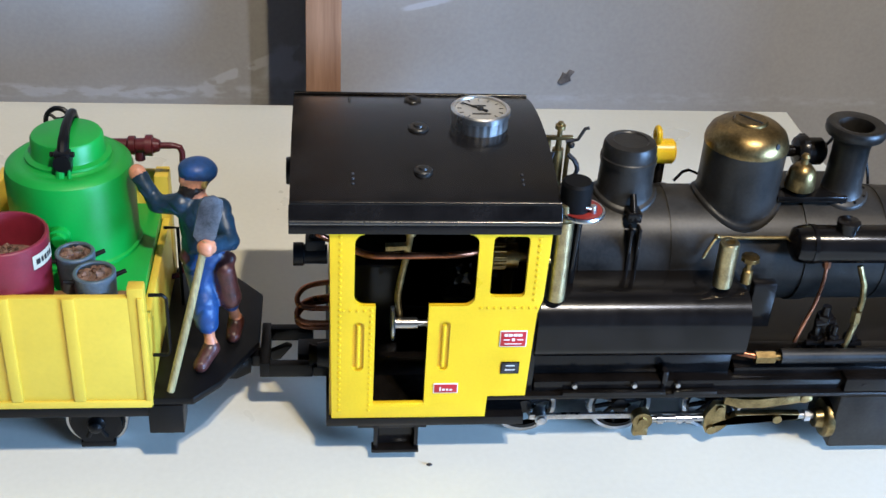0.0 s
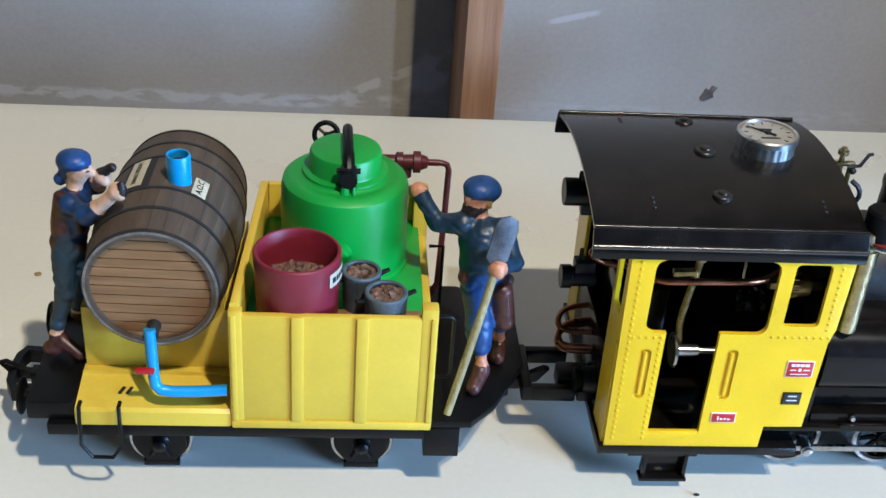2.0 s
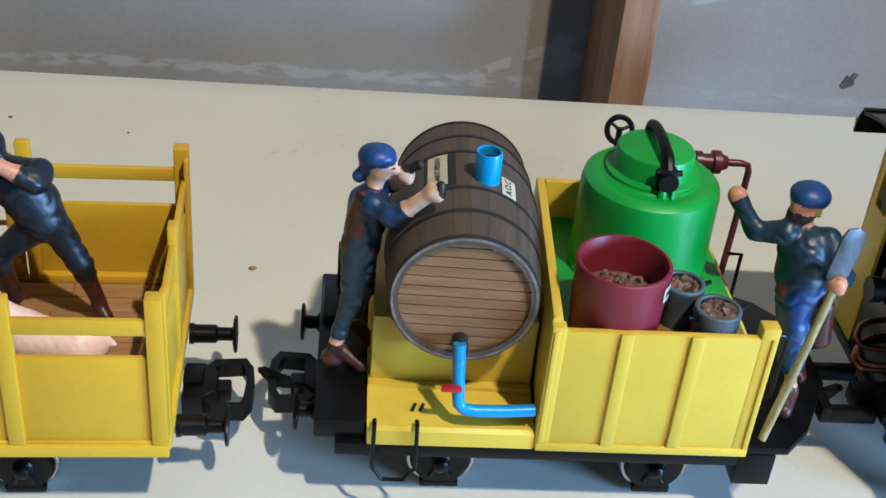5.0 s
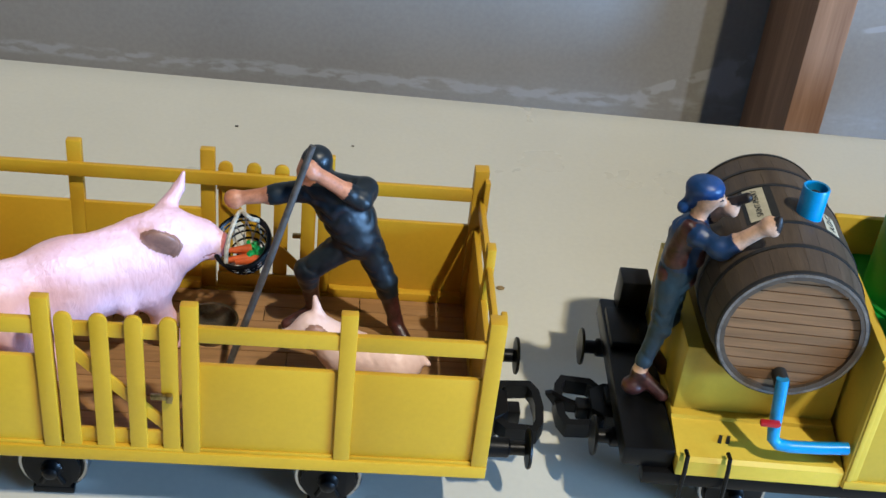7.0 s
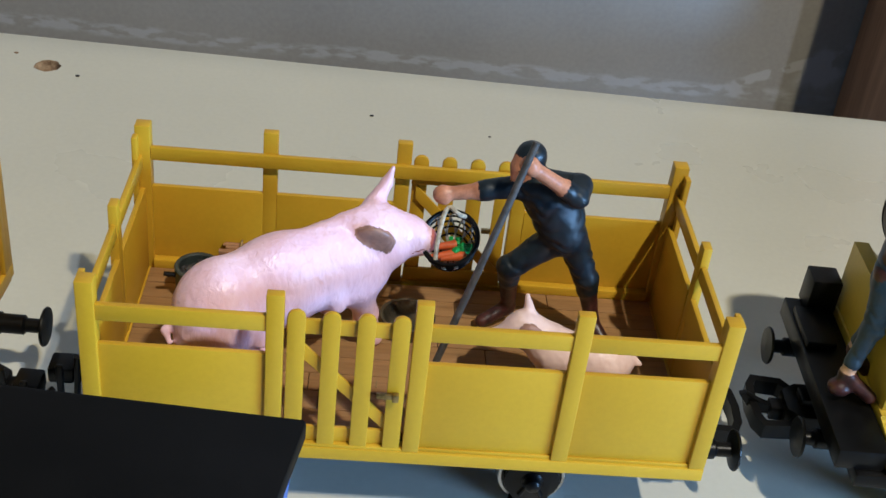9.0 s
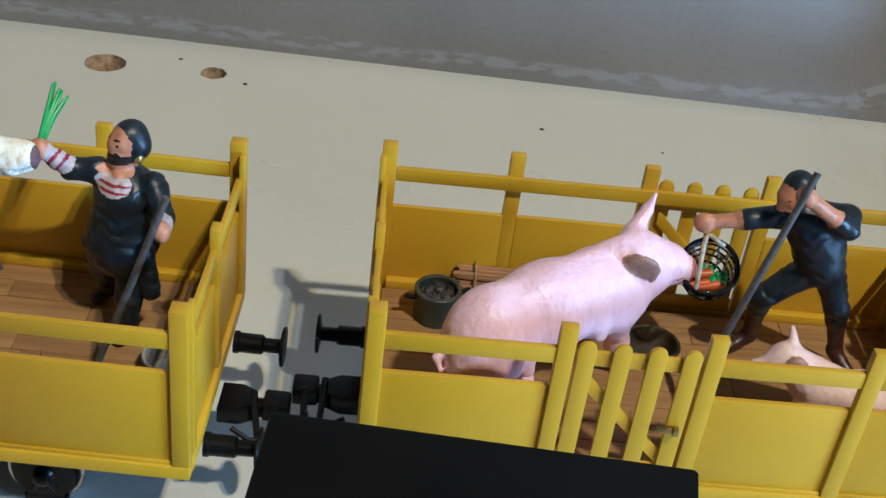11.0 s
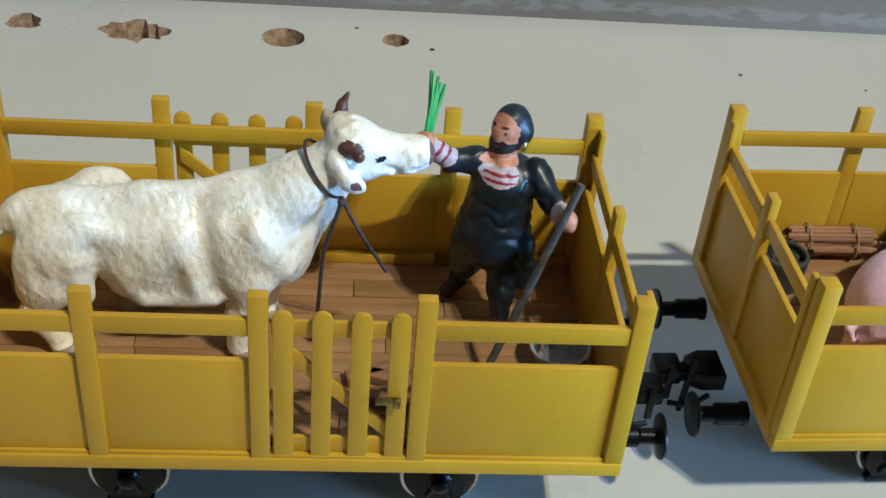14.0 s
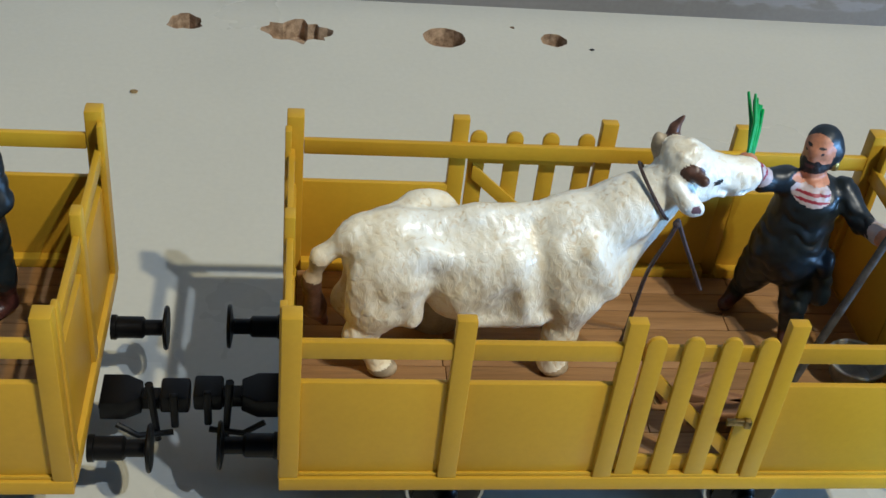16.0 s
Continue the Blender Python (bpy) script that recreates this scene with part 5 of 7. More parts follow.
bmesh.ops.create_icosphere(bm, subdivisions=2, radius=1.8, matrix=pose(ox(123), 8, 143))
part("valve_linkage", bm, SOOT, loco)
# drum, red dial and brass stand-pipe beside the cab
bm = bmesh.new()
rod(bm, (ox(109.8), -54, 94), (ox(109.8), -54, 137), 4.5, 4.5, 28)
lathe(bm, [(0.01, 137), (3, 137), (2.6, 141), (2.2, 144.6), (0.01, 145.4)], (ox(109.5), -54, 0), "Z", 20)
rod(bm, (ox(104), -54, 115), (ox(109.5), -54, 115), 1.4)
part("stand_pipe", bm, BRASSL, loco, "dull brass stand pipe")
bm = bmesh.new()
lathe(bm, [(0.01, 139), (10.6, 139), (11, 140), (10.6, 141), (9.8, 141), (9.6, 140.4), (0.01, 140.4)], (ox(117.5), -51, 0), "Z", 40)
rim = part("dial_rim", bm, STEEL, loco, "steel rim of the red dial")
bm = bmesh.new()
lathe(bm, [(0.01, 140.5), (9.5, 140.5), (9.5, 141.2), (0.01, 141.2)], (ox(117.5), -51, 0), "Z", 36)
part("dial_face", bm, REDB, rim, "red dial face")
bm = bmesh.new()
lathe(bm, [(0.01, 141), (7.2, 141), (7.2, 153.6), (6.2, 155), (0.01, 155)], (ox(114.5), -50, 0), "Z", 32)
part("drum", bm, MATT, loco, "matt black drum cap")
bm = bmesh.new()
rod(bm, (ox(122), -55, 141), (ox(122), -55, 145), 1.6, 1.4)
rod(bm, (ox(122), -55, 143), (ox(118), -56, 144.4), 1.0, 0.8)
part("dial_knob", bm, STEEL, loco)
bm = bmesh.new()
rod(bm, (ox(119), -40, 94), (ox(119), -44, 139), 2.0)
part("dial_stem", bm, BLK, loco)
# side tank
bm = bmesh.new()
prism(bm, [(-44, 58.5)] + arc(-50.5, 70, 10.5, 255, 184, 8) + arc(-46, 78.5, 15, 178, 90, 14) + [(-30, 93.5), (-24, 92), (-24, 58.5)], ox(102), ox(206), "X", 2.2)
part("side_tank", bm, BLK, loco, "glossy black rounded side tank")
bm = bmesh.new()
box(bm, ox(104), ox(204), -50, -30, 44, 58.4, 0.6)
part("tank_support", bm, BLK, loco)
bm = bmesh.new()
prism(bm, [(30, 58), (60, 58), (60, 84), (48, 97), (24, 97)], ox(102), ox(206), "X", 1.5)
part("side_tank", bm, BLK, loco, "glossy black rounded side tank")
# gas filler and valve on the tank
bm = bmesh.new()
lathe(bm, [(0.01, 96), (4.6, 96), (4.8, 98), (4.8, 119.6), (4.2, 120.4), (2.4, 120.4), (2.2, 117), (0.01, 117)], (ox(192.5), -46, 0), "Z", 28)
part("gas_filler", bm, BRASSL, loco, "brass gas filler tube")
bm = bmesh.new()
lathe(bm, [(0.01, 96), (2.6, 96), (2.6, 103), (1.6, 104), (1.6, 108), (4.2, 108.6), (4.2, 110.8), (3, 111.4), (0.01, 111.4)], (ox(205), -44, 0), "Z", 20)
for k in range(10):
    a = k * math.pi / 5
    rod(bm, (ox(205) + 3.9 * math.cos(a), -44 + 3.9 * math.sin(a), 108.4), (ox(205) + 3.9 * math.cos(a), -44 + 3.9 * math.sin(a), 111), 0.5, 0.5, 6)
part("gas_valve", bm, BRASS, loco, "knurled brass gas valve")
# handrail
bm = bmesh.new()
rod(bm, (ox(193), -27, 111), (ox(240), -27, 111), 0.9, 0.9, 10)
tube(bm, [(ox(193), -27, 111), (ox(190), -29, 108), (ox(186), -32, 102)], 0.8, 8)
bmesh.ops.create_icosphere(bm, subdivisions=2, radius=1.5, matrix=pose(ox(193), -27, 111.4))
part("handrail", bm, BRASSD, loco, "thin brass handrail")
# air reservoir high on the near side
bm = bmesh.new()
lathe(bm, [(0.01, ox(226)), (4, ox(226.5)), (8.4, ox(229)), (9.4, ox(232)), (9.4, ox(300)), (0.01, ox(300))], (0, -36, 113), "X", 40)
lathe(bm, [(9.8, ox(236)), (9.9, ox(236)), (9.9, ox(238)), (9.8, ox(238))], (0, -36, 113), "X", 40)
lathe(bm, [(0.01, 119), (5, 119), (5, 123.6), (5.6, 124), (5.6, 126.6), (4.8, 127.2), (0.01, 127.4)], (ox(253), -37, 0), "Z", 28)
part("air_reservoir", bm, BLK, loco, "black cylindrical air reservoir")
bm = bmesh.new()
tube(bm, [(ox(245), -42, 104), (ox(244.6), -44, 96), (ox(242), -46, 84), (ox(238), -47, 72), (ox(236), -47, 62)], 1.0, 10, smooth_steps=1)
rod(bm, (ox(245), -42, 103), (ox(245), -41, 106), 2, 2.4, 8)
part("feed_pipe", bm, COPPER, loco, "bent copper feed pipe")
bm = bmesh.new()
tube(bm, [(ox(262), -42, 104), (ox(266), -46, 92), (ox(265), -47, 74), (ox(262), -48, 60)], 1.6, 10, smooth_steps=1)
rod(bm, (ox(264.5), -47, 74), (ox(264.2), -47, 81), 2.6, 2.6, 6)
part("feed_pipe", bm, BRASSD, loco, "bent feed pipe with a brass union")
bm = bmesh.new()
rod(bm, (ox(206), -50, 58), (ox(216), -52, 57), 1.6)
part("drain_pipe", bm, COPPER, loco, "short copper pipe")
bm = bmesh.new()
rod(bm, (ox(215), -52, 56.5), (ox(225), -52, 56.5), 3.4, 3.4, 6)
rod(bm, (ox(224), -52, 56.5), (ox(228), -52, 56.5), 2.2, 2.2, 12)
part("union", bm, BRASS, loco, "brass hexagon union")
bm = bmesh.new()
rod(bm, (ox(228), -52, 57), (ox(300), -52, 57), 3.8, 3.8, 24)
part("lubricator", bm, SATIN, loco)
bm = bmesh.new()
box(bm, ox(212), ox(224), -40, -34, 66, 92, 1)
box(bm, ox(206), ox(300), -52, -30, 44, 50, 0.6)
part("pump_bracket", bm, BLK, loco)
for x, y, z, r in ((248, -43, 60, 3.4), (256, -46, 62, 2.6), (252, -40, 70, 4.2), (266, -44, 60, 3.6)):
    bm = bmesh.new()
    rod(bm, (ox(x), y, z - 8), (ox(x), y, z + 4), r, r, 6)
    rod(bm, (ox(x), y, z + 4), (ox(x), y, z + 9), r * 0.6, r * 0.5, 12)
    rod(bm, (ox(x) - 5, y - 2, z), (ox(x) + 5, y - 2, z + 1), r * 0.5, r * 0.5, 10)
    part("pump_fitting", bm, BLK, loco)
piece("pump_base", loco, BLK, ox(242), ox(272), -48, -38, 50, 56, 0.8)
# footplate and frames
bm = bmesh.new()
box(bm, ox(81), ox(330), -60.3, 60.3, 37.6, 40, 0.4)
box(bm, ox(118), ox(170), -60.8, -58, 40, 42, 0.3)
box(bm, ox(174), ox(196), -60.8, -58, 40, 42, 0.3)
part("footplate", bm, BLK, loco, "glossy black footplate")
bm = bmesh.new()
box(bm, ox(104), ox(300), -57, -48, 40, 46, 0.5)
box(bm, ox(168), ox(170.5), -58, -50, 42, 52, 0.3)
for x in (124, 154, 176):
    rod(bm, (ox(x), -58.4, 44.5), (ox(x), -57, 44.5), 2.0, 2.0, 6)
part("running_board", bm, BLK, loco)
for x in (124, 154, 176):
    bm = bmesh.new()
    rod(bm, (ox(x), -57, 44.5), (ox(x), -59.6, 44.5), 1.5, 1.2, 10)
    part("bolt", bm, STEEL, loco, "steel bolt head")
bm = bmesh.new()
box(bm, ox(6), ox(320), -26, -20, 12, 37.5, 0.5)
box(bm, ox(6), ox(320), 20, 26, 12, 37.5, 0.5)
part("main_frame", bm, BLK, loco)
# driving wheels
for i, x in enumerate((104, 154, 204)):
    for s in (-1, 1):
        r, y = 17, s * 38
        bm = bmesh.new()
        lathe(bm, [(r - 2.6, -2.4), (r - 1, -2.6), (r - 0.5, -2), (r - 0.4, 2), (r, 2.6), (r, 3.2), (r - 2.4, 3.4)], (ox(x), y, r), "Y", 48)
        w = part("driving_wheel", bm, STEEL, loco, "steel-tyred spoked driving wheel")
        bm = bmesh.new()
        lathe(bm, [(r - 2.5, -2.2), (r - 4.2, -2), (r - 4.2, 2), (r - 2.5, 2.2)], (ox(x), y, r), "Y", 40)
        lathe(bm, [(0.01, -3), (4, -3), (4, 3), (0.01, 3)], (ox(x), y, r), "Y", 20)
        for k in range(10):
            a = k * math.pi / 5 + 0.2
            rod(bm, (ox(x) + 3 * math.cos(a), y, r + 3 * math.sin(a)), (ox(x) + (r - 3.6) * math.cos(a), y, r + (r - 3.6) * math.sin(a)), 1.5, 1.1, 8)
        part("spokes", bm, BLK, w)
yr = -45
bm = bmesh.new()
box(bm, ox(106), ox(216), yr - 1, yr + 1, 12.6, 15.8, 0.4)
part("coupling_rod", bm, STEEL, loco, "polished coupling rod")
for x in (112, 162, 212):
    bm = bmesh.new()
    rod(bm, (ox(x), yr - 3, 14), (ox(x), -40, 14), 3.2, 3.2, 20)
    lathe(bm, [(0.01, -1.6), (2.2, -1.2), (2.8, 0)], (ox(x), yr - 3, 14), "Y", 16)
    part("crank_pin", bm, STEEL, loco)
bm = bmesh.new()
rod(bm, (ox(164), yr - 6.5, 15), (ox(164), yr - 1, 15), 5.2, 5.2, 24)
rod(bm, (ox(164), yr - 7.4, 15), (ox(164), yr - 6.5, 15), 2.6, 2.6, 6)
box(bm, ox(160), ox(168), yr - 6, yr - 2, 5, 12, 0.8)
part("big_end", bm, BRASSD, loco, "bronze connecting rod end")
bm = bmesh.new()
rod(bm, (ox(168), yr - 4, 14.6), (ox(198), yr - 5, 16), 1.8, 1.8, 14)
for x in (172, 182, 187):
    rod(bm, (ox(x), yr - 4.2, 14.9), (ox(x + 3), yr - 4.4, 15), 2.6, 2.6, 14)
part("connecting_rod", bm, STEEL, loco, "polished connecting rod")
bm = bmesh.new()
prism(bm, [(ox(196), 20), (ox(200), 27), (ox(206), 27), (ox(206), 17), (ox(214), 15), (ox(230), 14.5), (ox(240), 16), (ox(246), 16), (ox(246), 20), (ox(232), 20), (ox(212), 20), (ox(208), 12), (ox(204), 8), (ox(198), 8), (ox(196), 12)], yr - 8, yr - 4, "Y", 0.6)
prism(bm, [(ox(204), 28), (ox(212), 25), (ox(226), 25), (ox(244), 29), (ox(250), 29), (ox(250), 33), (ox(236), 33), (ox(222), 30), (ox(212), 31), (ox(204), 33)], yr - 9, yr - 6, "Y", 0.6)
for x, z in ((200, 11), (234, 17.5), (203, 24), (246, 31)):
    rod(bm, (ox(x), yr - 9.6, z), (ox(x), yr - 4, z), 2.4, 2.4, 16)
part("crosshead", bm, BRASSD, loco, "bronze crosshead and valve gear")
bm = bmesh.new()
rod(bm, (ox(244), yr - 6, 17.6), (ox(262), yr - 6, 17.6), 1.8, 1.8, 14)
rod(bm, (ox(249), yr - 6, 17.6), (ox(252), yr - 6, 17.6), 3.2, 3.2, 6)
tube(bm, [(ox(240), yr - 7, 31), (ox(252), yr - 8, 34), (ox(258), yr - 8, 33)], 1.1, 8)
part("piston_rod", bm, STEEL, loco)
bm = bmesh.new()
lathe(bm, [(0.01, ox(254)), (5, ox(254)), (5.6, ox(258)), (9.6, ox(258.4)), (10.2, ox(259.4)), (10.2, ox(262)), (0.01, ox(262))], (0, yr - 7, 17), "X", 32)
part("cylinder_cover", bm, BRASSD, loco, "brass cylinder cover")
for y0, y1 in ((-61, -30), (30, 61)):
    bm = bmesh.new()
    box(bm, ox(261), ox(318), y0, y1, 4.5, 37.5, 1.2)
    part("cylinder_block", bm, SATIN, loco, "black cylinder block")
bm = bmesh.new()
box(bm, ox(262), ox(300), -60, -50, 40, 48, 0.6)
rod(bm, (ox(272), -60.4, 44), (ox(272), -60, 44), 1.2)
part("step_plate", bm, BLK, loco)
# cab steps
for s in (-1, 1):
    y0, y1 = (-61.5, -55) if s < 0 else (55, 61.5)
    bm = bmesh.new()
    box(bm, ox(25), ox(48.5), y0, y1, 5.5, 7.4, 0.4)
    box(bm, ox(26), ox(28), y0 + 1.5, y1, 7.4, 22, 0.4)
    box(bm, ox(46), ox(48), y0 + 1.5, y1, 7.4, 22, 0.4)
    box(bm, ox(26), ox(48), y1 - 1.2 if s < 0 else y0, y1 if s < 0 else y0 + 1.2, 7.4, 22, 0.3)
    box(bm, ox(18), ox(52), y0 + 2, y1, 20, 22.2, 0.3)
    part("cab_step", bm, BLK, loco, "black folded cab step")
# rear end
bm = bmesh.new()
lathe(bm, [(0.01, ox(-17)), (6.5, ox(-17)), (6.8, ox(-16)), (6.8, ox(-4)), (0.01, ox(-4))], (0, 4, 129.5), "X", 32)
box(bm, ox(-8), ox(4), 1, 7, 118, 124, 0.6)
rod(bm, (ox(-9), 4, 124), (ox(-9), 4, 140), 1.6)
part("rear_lamp", bm, PLAST, loco, "cylindrical black rear lamp")
bm = bmesh.new()
lathe(bm, [(0.01, ox(-14)), (6, ox(-14)), (6, ox(-9)), (5, ox(-8.4)), (5, ox(3)), (0.01, ox(3))], (0, 0, 84), "X", 24)
box(bm, ox(-8), ox(2), -4, 4, 88, 94, 0.8)
rod(bm, (ox(-5), 0, 92), (ox(-5), 0, 100), 1.4, 1.0)
part("rear_fitting", bm, PLAST, loco)
bm = bmesh.new()
tube(bm, [(ox(98), -14, 111), (ox(80), -36, 111.5), (ox(68), -45, 112), (ox(40), -46, 112.4), (ox(16), -46, 112), (ox(2), -12, 110), (ox(-4), -10, 104), (ox(2), -8, 98), (ox(12), -8, 96)], 1.7, 12, smooth_steps=2)
part("steam_pipe", bm, COPPER, loco, "copper steam pipe across the cab")
for z, y in ((62, 4), (57, -2), (53, 0)):
    bm = bmesh.new()
    tube(bm, [(ox(6), y + 4, z), (ox(-8), y + 2, z - 1), (ox(-13), y - 4, z - 4), (ox(-11), y - 10, z - 7), (ox(4), y - 12, z - 6)], 1.5, 10, smooth_steps=2)
    part("rear_pipe", bm, COPPER, loco, "looped copper pipe")
bm = bmesh.new()
rod(bm, (ox(4), -27, 41), (ox(-2), -27, 41), 7, 6, 28)
rod(bm, (ox(-2), -27, 41), (ox(-6), -27, 41), 4.5, 6, 24)
box(bm, ox(-4), ox(4), -31, -23, 30, 36, 0.8)
part("rear_buffer", bm, PLAST, loco)
bm = bmesh.new()
box(bm, ox(-12), ox(4), -20, -6, 26, 36, 1)
box(bm, ox(-31), ox(-26), -27, 9, 26.5, 35.5, 0.9)
box(bm, ox(-26.5), ox(-4), -27, -22, 26.5, 34.5, 0.9)
box(bm, ox(-26.5), ox(-4), 4, 9, 26.5, 34.5, 0.9)
part("rear_coupler", bm, PLAST, loco, "black square coupling loop")
# cab interior
piece("cab_lining", loco, BLK, ox(7), ox(99.5), 55.4, 57.2, 28, 134, 0.3, "black lining of the far cab side")
bm = bmesh.new()
lathe(bm, [(0.01, 0), (8, 0.4), (8.4, 1.4), (7.6, 2), (0.01, 2)], (ox(33), -46, 74), "X", 28)
rod(bm, (ox(35), -46, 74), (ox(46), -46, 74), 2.8, 2.8, 20)
rod(bm, (ox(44), -46, 74), (ox(64), -46, 74), 1.6, 1.6, 12)
part("reverser_knob", bm, STEEL, loco, "bright steel knob on a shaft")
bm = bmesh.new()
tube(bm, [(ox(42), -38, 132), (ox(41), -38, 112), (ox(38), -40, 98), (ox(36), -42, 86), (ox(38), -42, 74)], 1.7, 10, smooth_steps=2)
rod(bm, (ox(41.6), -38, 119), (ox(42), -38, 127), 2.6, 2.4, 12)
rod(bm, (ox(30), -38, 112), (ox(40), -38, 112.6), 2.2, 2.2, 6)
part("regulator_pipe", bm, BRASSD, loco, "brass regulator pipe")
bm = bmesh.new()
rod(bm, (ox(80), -42, 110), (ox(92), -42, 110), 6, 6, 24)
rod(bm, (ox(74), -42, 110), (ox(80), -42, 110), 3, 3.4, 6)
rod(bm, (ox(92), -42, 110), (ox(99.6), -42, 110), 3, 3, 12)
tagged(part("water_valve", bm, BRASSD, loco, "knurled brass valve"))
bm = bmesh.new()
for k in range(14):
    a = k * math.pi / 7
    rod(bm, (ox(80), -42 + 6 * math.cos(a), 110 + 6 * math.sin(a)), (ox(86), -42 + 6 * math.cos(a), 110 + 6 * math.sin(a)), 0.6, 0.6, 6)
tagged(part("knurling", bm, BRASSD, loco, "fine knurled edge"), kind="stuff")
bm = bmesh.new()
rod(bm, (ox(60), -28, 76), (ox(88), -28, 78), 1.4)
box(bm, ox(14), ox(40), -10, 40, 27, 84, 2)
box(bm, ox(62), ox(88), -30, 30, 27, 70, 2)
lumps(bm, ox(74), -28, 92, 12, 12, 3, 21)
part("firebox_casing", bm, BLK, loco, "black casing inside the cab")
bm = bmesh.new()
rod(bm, (ox(30), 0, 118), (ox(38), 0, 118), 4, 4, 20)
rod(bm, (ox(20), 6, 112), (ox(26), 6, 112), 2.4, 2.4, 16)
box(bm, ox(22), ox(30), -2, 6, 121, 128, 0.8)
part("sight_glass", bm, GALV, loco)

# ---- black box in the foreground ----
bbox = thing("black_box", -525, 270, 0, -2.4, "flat black lidded box with a blue plastic clip", "box")
bm = bmesh.new()
prism(bm, [(-57, -110), (38, -110)] + arc(53, 60.6, 1.6, 0, 90, 4) + arc(-55, 60.2, 2, 90, 180, 4), 149, 155, "Z", 0.8)
part("lid", bm, MATT, bbox, "matt black flat lid")
bm = bmesh.new()
box(bm, -54, 26, -107, 57, 0, 149, 2)
part("body", bm, MATT, bbox)
bm = bmesh.new()
prism(bm, [(26.2, 130), (44, 127), (51, 132), (52.4, 148.8), (26.2, 148.8)], 26, 57, "Y", 1.2)
part("clip", bm, BLUEC, bbox, "bright blue plastic clip")
# ---- painted figurines ----


def man(at, j, mats, label, top=0, legs=1, hat=4, boots=5, girth=1.08, beard=True, extra=(), marks=(), sleeve=(0, 0), boot_high=False, cap="beret", h=0.62, hem=0.8, shoe=3.4, hs=1.0):
    """A plain painted figurine from its joints (world millimetres). mats: top, legs, flesh, hair, hat, boots, then more."""
    o = np.array(at, float)
    J = {k: tuple(np.array(v, float) - o) for k, v in j.items()}
    v = lambda k: np.array(J[k])
    g, slim = girth, min(girth, 1.0)
    p = [
        (top, "limb", J["chest"], 10.2 * g, tuple(v("chest") * 0.45 + v("pelvis") * 0.55), 9.4 * g),
        (legs, "limb", tuple(v("pelvis") * 0.8 + v("chest") * 0.2), 8.8 * g, J["pelvis"], 8.6 * g),
        (2, "limb", J["neck"], 3.6, tuple(v("head") * 0.6 + v("neck") * 0.4), 3.6),
        (2, "ball", J["head"], (5.6 * hs, 5.6 * hs, 7.0 * hs)),
    ]
    face = np.array(j["face"], float)
    face = face / np.linalg.norm(face)
    p.append((2, "ball", tuple(v("head") + face * 5.6 + np.array([0, 0, -0.2])), (1.5, 1.5, 1.9)))
    p.append((2, "ball", tuple(v("head") + face * 2.2 + np.array([0, 0, 1.4])), (3.9, 3.9, 2.2)))
    back = v("head") - face * (1.6 if cap == "beret" else 3.3)
    if cap == "beret":
        p.append((hat, "ball", tuple(v("head") - face * 1.2 + np.array([0, 0, 4.6])), (7.9 * hs, 7.9 * hs, 4.8 * hs)))
        p.append((hat, "ball", tuple(v("head") - face * 4.4 + np.array([0, 0, 3.0])), (6.2 * hs, 6.2 * hs, 5.6 * hs)))
    else:
        p.append((hat, "ball", tuple(back + np.array([0, 0, 3.0])), (6.3, 6.3, 5.7)))
        p.append((hat, "ball", tuple(back - face * 1.0 + np.array([0, 0, -1.5])), (5.4, 5.4, 5.6)))
    if beard:
        p.append((3, "ball", tuple(v("head") + face * 3.4 + np.array([0, 0, -6.0])), (3.9, 3.9, 3.6)))
        p.append((3, "ball", tuple(v("head") + face * 0.6 + np.array([0, 0, -4.6])), (5.3, 5.3, 3.4)))
        p.append((3, "ball", tuple(v("head") - face * 2.8 + np.array([0, 0, -1.6])), (5.0, 5.0, 4.4)))
    for s, sl in (("l", sleeve[0]), ("r", sleeve[1])):
        p.append((top, "limb", J[s + "sh"], 4.9 * min(g, 1.1), J[s + "el"], 4.0 * slim))
        d = v(s + "ha") - v(s + "el")
        mid = tuple(v(s + "el") + d * sl)
        if sl > 0.05:
            p.append((top, "limb", J[s + "el"], 4.0, mid, 3.6))
        p.append((2, "limb", mid, 3.4, J[s + "ha"], 2.8))
        p.append((2, "ball", J[s + "ha"], (3.7, 3.4, 3.9)))
        p.append((2, "limb", tuple(v(s + "ha") + np.array([1, -1, 1.2])), 1.5, tuple(v(s + "ha") + np.array([1.5, -2.2, -1.8])), 1.4))
        p.append((top, "limb", J[s + "sh"], 4.6, J["chest"], 6.0))
        p.append((legs, "limb", J[s + "hip"], 6.6 * g, J[s + "kn"], 5.0 * slim))
        kn, an = v(s + "kn"), v(s + "an")
        cut = 0.25 if boot_high else hem
        p.append((legs, "limb", J[s + "kn"], 5.0 * slim, tuple(kn + (an - kn) * cut), (3.9 if not boot_high else 4.4) * slim))
        p.append((boots if boot_high else 2, "limb", tuple(kn + (an - kn) * cut), 4.2 if boot_high else 2.7, J[s + "an"], 3.2 if boot_high else 2.7))
        p.append((boots, "limb", tuple(an + np.array([0, 0, -2.4])), shoe, J[s + "toe"], shoe * 0.86))
    for q in extra:
        q = list(q)
        q[2] = tuple(np.array(q[2], float) - o)
        if q[1] == "limb":
            q[4] = tuple(np.array(q[4], float) - o)
        p.append(tuple(q))
    mk = []
    for q in marks:
        q = list(q)
        q[2] = tuple(np.array(q[2], float) - o)
        if q[1] == "limb":
            q[4] = tuple(np.array(q[4], float) - o)
        mk.append(tuple(q))
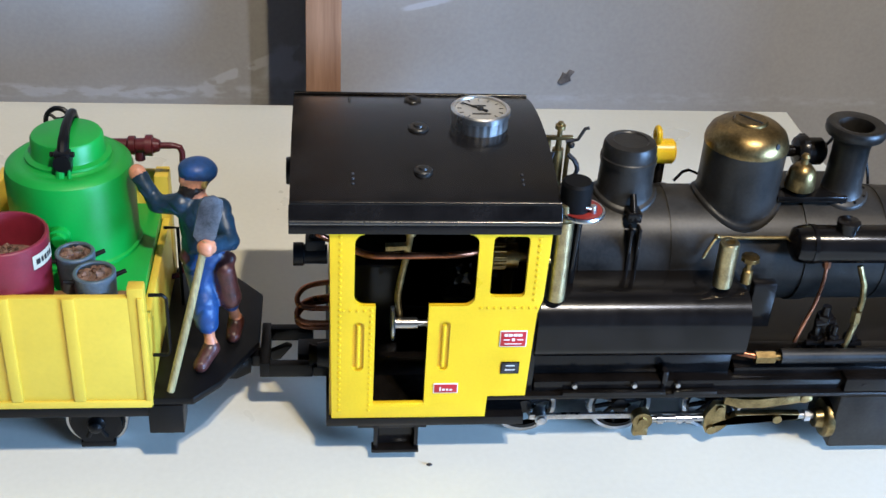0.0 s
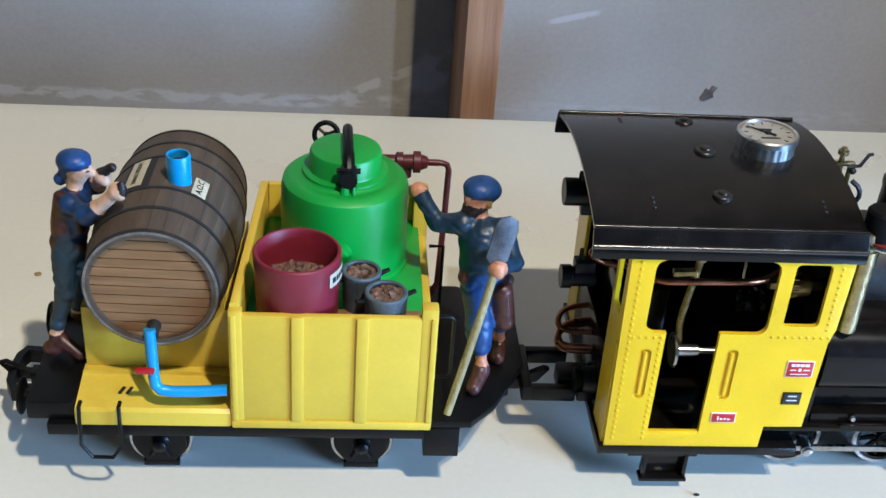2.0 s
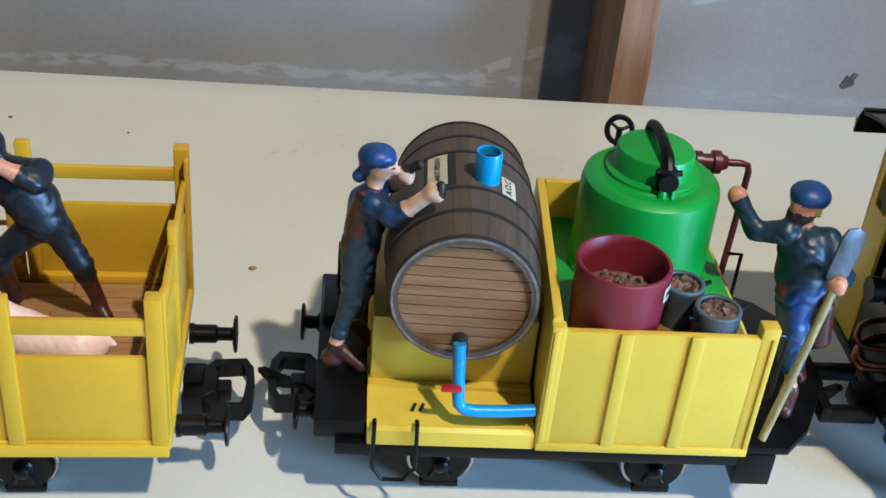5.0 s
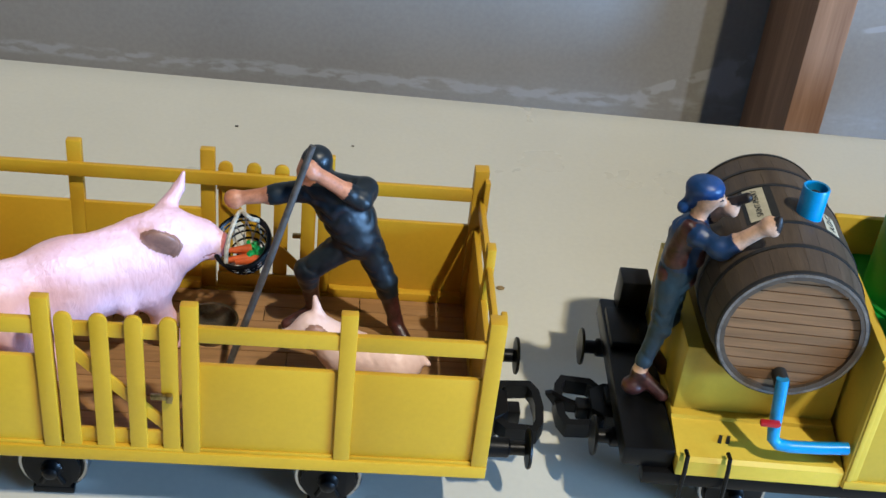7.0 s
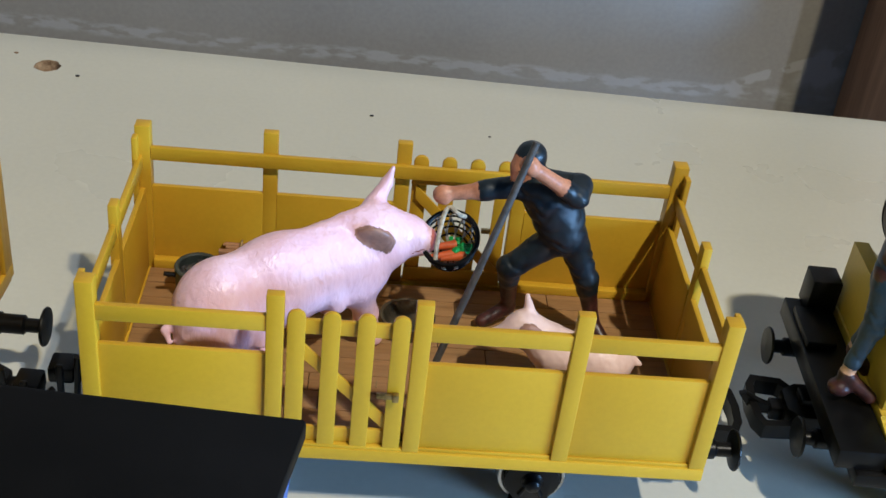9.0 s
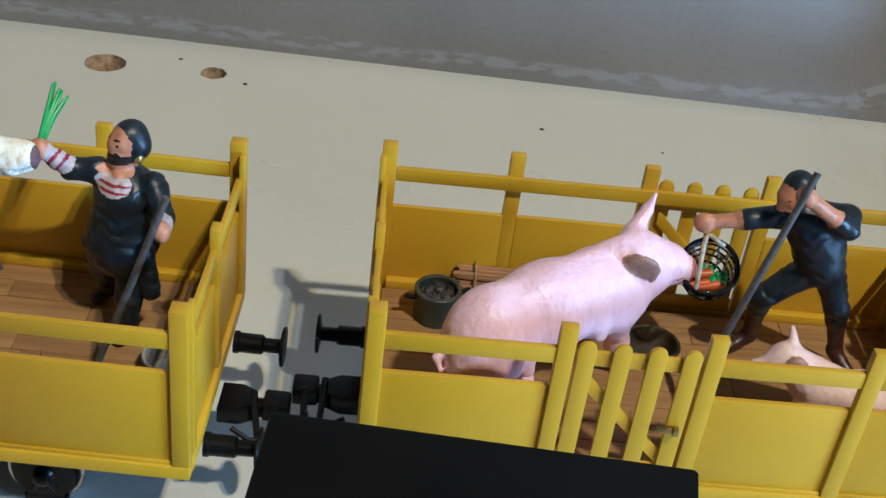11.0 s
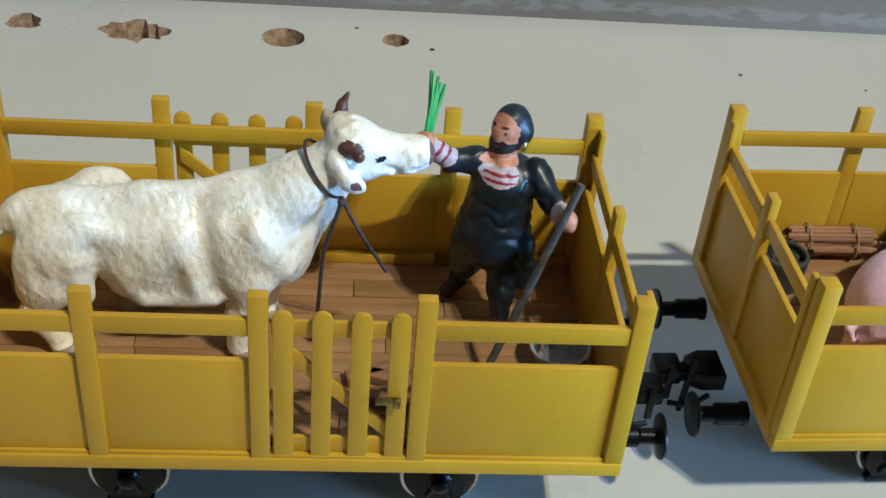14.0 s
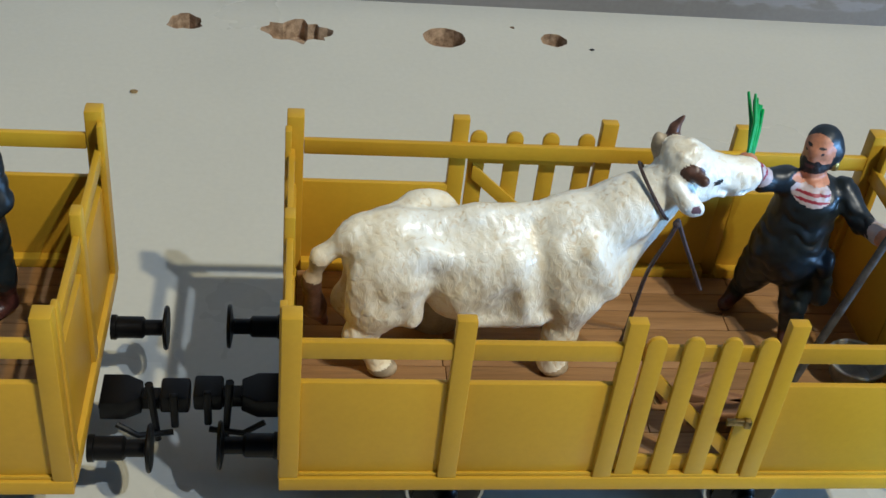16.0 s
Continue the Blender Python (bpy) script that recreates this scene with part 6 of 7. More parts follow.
    side = np.cross(face, [0, 0, 1])
    side = side / np.linalg.norm(side)
    for s in (-1, 1):
        mk.append((3, "ball", tuple(v("head") + face * 4.9 + side * s * 2.3 + np.array([0, 0, 1.3])), (1.1, 1.1, 0.7)))
        mk.append((3, "ball", tuple(v("head") + face * 4.9 + side * s * 2.4 + np.array([0, 0, 3.2])), (1.5, 1.5, 0.5)))
        if beard:
            mk.append((3, "ball", tuple(v("head") + face * 4.8 + side * s * 1.7 + np.array([0, 0, -2.7])), (1.9, 1.9, 0.7)))
    if beard:
        mk.append((6, "ball", tuple(v("head") + face * 6.8 + np.array([0, 0, -4.2])), (1.8, 1.8, 0.6)))
    me = skin_mesh("figurine", p, mats, h, 2.2, mk, 0.08, at[0], (top, legs), 0.4)
    return figure("figurine", at, me, label, "figurine", "painted figurines on the train")


BASE = [NAVY, BLUE, SKIN, HAIR, BLUE, LEATH, LEATH, STRIPW, STRIPR, GOLD]
man((-52, 492, 44.5), dict(
    head=(-60, 506, 133.5), face=(-1, -0.6, -0.05), neck=(-58, 505, 125), chest=(-56, 502, 113), pelvis=(-55, 497, 94),
    lsh=(-66, 503, 121), lel=(-77.5, 507, 118.5), lha=(-87, 513.5, 132), rsh=(-48, 500, 120), rel=(-42.5, 487, 110), rha=(-52.5, 472, 116),
    lhip=(-58, 494, 91), lkn=(-56, 486, 71), lan=(-53.5, 482, 54), ltoe=(-58, 472.5, 48.2), rhip=(-50, 498, 91), rkn=(-45, 492, 76), ran=(-43, 506, 53), rtoe=(-44, 497, 48)),
    BASE, "bearded figurine in navy jersey and blue beret gripping a shovel", sleeve=(0.8, 0.75), girth=1.12, hem=0.35, shoe=4.2, extra=[
        (1, "limb", (-56, 487, 76), 6.6, (-55.2, 484.4, 66), 5.6), (0, "ball", (-55.5, 500, 101), (11, 9.5, 6)), (6, "limb", (-64, 494, 97), 3.4, (-44, 494, 96), 3.4), (6, "limb", (-46, 490, 92), 5.0, (-44, 490, 76), 5.4),
        (4, "ball", (-55, 508, 136), (6.4, 6.4, 4.6)), (9, "ball", (-54.5, 501.5, 131.5), (1.2, 1.2, 1.6))])
man((-244, 498, 50), dict(
    head=(-239, 503, 143.5), face=(1, -0.25, -0.12), neck=(-241, 502.5, 136.5), chest=(-243, 501.5, 126), pelvis=(-246, 499, 106),
    lsh=(-240, 510, 131), lel=(-234, 513, 130), lha=(-229, 504, 139.5), rsh=(-242, 493, 131), rel=(-233, 487, 129), rha=(-218.5, 483, 144.5),
    lhip=(-244, 503, 102), lkn=(-243, 503, 84), lan=(-247, 505, 66), ltoe=(-239, 504, 54), rhip=(-248, 495.5, 102), rkn=(-248.5, 492.5, 85), ran=(-254, 489.5, 64), rtoe=(-243, 485, 54.5)),
    [SHIRT, JEAN, SKINP, HAIR, BLUE, LEATH, LEATH], "figurine in blue shirt and cap beside the barrel", girth=0.86, beard=False, hs=0.88, sleeve=(0.1, 0.25), extra=[
        (6, "limb", (-250.5, 497, 109), 3.4, (-241, 496.5, 108), 3.4), (6, "limb", (-246.5, 495, 134), 2.8, (-247, 497, 118), 5.4), (6, "limb", (-240, 496, 133), 1.9, (-239.6, 496, 118), 3.2),
        (0, "ball", (-234.5, 487, 130), (4.8, 4.4, 4.6)), (3, "ball", (-216, 481, 146.5), (1.7, 1.7, 4)), (3, "limb", (-229, 503, 142.5), 1.8, (-224, 501, 146), 2.2),
        (4, "ball", (-244.6, 504.2, 142), (3.4, 3.2, 3.8)), (4, "ball", (-248, 503.6, 138), (2.6, 2.2, 3.0)), (5, "ball", (-255.5, 488.5, 56), (5.2, 4.6, 4.0))])
DARK = [BLACKC, BLACKC, SKIN, HAIR, BLACKC, LEATH, LEATH, STRIPW, STRIPR, GOLD]
man((-382, 518, 46.5), dict(
    head=(-400, 516.5, 132), face=(-0.75, -0.5, -0.65), neck=(-394, 517, 128), chest=(-388, 516.5, 119), pelvis=(-379, 517, 101),
    lsh=(-400, 516, 123), lel=(-414, 516, 119.5), lha=(-432, 516, 115.5), rsh=(-377, 512, 128), rel=(-378, 505, 126.5), rha=(-400, 502, 141),
    lhip=(-384, 517, 97), lkn=(-400, 515, 83), lan=(-397, 524, 58), ltoe=(-408, 519, 50.2), rhip=(-374, 518, 96), rkn=(-366, 518, 79), ran=(-360, 520, 58), rtoe=(-354, 513, 50)),
    DARK, "stooping figurine in black clothes and brown boots", beard=False, boot_high=True, girth=1.0, cap="scarf", sleeve=(0.1, 0.25), extra=[
        (0, "limb", (-381, 518, 110), 9.4, (-379, 517, 102), 9.0), (0, "ball", (-379, 509, 126.5), (4.4, 4.2, 4.4)), (0, "limb", (-395, 516, 125.5), 6.2, (-379, 514, 125), 6.6), (0, "limb", (-392, 516, 122), 8.0, (-384, 517, 108), 8.6)])
man((-664, 499, 48), dict(
    head=(-662, 502, 130), face=(-0.7, -0.75, 0.0), neck=(-661, 501, 122), chest=(-661, 499.5, 109), pelvis=(-663, 498.5, 83),
    lsh=(-672, 500, 117.5), lel=(-682, 498, 118.5), lha=(-692, 494, 128.5), rsh=(-650, 497, 115), rel=(-644, 487, 108), rha=(-641.5, 471.5, 112),
    lhip=(-669, 501, 79), lkn=(-672, 505, 65), lan=(-673, 510, 56), ltoe=(-678, 506, 51.2), rhip=(-658, 494, 78), rkn=(-659, 487.5, 66), ran=(-658.5, 486, 56.5), rtoe=(-661, 480, 51.2)),
    DARK, "stout bearded figurine in black tunic and striped shirt", girth=1.2, cap="scarf", sleeve=(0.45, 0.7), boot_high=False, extra=[
        (0, "limb", (-662, 499, 107), 11.5, (-663.5, 498, 88), 14.2), (0, "limb", (-663.5, 498, 88), 14.0, (-664, 497.5, 85), 12.6), (0, "limb", (-676, 495, 87.5), 3.0, (-652, 489, 88.5), 3.0), (0, "limb", (-652, 489, 90), 3.4, (-650, 487, 72), 4.0), (0, "limb", (-670, 500, 80), 9, (-672, 503, 70), 7),
        (4, "ball", (-657.5, 503, 129), (5.6, 5.4, 6.0)), (9, "ball", (-655.6, 498.6, 125), (1.3, 1.3, 1.9))],
    h=0.55, marks=[(7, "ball", (-665, 488, 117.2), (8, 14, 4.4)), (8, "ball", (-665, 487, 117.0), (8, 15, 0.5)), (8, "ball", (-665, 487, 114.8), (7, 15, 0.5)), (2, "ball", (-664, 491, 121.2), (9.0, 11, 2.3)),
           (7, "limb", (-684, 497, 121), 4.6, (-689, 495, 126), 4.6), (8, "ball", (-685, 496.7, 121.8), (0.9, 6, 6), (0, 40, 0)), (8, "ball", (-687.6, 495.6, 124.4), (0.9, 6, 6), (0, 40, 0)), (7, "limb", (-642, 479, 110), 4.4, (-642, 475, 111.4), 4.4)])
man((-966, 497, 48), dict(
    head=(-972, 502, 130), face=(-1, -0.4, 0), neck=(-970, 502, 122), chest=(-969, 500, 111), pelvis=(-967, 499, 90),
    lsh=(-980, 503, 118), lel=(-990, 500, 108), lha=(-998, 496, 112), rsh=(-960, 497, 118), rel=(-955, 491, 104), rha=(-962, 484, 96),
    lhip=(-970, 501, 86), lkn=(-972, 500, 68), lan=(-973, 502, 56), ltoe=(-980, 498, 51.2), rhip=(-963, 497, 86), rkn=(-960, 495, 68), ran=(-959, 496, 56), rtoe=(-965, 490, 51.2)),
    DARK, "figurine in black clothes standing in the wagon", girth=1.1, cap="scarf", sleeve=(0.7, 0.7), boot_high=True)

# ---- model animals ----


def beast(at, prims, mats, label, h, blend, marks, rough, name):
    o = np.array(at, float)

    def shift(q):
        q = list(q)
        q[2] = tuple(np.array(q[2], float) - o)
        if q[1] == "limb":
            q[4] = tuple(np.array(q[4], float) - o)
        return tuple(q)
    me = skin_mesh(name, [shift(q) for q in prims], mats, h, blend, [shift(q) for q in marks], rough, 3)
    return figure(name, at, me, label, "animal figurine", "model animals on the train")


def shifted(q, dz):
    """The same shape, raised by dz."""
    q = list(q)
    for k in (2, 4) if q[1] == "limb" else (2,):
        q[k] = (q[k][0], q[k][1], q[k][2] + dz)
    return tuple(q)


cow = [
    (0, "ball", (-783, 480, 92.5), (33, 18.5, 20.5)), (0, "ball", (-780, 480, 85), (25, 17.5, 15.5)), (0, "ball", (-818, 480, 93), (19, 16.5, 17.5)), (0, "ball", (-754, 480, 97), (19, 16, 20)), (0, "ball", (-744, 480, 90), (12, 11.5, 15)),
    (0, "limb", (-830, 480, 106), 4.2, (-790, 480, 109.5), 4.6), (0, "limb", (-790, 480, 109.5), 4.6, (-757, 481, 114), 5.0),
    (0, "limb", (-755, 481, 105), 14, (-737, 482, 115), 11), (0, "limb", (-737, 482, 115), 11, (-725, 483, 124.5), 9),
    (0, "limb", (-722, 483, 115), 4.0, (-737, 481, 90), 6.0), (0, "ball", (-741, 481, 83), (7, 6, 8)),
    (0, "ball", (-717.5, 484, 131.5), (8.6, 8.6, 8.4)), (0, "limb", (-715, 484, 131.5), 7.6, (-700, 485, 130.2), 5.9), (0, "ball", (-693.6, 485, 129.3), (4.6, 5.6, 5.8)),
    (0, "limb", (-718, 484, 124.5), 5.6, (-702, 485, 125.2), 4.2), (0, "ball", (-714, 478.6, 127), (5.4, 3.0, 5.0)), (0, "ball", (-698, 480.4, 128), (3.4, 2.2, 3.6)),
    (0, "ball", (-719.5, 484, 137), (6.4, 8.2, 4.6)), (0, "ball", (-715, 479, 137.6), (3.2, 3.2, 2.4)), (0, "ball", (-722.5, 487, 139), (3.2, 3.2, 2.6)), (0, "ball", (-718, 484, 139.6), (2.6, 3.4, 2.2)),
    (0, "ball", (-709.6, 477.9, 133.4), (3.6, 2.0, 1.8)), (0, "limb", (-716, 478, 139.5), 1.5, (-711, 480, 136.6), 1.1), (0, "limb", (-718, 481, 141.6), 1.4, (-711.5, 483, 138), 1.1), (0, "limb", (-719, 485, 142), 1.4, (-712, 486.5, 138.2), 1.0),
    (0, "limb", (-722, 479, 139.8), 1.5, (-717.5, 476.6, 138), 1.2), (0, "limb", (-706, 478.6, 130), 1.1, (-699, 479.6, 127.4), 1.0), (0, "limb", (-711, 477.6, 126.6), 1.2, (-704, 479, 124.4), 1.0), (-1, "limb", (-697.4, 479.2, 126.4), 0.9, (-690, 481, 126.8), 0.9),
    (0, "ball", (-693.2, 480.2, 131), (1.7, 1.2, 1.5)),
    (0, "ball", (-806, 491.5, 108.5), (9, 5, 5)), (0, "limb", (-812, 491, 107), 3.4, (-828, 486, 101), 3.2), (0, "ball", (-807, 468.5, 103), (9, 4, 5), (0, 20, 0)), (0, "limb", (-812, 468, 101), 3.0, (-828, 472, 98), 3.2),
    (0, "ball", (-754, 465.6, 94), (11, 4.8, 16), (0, 24, 0)), (0, "limb", (-750, 465.5, 108), 3.4, (-741, 468, 90), 4.0), (0, "limb", (-762, 468.4, 106), 3.4, (-765, 467.4, 86), 4.2),
    (0, "limb", (-798, 468.6, 98), 4.2, (-794, 467.6, 82), 4.6), (0, "limb", (-776, 467.0, 101), 4.2, (-771, 466.2, 84), 4.8),
    (0, "limb", (-790, 466, 76), 3.4, (-766, 466, 77), 3.6), (0, "ball", (-797, 474, 77), (7, 6, 5)),
    (-1, "ball", (-800, 456.5, 97), (9, 6.5, 8), (0, -30, 0)), (-1, "limb", (-768.5, 459.5, 106), 3.0, (-765, 459.5, 83), 3.4), (-1, "limb", (-744, 462.5, 112), 3.2, (-735, 467, 98), 3.0),
    (-1, "ball", (-797, 469, 114), (12, 4.5, 5)), (-1, "ball", (-781, 459, 83), (5, 3.6, 9), (0, 20, 0)),
    (0, "ball", (-822, 467.2, 88), (12.5, 6.5, 16.5), (0, 14, 0)), (0, "ball", (-823, 491.5, 86), (12.5, 7.5, 16.5)), (0, "limb", (-813, 464.4, 92), 3.2, (-811, 465, 76), 3.8), (0, "limb", (-830, 468, 92), 3.0, (-832, 468, 76), 3.4),
    (-1, "limb", (-807.5, 459.5, 88), 2.8, (-806, 460.5, 70), 3.2), (-1, "limb", (-826.5, 458.6, 94), 2.0, (-823, 459, 76), 2.2), (0, "limb", (-823, 468, 78), 7.6, (-829.5, 468, 65), 4.8), (0, "limb", (-829.5, 468, 65), 4.6, (-822, 467, 53), 3.9), (3, "ball", (-820, 466.5, 50.6), (5.2, 4.3, 2.6)), (0, "ball", (-830.5, 468, 65.5), (3.6, 3.4, 3.6)),
    (0, "limb", (-827, 491, 77), 7.6, (-834, 490, 64), 4.8), (0, "limb", (-834, 490, 64), 4.4, (-829, 489, 53), 3.8), (3, "ball", (-827, 488, 50.6), (5.0, 4.2, 2.6)),
    (0, "limb", (-752, 468, 84), 8.0, (-756, 468.5, 66), 4.8), (0, "ball", (-755.5, 467.6, 67), (5.2, 4.6, 4.4)), (0, "limb", (-756, 469, 66), 4.0, (-756.5, 469, 53), 3.6), (0, "limb", (-757, 468.6, 56), 4.4, (-757, 468.6, 54), 4.4), (3, "ball", (-755, 468.5, 50.6), (5.0, 4.4, 2.6)),
    (0, "limb", (-748, 491, 84), 8, (-748, 491, 66), 4.6), (0, "limb", (-748, 491, 66), 4.0, (-749, 491, 53), 3.6), (3, "ball", (-747, 490.5, 50.6), (5.0, 4.4, 2.6)),
    (0, "limb", (-818, 479, 106), 4.6, (-834, 477.5, 103.5), 3.8), (0, "limb", (-834, 477.5, 103.5), 3.8, (-844.5, 477, 94), 3.1), (3, "limb", (-844.5, 477, 94), 2.9, (-847.5, 477.5, 82), 2.5), (1, "limb", (-847.5, 477.5, 82), 2.9, (-846, 480, 68), 4.4), (1, "limb", (-846, 480, 68), 4.0, (-842, 481, 60), 1.6),
    (1, "limb", (-723, 493, 136), 2.5, (-722, 493.5, 142.5), 1.9), (1, "limb", (-722, 493.5, 142.5), 1.8, (-719.8, 493, 147.6), 0.7), (1, "limb", (-719.5, 475.0, 136), 1.8, (-715.5, 470.8, 135.4), 2.0),
    (0, "limb", (-723.5, 475, 130.5), 2.6, (-719.5, 471.5, 126.5), 3.0), (0, "ball", (-717.4, 470.6, 124.6), (5.2, 1.7, 3.6), (0, 32, 0)), (3, "ball", (-727, 492.6, 135.5), (2.3, 2.2, 5.6), (0, -8, 0)),
]
beast((-790, 480, 48), cow, [COWM, COWD, MUZZ, COWT, INK], "cream white model cow reaching up for green stalks", 0.66, 5.2, [(2, "ball", (-688.6, 485, 130), (3.4, 7, 7)), (4, "ball", (-708.4, 476.8, 131.2), (2.1, 2.4, 1.4)), (2, "ball", (-716.5, 468.8, 124.2), (2.6, 1.2, 1.6), (0, 32, 0))], 0.22, "model_cow")
pig = [
    (0, "ball", (-514, 467, 82), (20, 16.5, 22), (0, 0, 32)), (0, "ball", (-494, 481, 87.5), (26, 16.5, 20.5), (0, -8, 32)), (0, "ball", (-475, 494, 88), (19, 15, 19.5), (0, -20, 32)), (0, "ball", (-463, 499, 86), (13, 12.5, 14)),
    (0, "limb", (-471, 499, 91), 13.5, (-456, 505, 100), 10.4), (0, "limb", (-456, 505, 100), 10, (-444, 508, 98.5), 6.8), (0, "limb", (-445, 508, 98), 6.2, (-437, 507, 96.5), 4.4), (2, "ball", (-434.6, 507, 96.6), (1.5, 4.2, 4.0)),
    (0, "limb", (-446, 506, 94), 5, (-439, 506, 92.5), 3.0), (0, "ball", (-452, 502, 93), (8, 8, 7.5)),
    (1, "ball", (-457.4, 492.6, 104), (7.2, 2.1, 6.3), (22, 24, 10)), (0, "limb", (-464, 497, 106), 3.4, (-461, 496, 107), 2.6), (0, "limb", (-460, 512, 107), 4.2, (-455, 518, 115), 2.4), (0, "limb", (-455, 518, 115), 2.4, (-453, 519, 122), 0.9),
    (0, "limb", (-464, 495, 78), 8, (-459, 499, 63), 4.8), (0, "limb", (-459, 499, 63), 4.6, (-455, 501, 52), 4.2), (0, "limb", (-479, 509, 76), 8, (-477, 515, 52), 4.2),
    (0, "ball", (-516, 457.5, 76), (13, 6.5, 16)), (0, "limb", (-520, 460, 72), 9.5, (-529, 458, 60), 5.6), (0, "limb", (-529, 458, 60), 5.2, (-527, 460, 52), 4.2), (0, "limb", (-508, 474, 70), 9.5, (-500, 473, 60), 5.6), (0, "limb", (-500, 473, 60), 5.2, (-499, 473, 52), 4.2),
    (0, "limb", (-531, 459, 80), 2.0, (-534, 456, 77), 1.5), (0, "limb", (-534, 456, 77), 1.5, (-532, 454, 73), 1.0),
    (2, "ball", (-511, 459, 61), (5, 4, 4)),
    (0, "limb", (-516, 468, 100), 2.2, (-476, 495, 105.5), 2.4), (0, "limb", (-470, 499, 106), 4.0, (-461, 505, 108), 3.4),
    (0, "limb", (-474, 481, 92), 2.4, (-470, 483, 76), 3), (0, "limb", (-500, 463, 84), 2.2, (-498, 463, 70), 2.6),
]
beast((-490, 493, 48), [shifted(q, 2.2 if q[2][2] > 70 else -1.5) for q in pig], [PIGM, PIGD, PIGS, INK], "large pink model pig sniffing at a basket", 0.7, 5.0, [(3, "ball", (-448.5, 500.5, 104.5), (1.2, 2.4, 0.9)), (2, "ball", (-441, 502.5, 95.5), (4.5, 2.4, 0.5), (0, -18, 0))], 0.15, "model_pig")
piglet = [
    (0, "ball", (-361, 479, 63), (14, 10, 10.5)), (0, "ball", (-378, 480, 65), (13, 9.5, 10)), (0, "limb", (-384, 481, 69), 8.4, (-394, 482, 74), 7.6), (0, "limb", (-394, 482, 73), 6.6, (-404, 481, 69), 4.2), (2, "ball", (-407, 481, 68.5), (1.4, 3.2, 3)),
    (0, "limb", (-392, 485, 79), 2.8, (-394, 487, 87), 1.0), (1, "ball", (-392, 474.6, 77), (4, 1.8, 4.2)),
    (0, "limb", (-382, 474, 60), 4.4, (-383, 474, 51), 2.9), (0, "limb", (-380, 486, 60), 4.4, (-381, 486, 51), 2.9), (0, "limb", (-358, 473, 60), 5, (-357, 473, 51), 3), (0, "limb", (-356, 485, 60), 5, (-355, 485, 51), 3), (0, "limb", (-348, 479, 66), 1.6, (-345, 478, 64), 1.2),
]
beast((-376, 480, 48), [shifted(q, 2.6 if q[2][2] > 60.5 else -1.5) for q in piglet], [PIGL, PIGD, PIGS, INK], "small pink model piglet on the wagon floor", 0.7, 3.5, [(3, "ball", (-399, 476.6, 76), (1.1, 1.2, 1.0))], 0.15, "model_piglet")

# ---- tools and loose things ----


def pole(name, a, b, r, mat, label, category):
    t = thing(name, b[0], b[1], b[2], 0, label, category)
    bm = bmesh.new()
    d = np.array(a, float) - np.array(b, float)
    tube(bm, [(0, 0, 0), tuple(d * 0.5 + np.array([0.3, 0.2, 0])), tuple(d)], [r, r * 1.05, r * 0.95], 12)
    part("rod", bm, mat, t)
    return t


pole("grey_staff", (-398.5, 501, 152), (-431, 478, 46.5), 1.5, POLE, "thin grey staff resting on the wagon floor", "staff")
pole("grey_staff", (-638.5, 470.5, 128), (-667, 457, 48), 1.5, POLE, "thin grey staff resting on the wagon floor", "staff")
sh = pole("shovel", (-52.2, 472, 119.5), (-71, 457.5, 44.6), 1.9, STAFF, "small shovel with pale wooden handle and steel blade", "shovel")
bm = bmesh.new()
prism(bm, [(-2.2, 0), (2.2, 0), (5.2, 3), (5.6, 18), (4.4, 22), (0, 23.6), (-4.4, 22), (-5.6, 18), (-5.2, 3)], -0.6, 0.6, "Y", 0.25)
ax = (Vector((-48, 476, 136)) - Vector((-71, 457.5, 44.6))).normalized()
q = ax.to_track_quat("Z", "Y").to_matrix().to_4x4()
bmesh.ops.transform(bm, matrix=Matrix.Translation(Vector((-53.6, 472.6, 118)) - Vector((-71, 457.5, 44.6))) @ q @ pose(0, 0, 0, 0, 0, 62), verts=bm.verts)
part("blade", bm, BLADE, sh, "grey steel blade")


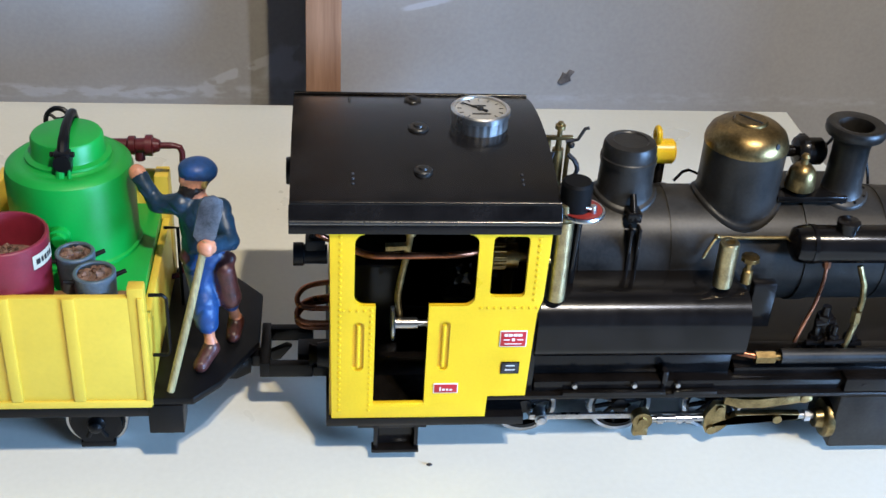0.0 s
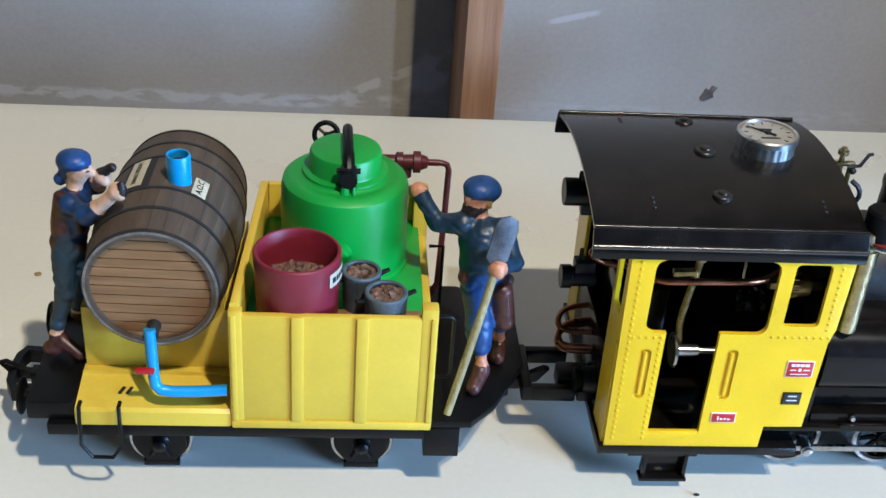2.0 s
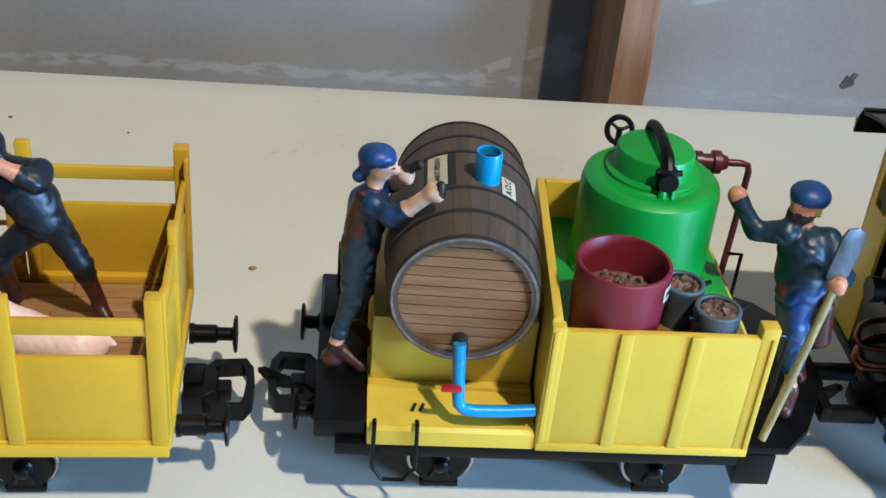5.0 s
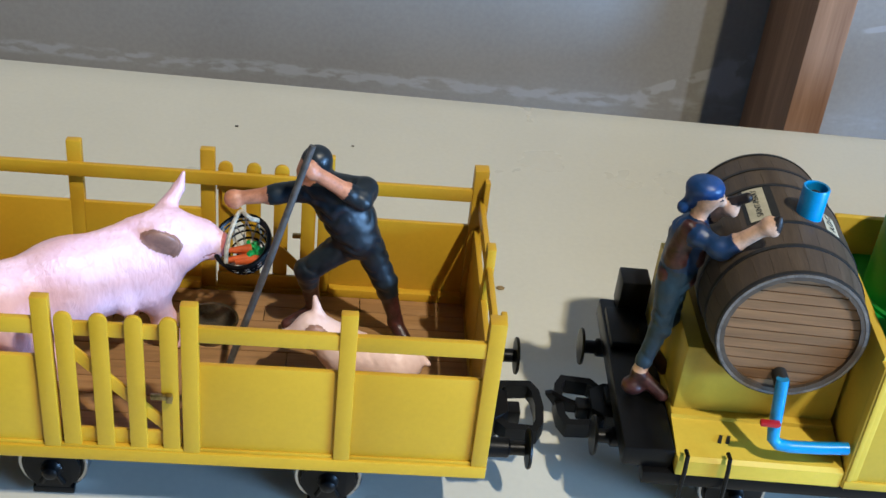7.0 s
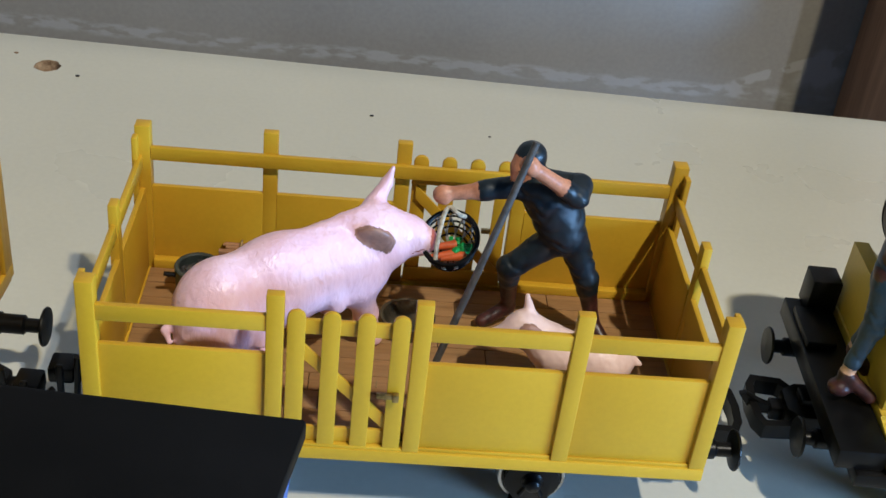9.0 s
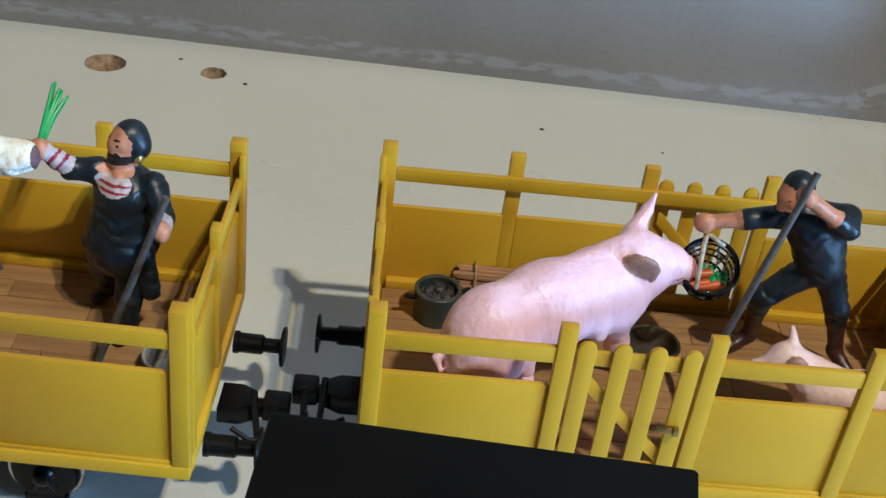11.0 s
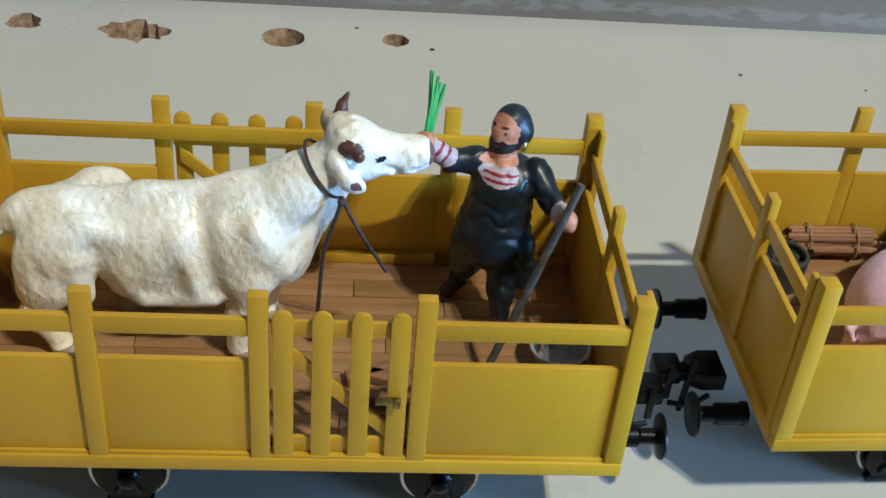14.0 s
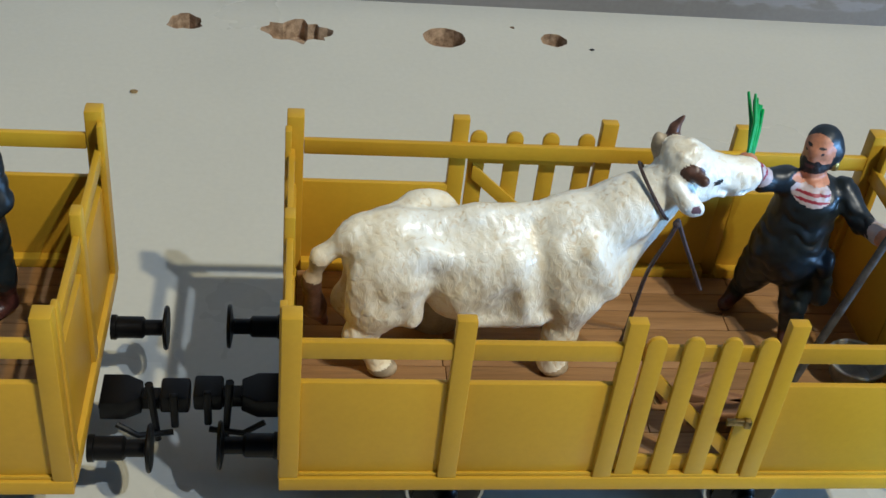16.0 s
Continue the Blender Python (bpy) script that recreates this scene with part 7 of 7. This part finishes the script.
def basket(x, y, z):
    t = thing("wicker_basket", x, y, z, 0, "dark wire basket with carrots and greens held by its handle", "basket")
    rot = pose(0, 0, 0, 32, 0, -12)
    def P(r, a, h):
        return tuple(rot @ Vector((r * math.cos(a), 1.08 * r * math.sin(a), h)))
    bm = bmesh.new()
    for r, h, w in ((11.5, 14, 1.1), (11.2, 10.5, 0.5), (10.6, 7, 0.5), (9.6, 4, 0.5), (7.6, 1.4, 0.5), (4.4, 0.2, 0.5)):
        tube(bm, [P(r, k * math.pi / 14, h) for k in range(28)], w, 6, closed=True)
    part("rim", bm, PLAST, t, "dark wire rim and hoops")
    bm = bmesh.new()
    for k in range(26):
        a = k * math.pi / 13
        tube(bm, [P(r, a + 0.14 * i * (1 if k % 2 else -1), h) for i, (r, h) in enumerate(((11.5, 14), (11, 9), (9.6, 4), (7, 1), (2, 0)))], 0.42, 5)
    part("weave", bm, NET, t, "pale woven net")
    bm = bmesh.new()
    tube(bm, [P(11, 1.2, 14), tuple(Vector(P(6, 1.0, 20)) + Vector((-1, 2, 2))), (-4, 2, 23), tuple(Vector(P(6, 4.0, 20))), P(11, 4.4, 14)], 1.0, 8, smooth_steps=2)
    part("handle", bm, NET, t)
    for k, (a, r) in enumerate(((3.4, 3), (4.2, 5), (5.2, 4.2))):
        bm = bmesh.new()
        c = Vector(P(r, a, 3.4 + k * 0.5))
        rod(bm, c + Vector((-5, -1.5, 1.5 - k)), c + Vector((5, 1, 2 - k * 0.6)), 1.0, 2.3, 12)
        part("carrot", bm, CARROT, t, "orange carrot")
    bm = bmesh.new()
    lumps(bm, 2, 0, 3.5, 6, 26, 1.5, 9)
    part("greens", bm, LEAF, t, "mixed green leaves", smooth=0)
    return t


basket(-425.5, 515, 88)
t = thing("green_stalks", -692, 493, 133, 0, "small bunch of bright green stalks held up", "plant stalks")
rnd = random.Random(8)
for k in range(7):
    bm = bmesh.new()
    e = 0.84 * Vector((2.4 + k * 1.1 + rnd.uniform(-1, 1), 20 + rnd.uniform(-4, 4), 18 - k * 1.0 + rnd.uniform(-2, 2)))
    tube(bm, [(rnd.uniform(-1, 1), 0, -4), tuple(e * 0.5 + Vector((0.6, 0, 0.5))), tuple(e)], [0.75, 0.85, 0.55], 7)
    part("stalk", bm, LEAF, t)

t = thing("lead_rope", -729, 474, 48, 0, "dark cord halter hanging from the cow's neck", "rope")
bm = bmesh.new()
o = Vector((-729, 474, 48))
ring = [Vector((-728 + 6.4 * math.sin(a + 1.57), 483 + 11.0 * math.cos(a + 1.57), 122.5 + 9.4 * math.sin(a + 1.57) * -1)) - o for a in np.linspace(0, 6.28, 29)[:-1]]
tube(bm, ring, 0.62, 6, closed=True)
part("collar", bm, ROPE, t)
bm = bmesh.new()
tube(bm, [Vector(p) - o for p in ((-721, 471, 119), (-718, 470, 112), (-712, 471, 100), (-706, 474, 88), (-704, 475, 84))], 0.8, 6, smooth_steps=2)
tube(bm, [Vector(p) - o for p in ((-721, 471, 119), (-722, 470, 113), (-727, 472, 96), (-728, 473, 78), (-729, 474, 60), (-731, 476, 48.8))], 0.8, 6, smooth_steps=2)
bmesh.ops.create_icosphere(bm, subdivisions=2, radius=1.6, matrix=Matrix.Translation(Vector((-721, 471, 117)) - o))
part("rope_end", bm, ROPE, t)

tub("coal_bucket", -534.5, 525, 46.5, 10.4, 15.5, GREYD, COALM, "grey bucket filled with dark lumps", "bucket", 15, 50, 2.6)
tub("slop_bucket", -799, 498, 48, 11, 18, GALV, COALM, "grey tin bucket standing under the cow", "bucket", 16, 20, 1.6)
for x, y, r, m, lab in ((-441, 511, 11.5, TIN, "shallow dark metal feeding bowl"), (-637, 467, 11, GALV, "shallow grey tin bowl on the planks")):
    bm = bmesh.new()
    lathe(bm, [(0.01, 0), (r * 0.72, 0), (r, 8.6), (r + 0.8, 9), (r + 0.6, 9.6), (r - 0.6, 9.4), (r * 0.68, 1.6), (0.01, 1.4)], (0, 0, 0), "Z", 44)
    ob = part("feeding_bowl", bm, m)
    ob.location = (x * M, y * M, 0.0465 if x > -600 else 0.048)
    tagged(ob, lab, "bowl")


def bundle(x, y, z, yaw, length, r, sticks, mat, label, seed):
    t = thing("stick_bundle", x, y, z, yaw, label, "sticks")
    rnd = random.Random(seed)
    for k in range(sticks):
        a, q = rnd.uniform(0, 6.28), r * math.sqrt(rnd.random()) * 0.85
        bm = bmesh.new()
        zz = r + q * math.sin(a)
        w = rnd.uniform(0.8, 1.5)
        rod(bm, (-length / 2 + rnd.uniform(-2, 2), q * math.cos(a), max(zz, w)), (length / 2 + rnd.uniform(-2, 2), q * math.cos(a) + rnd.uniform(-1, 1), max(zz, w)), w, w * 0.9, 7)
        part("stick", bm, mat, t)
    for u in (-0.28, 0.28):
        bm = bmesh.new()
        tube(bm, [(u * length, (r + 0.6) * math.cos(a), r + (r + 0.6) * math.sin(a)) for a in np.linspace(0, 6.28, 21)[:-1]], 0.5, 6, closed=True)
        part("binding", bm, STRAW, t)
    return t


bundle(-508, 545.5, 46.5, 2, 38, 7.5, 30, LOGW, "bound bundle of brown sticks by the wagon side", 2)
bundle(-474, 544, 46.5, 0, 20, 5, 16, STRAW, "small bound bundle of straw by the gate", 3)
for k, (x, y, yaw) in enumerate(((-700, 446, 10), (-694, 452, -14), (-703, 459, 22), (-690, 441, 4))):
    bm = bmesh.new()
    prism(bm, [(-16, -2.6), (15, -3.2), (16, 2.4), (-15, 3)], 0, 4.4, "Z", 0.6)
    ob = part("split_log", bm, LOGW)
    ob.matrix_world = pose(x * M, y * M, (48 + (4.4 if k == 3 else 0)) * M, 0, 0, yaw)
    tagged(ob, "short split brown log lying on the planks", "log", "split logs behind the gate")
# straw flecks on the wagon floors
rnd = random.Random(12)
for cx, cy, z, n in ((-668, 440, 48, 7), (-716, 452, 48, 4), (-452, 470, 46.5, 6), (-396, 468, 46.5, 3)):
    for _ in range(n):
        bm = bmesh.new()
        half = rnd.uniform(1.4, 3.4)
        prism(bm, [(-half, -0.35), (half, -0.25), (half, 0.3), (-half, 0.35)], 0, 0.4, "Z", 0.1)
        ob = part("straw_fleck", bm, STRAW)
        ob.matrix_world = pose((cx + rnd.uniform(-18, 18)) * M, (cy + rnd.uniform(-6, 6)) * M, (z + 0.02) * M, 0, 0, rnd.uniform(0, 180))
        tagged(ob, "tiny dry straw fleck on the plank floor", "straw", "straw flecks on the wagon floors")
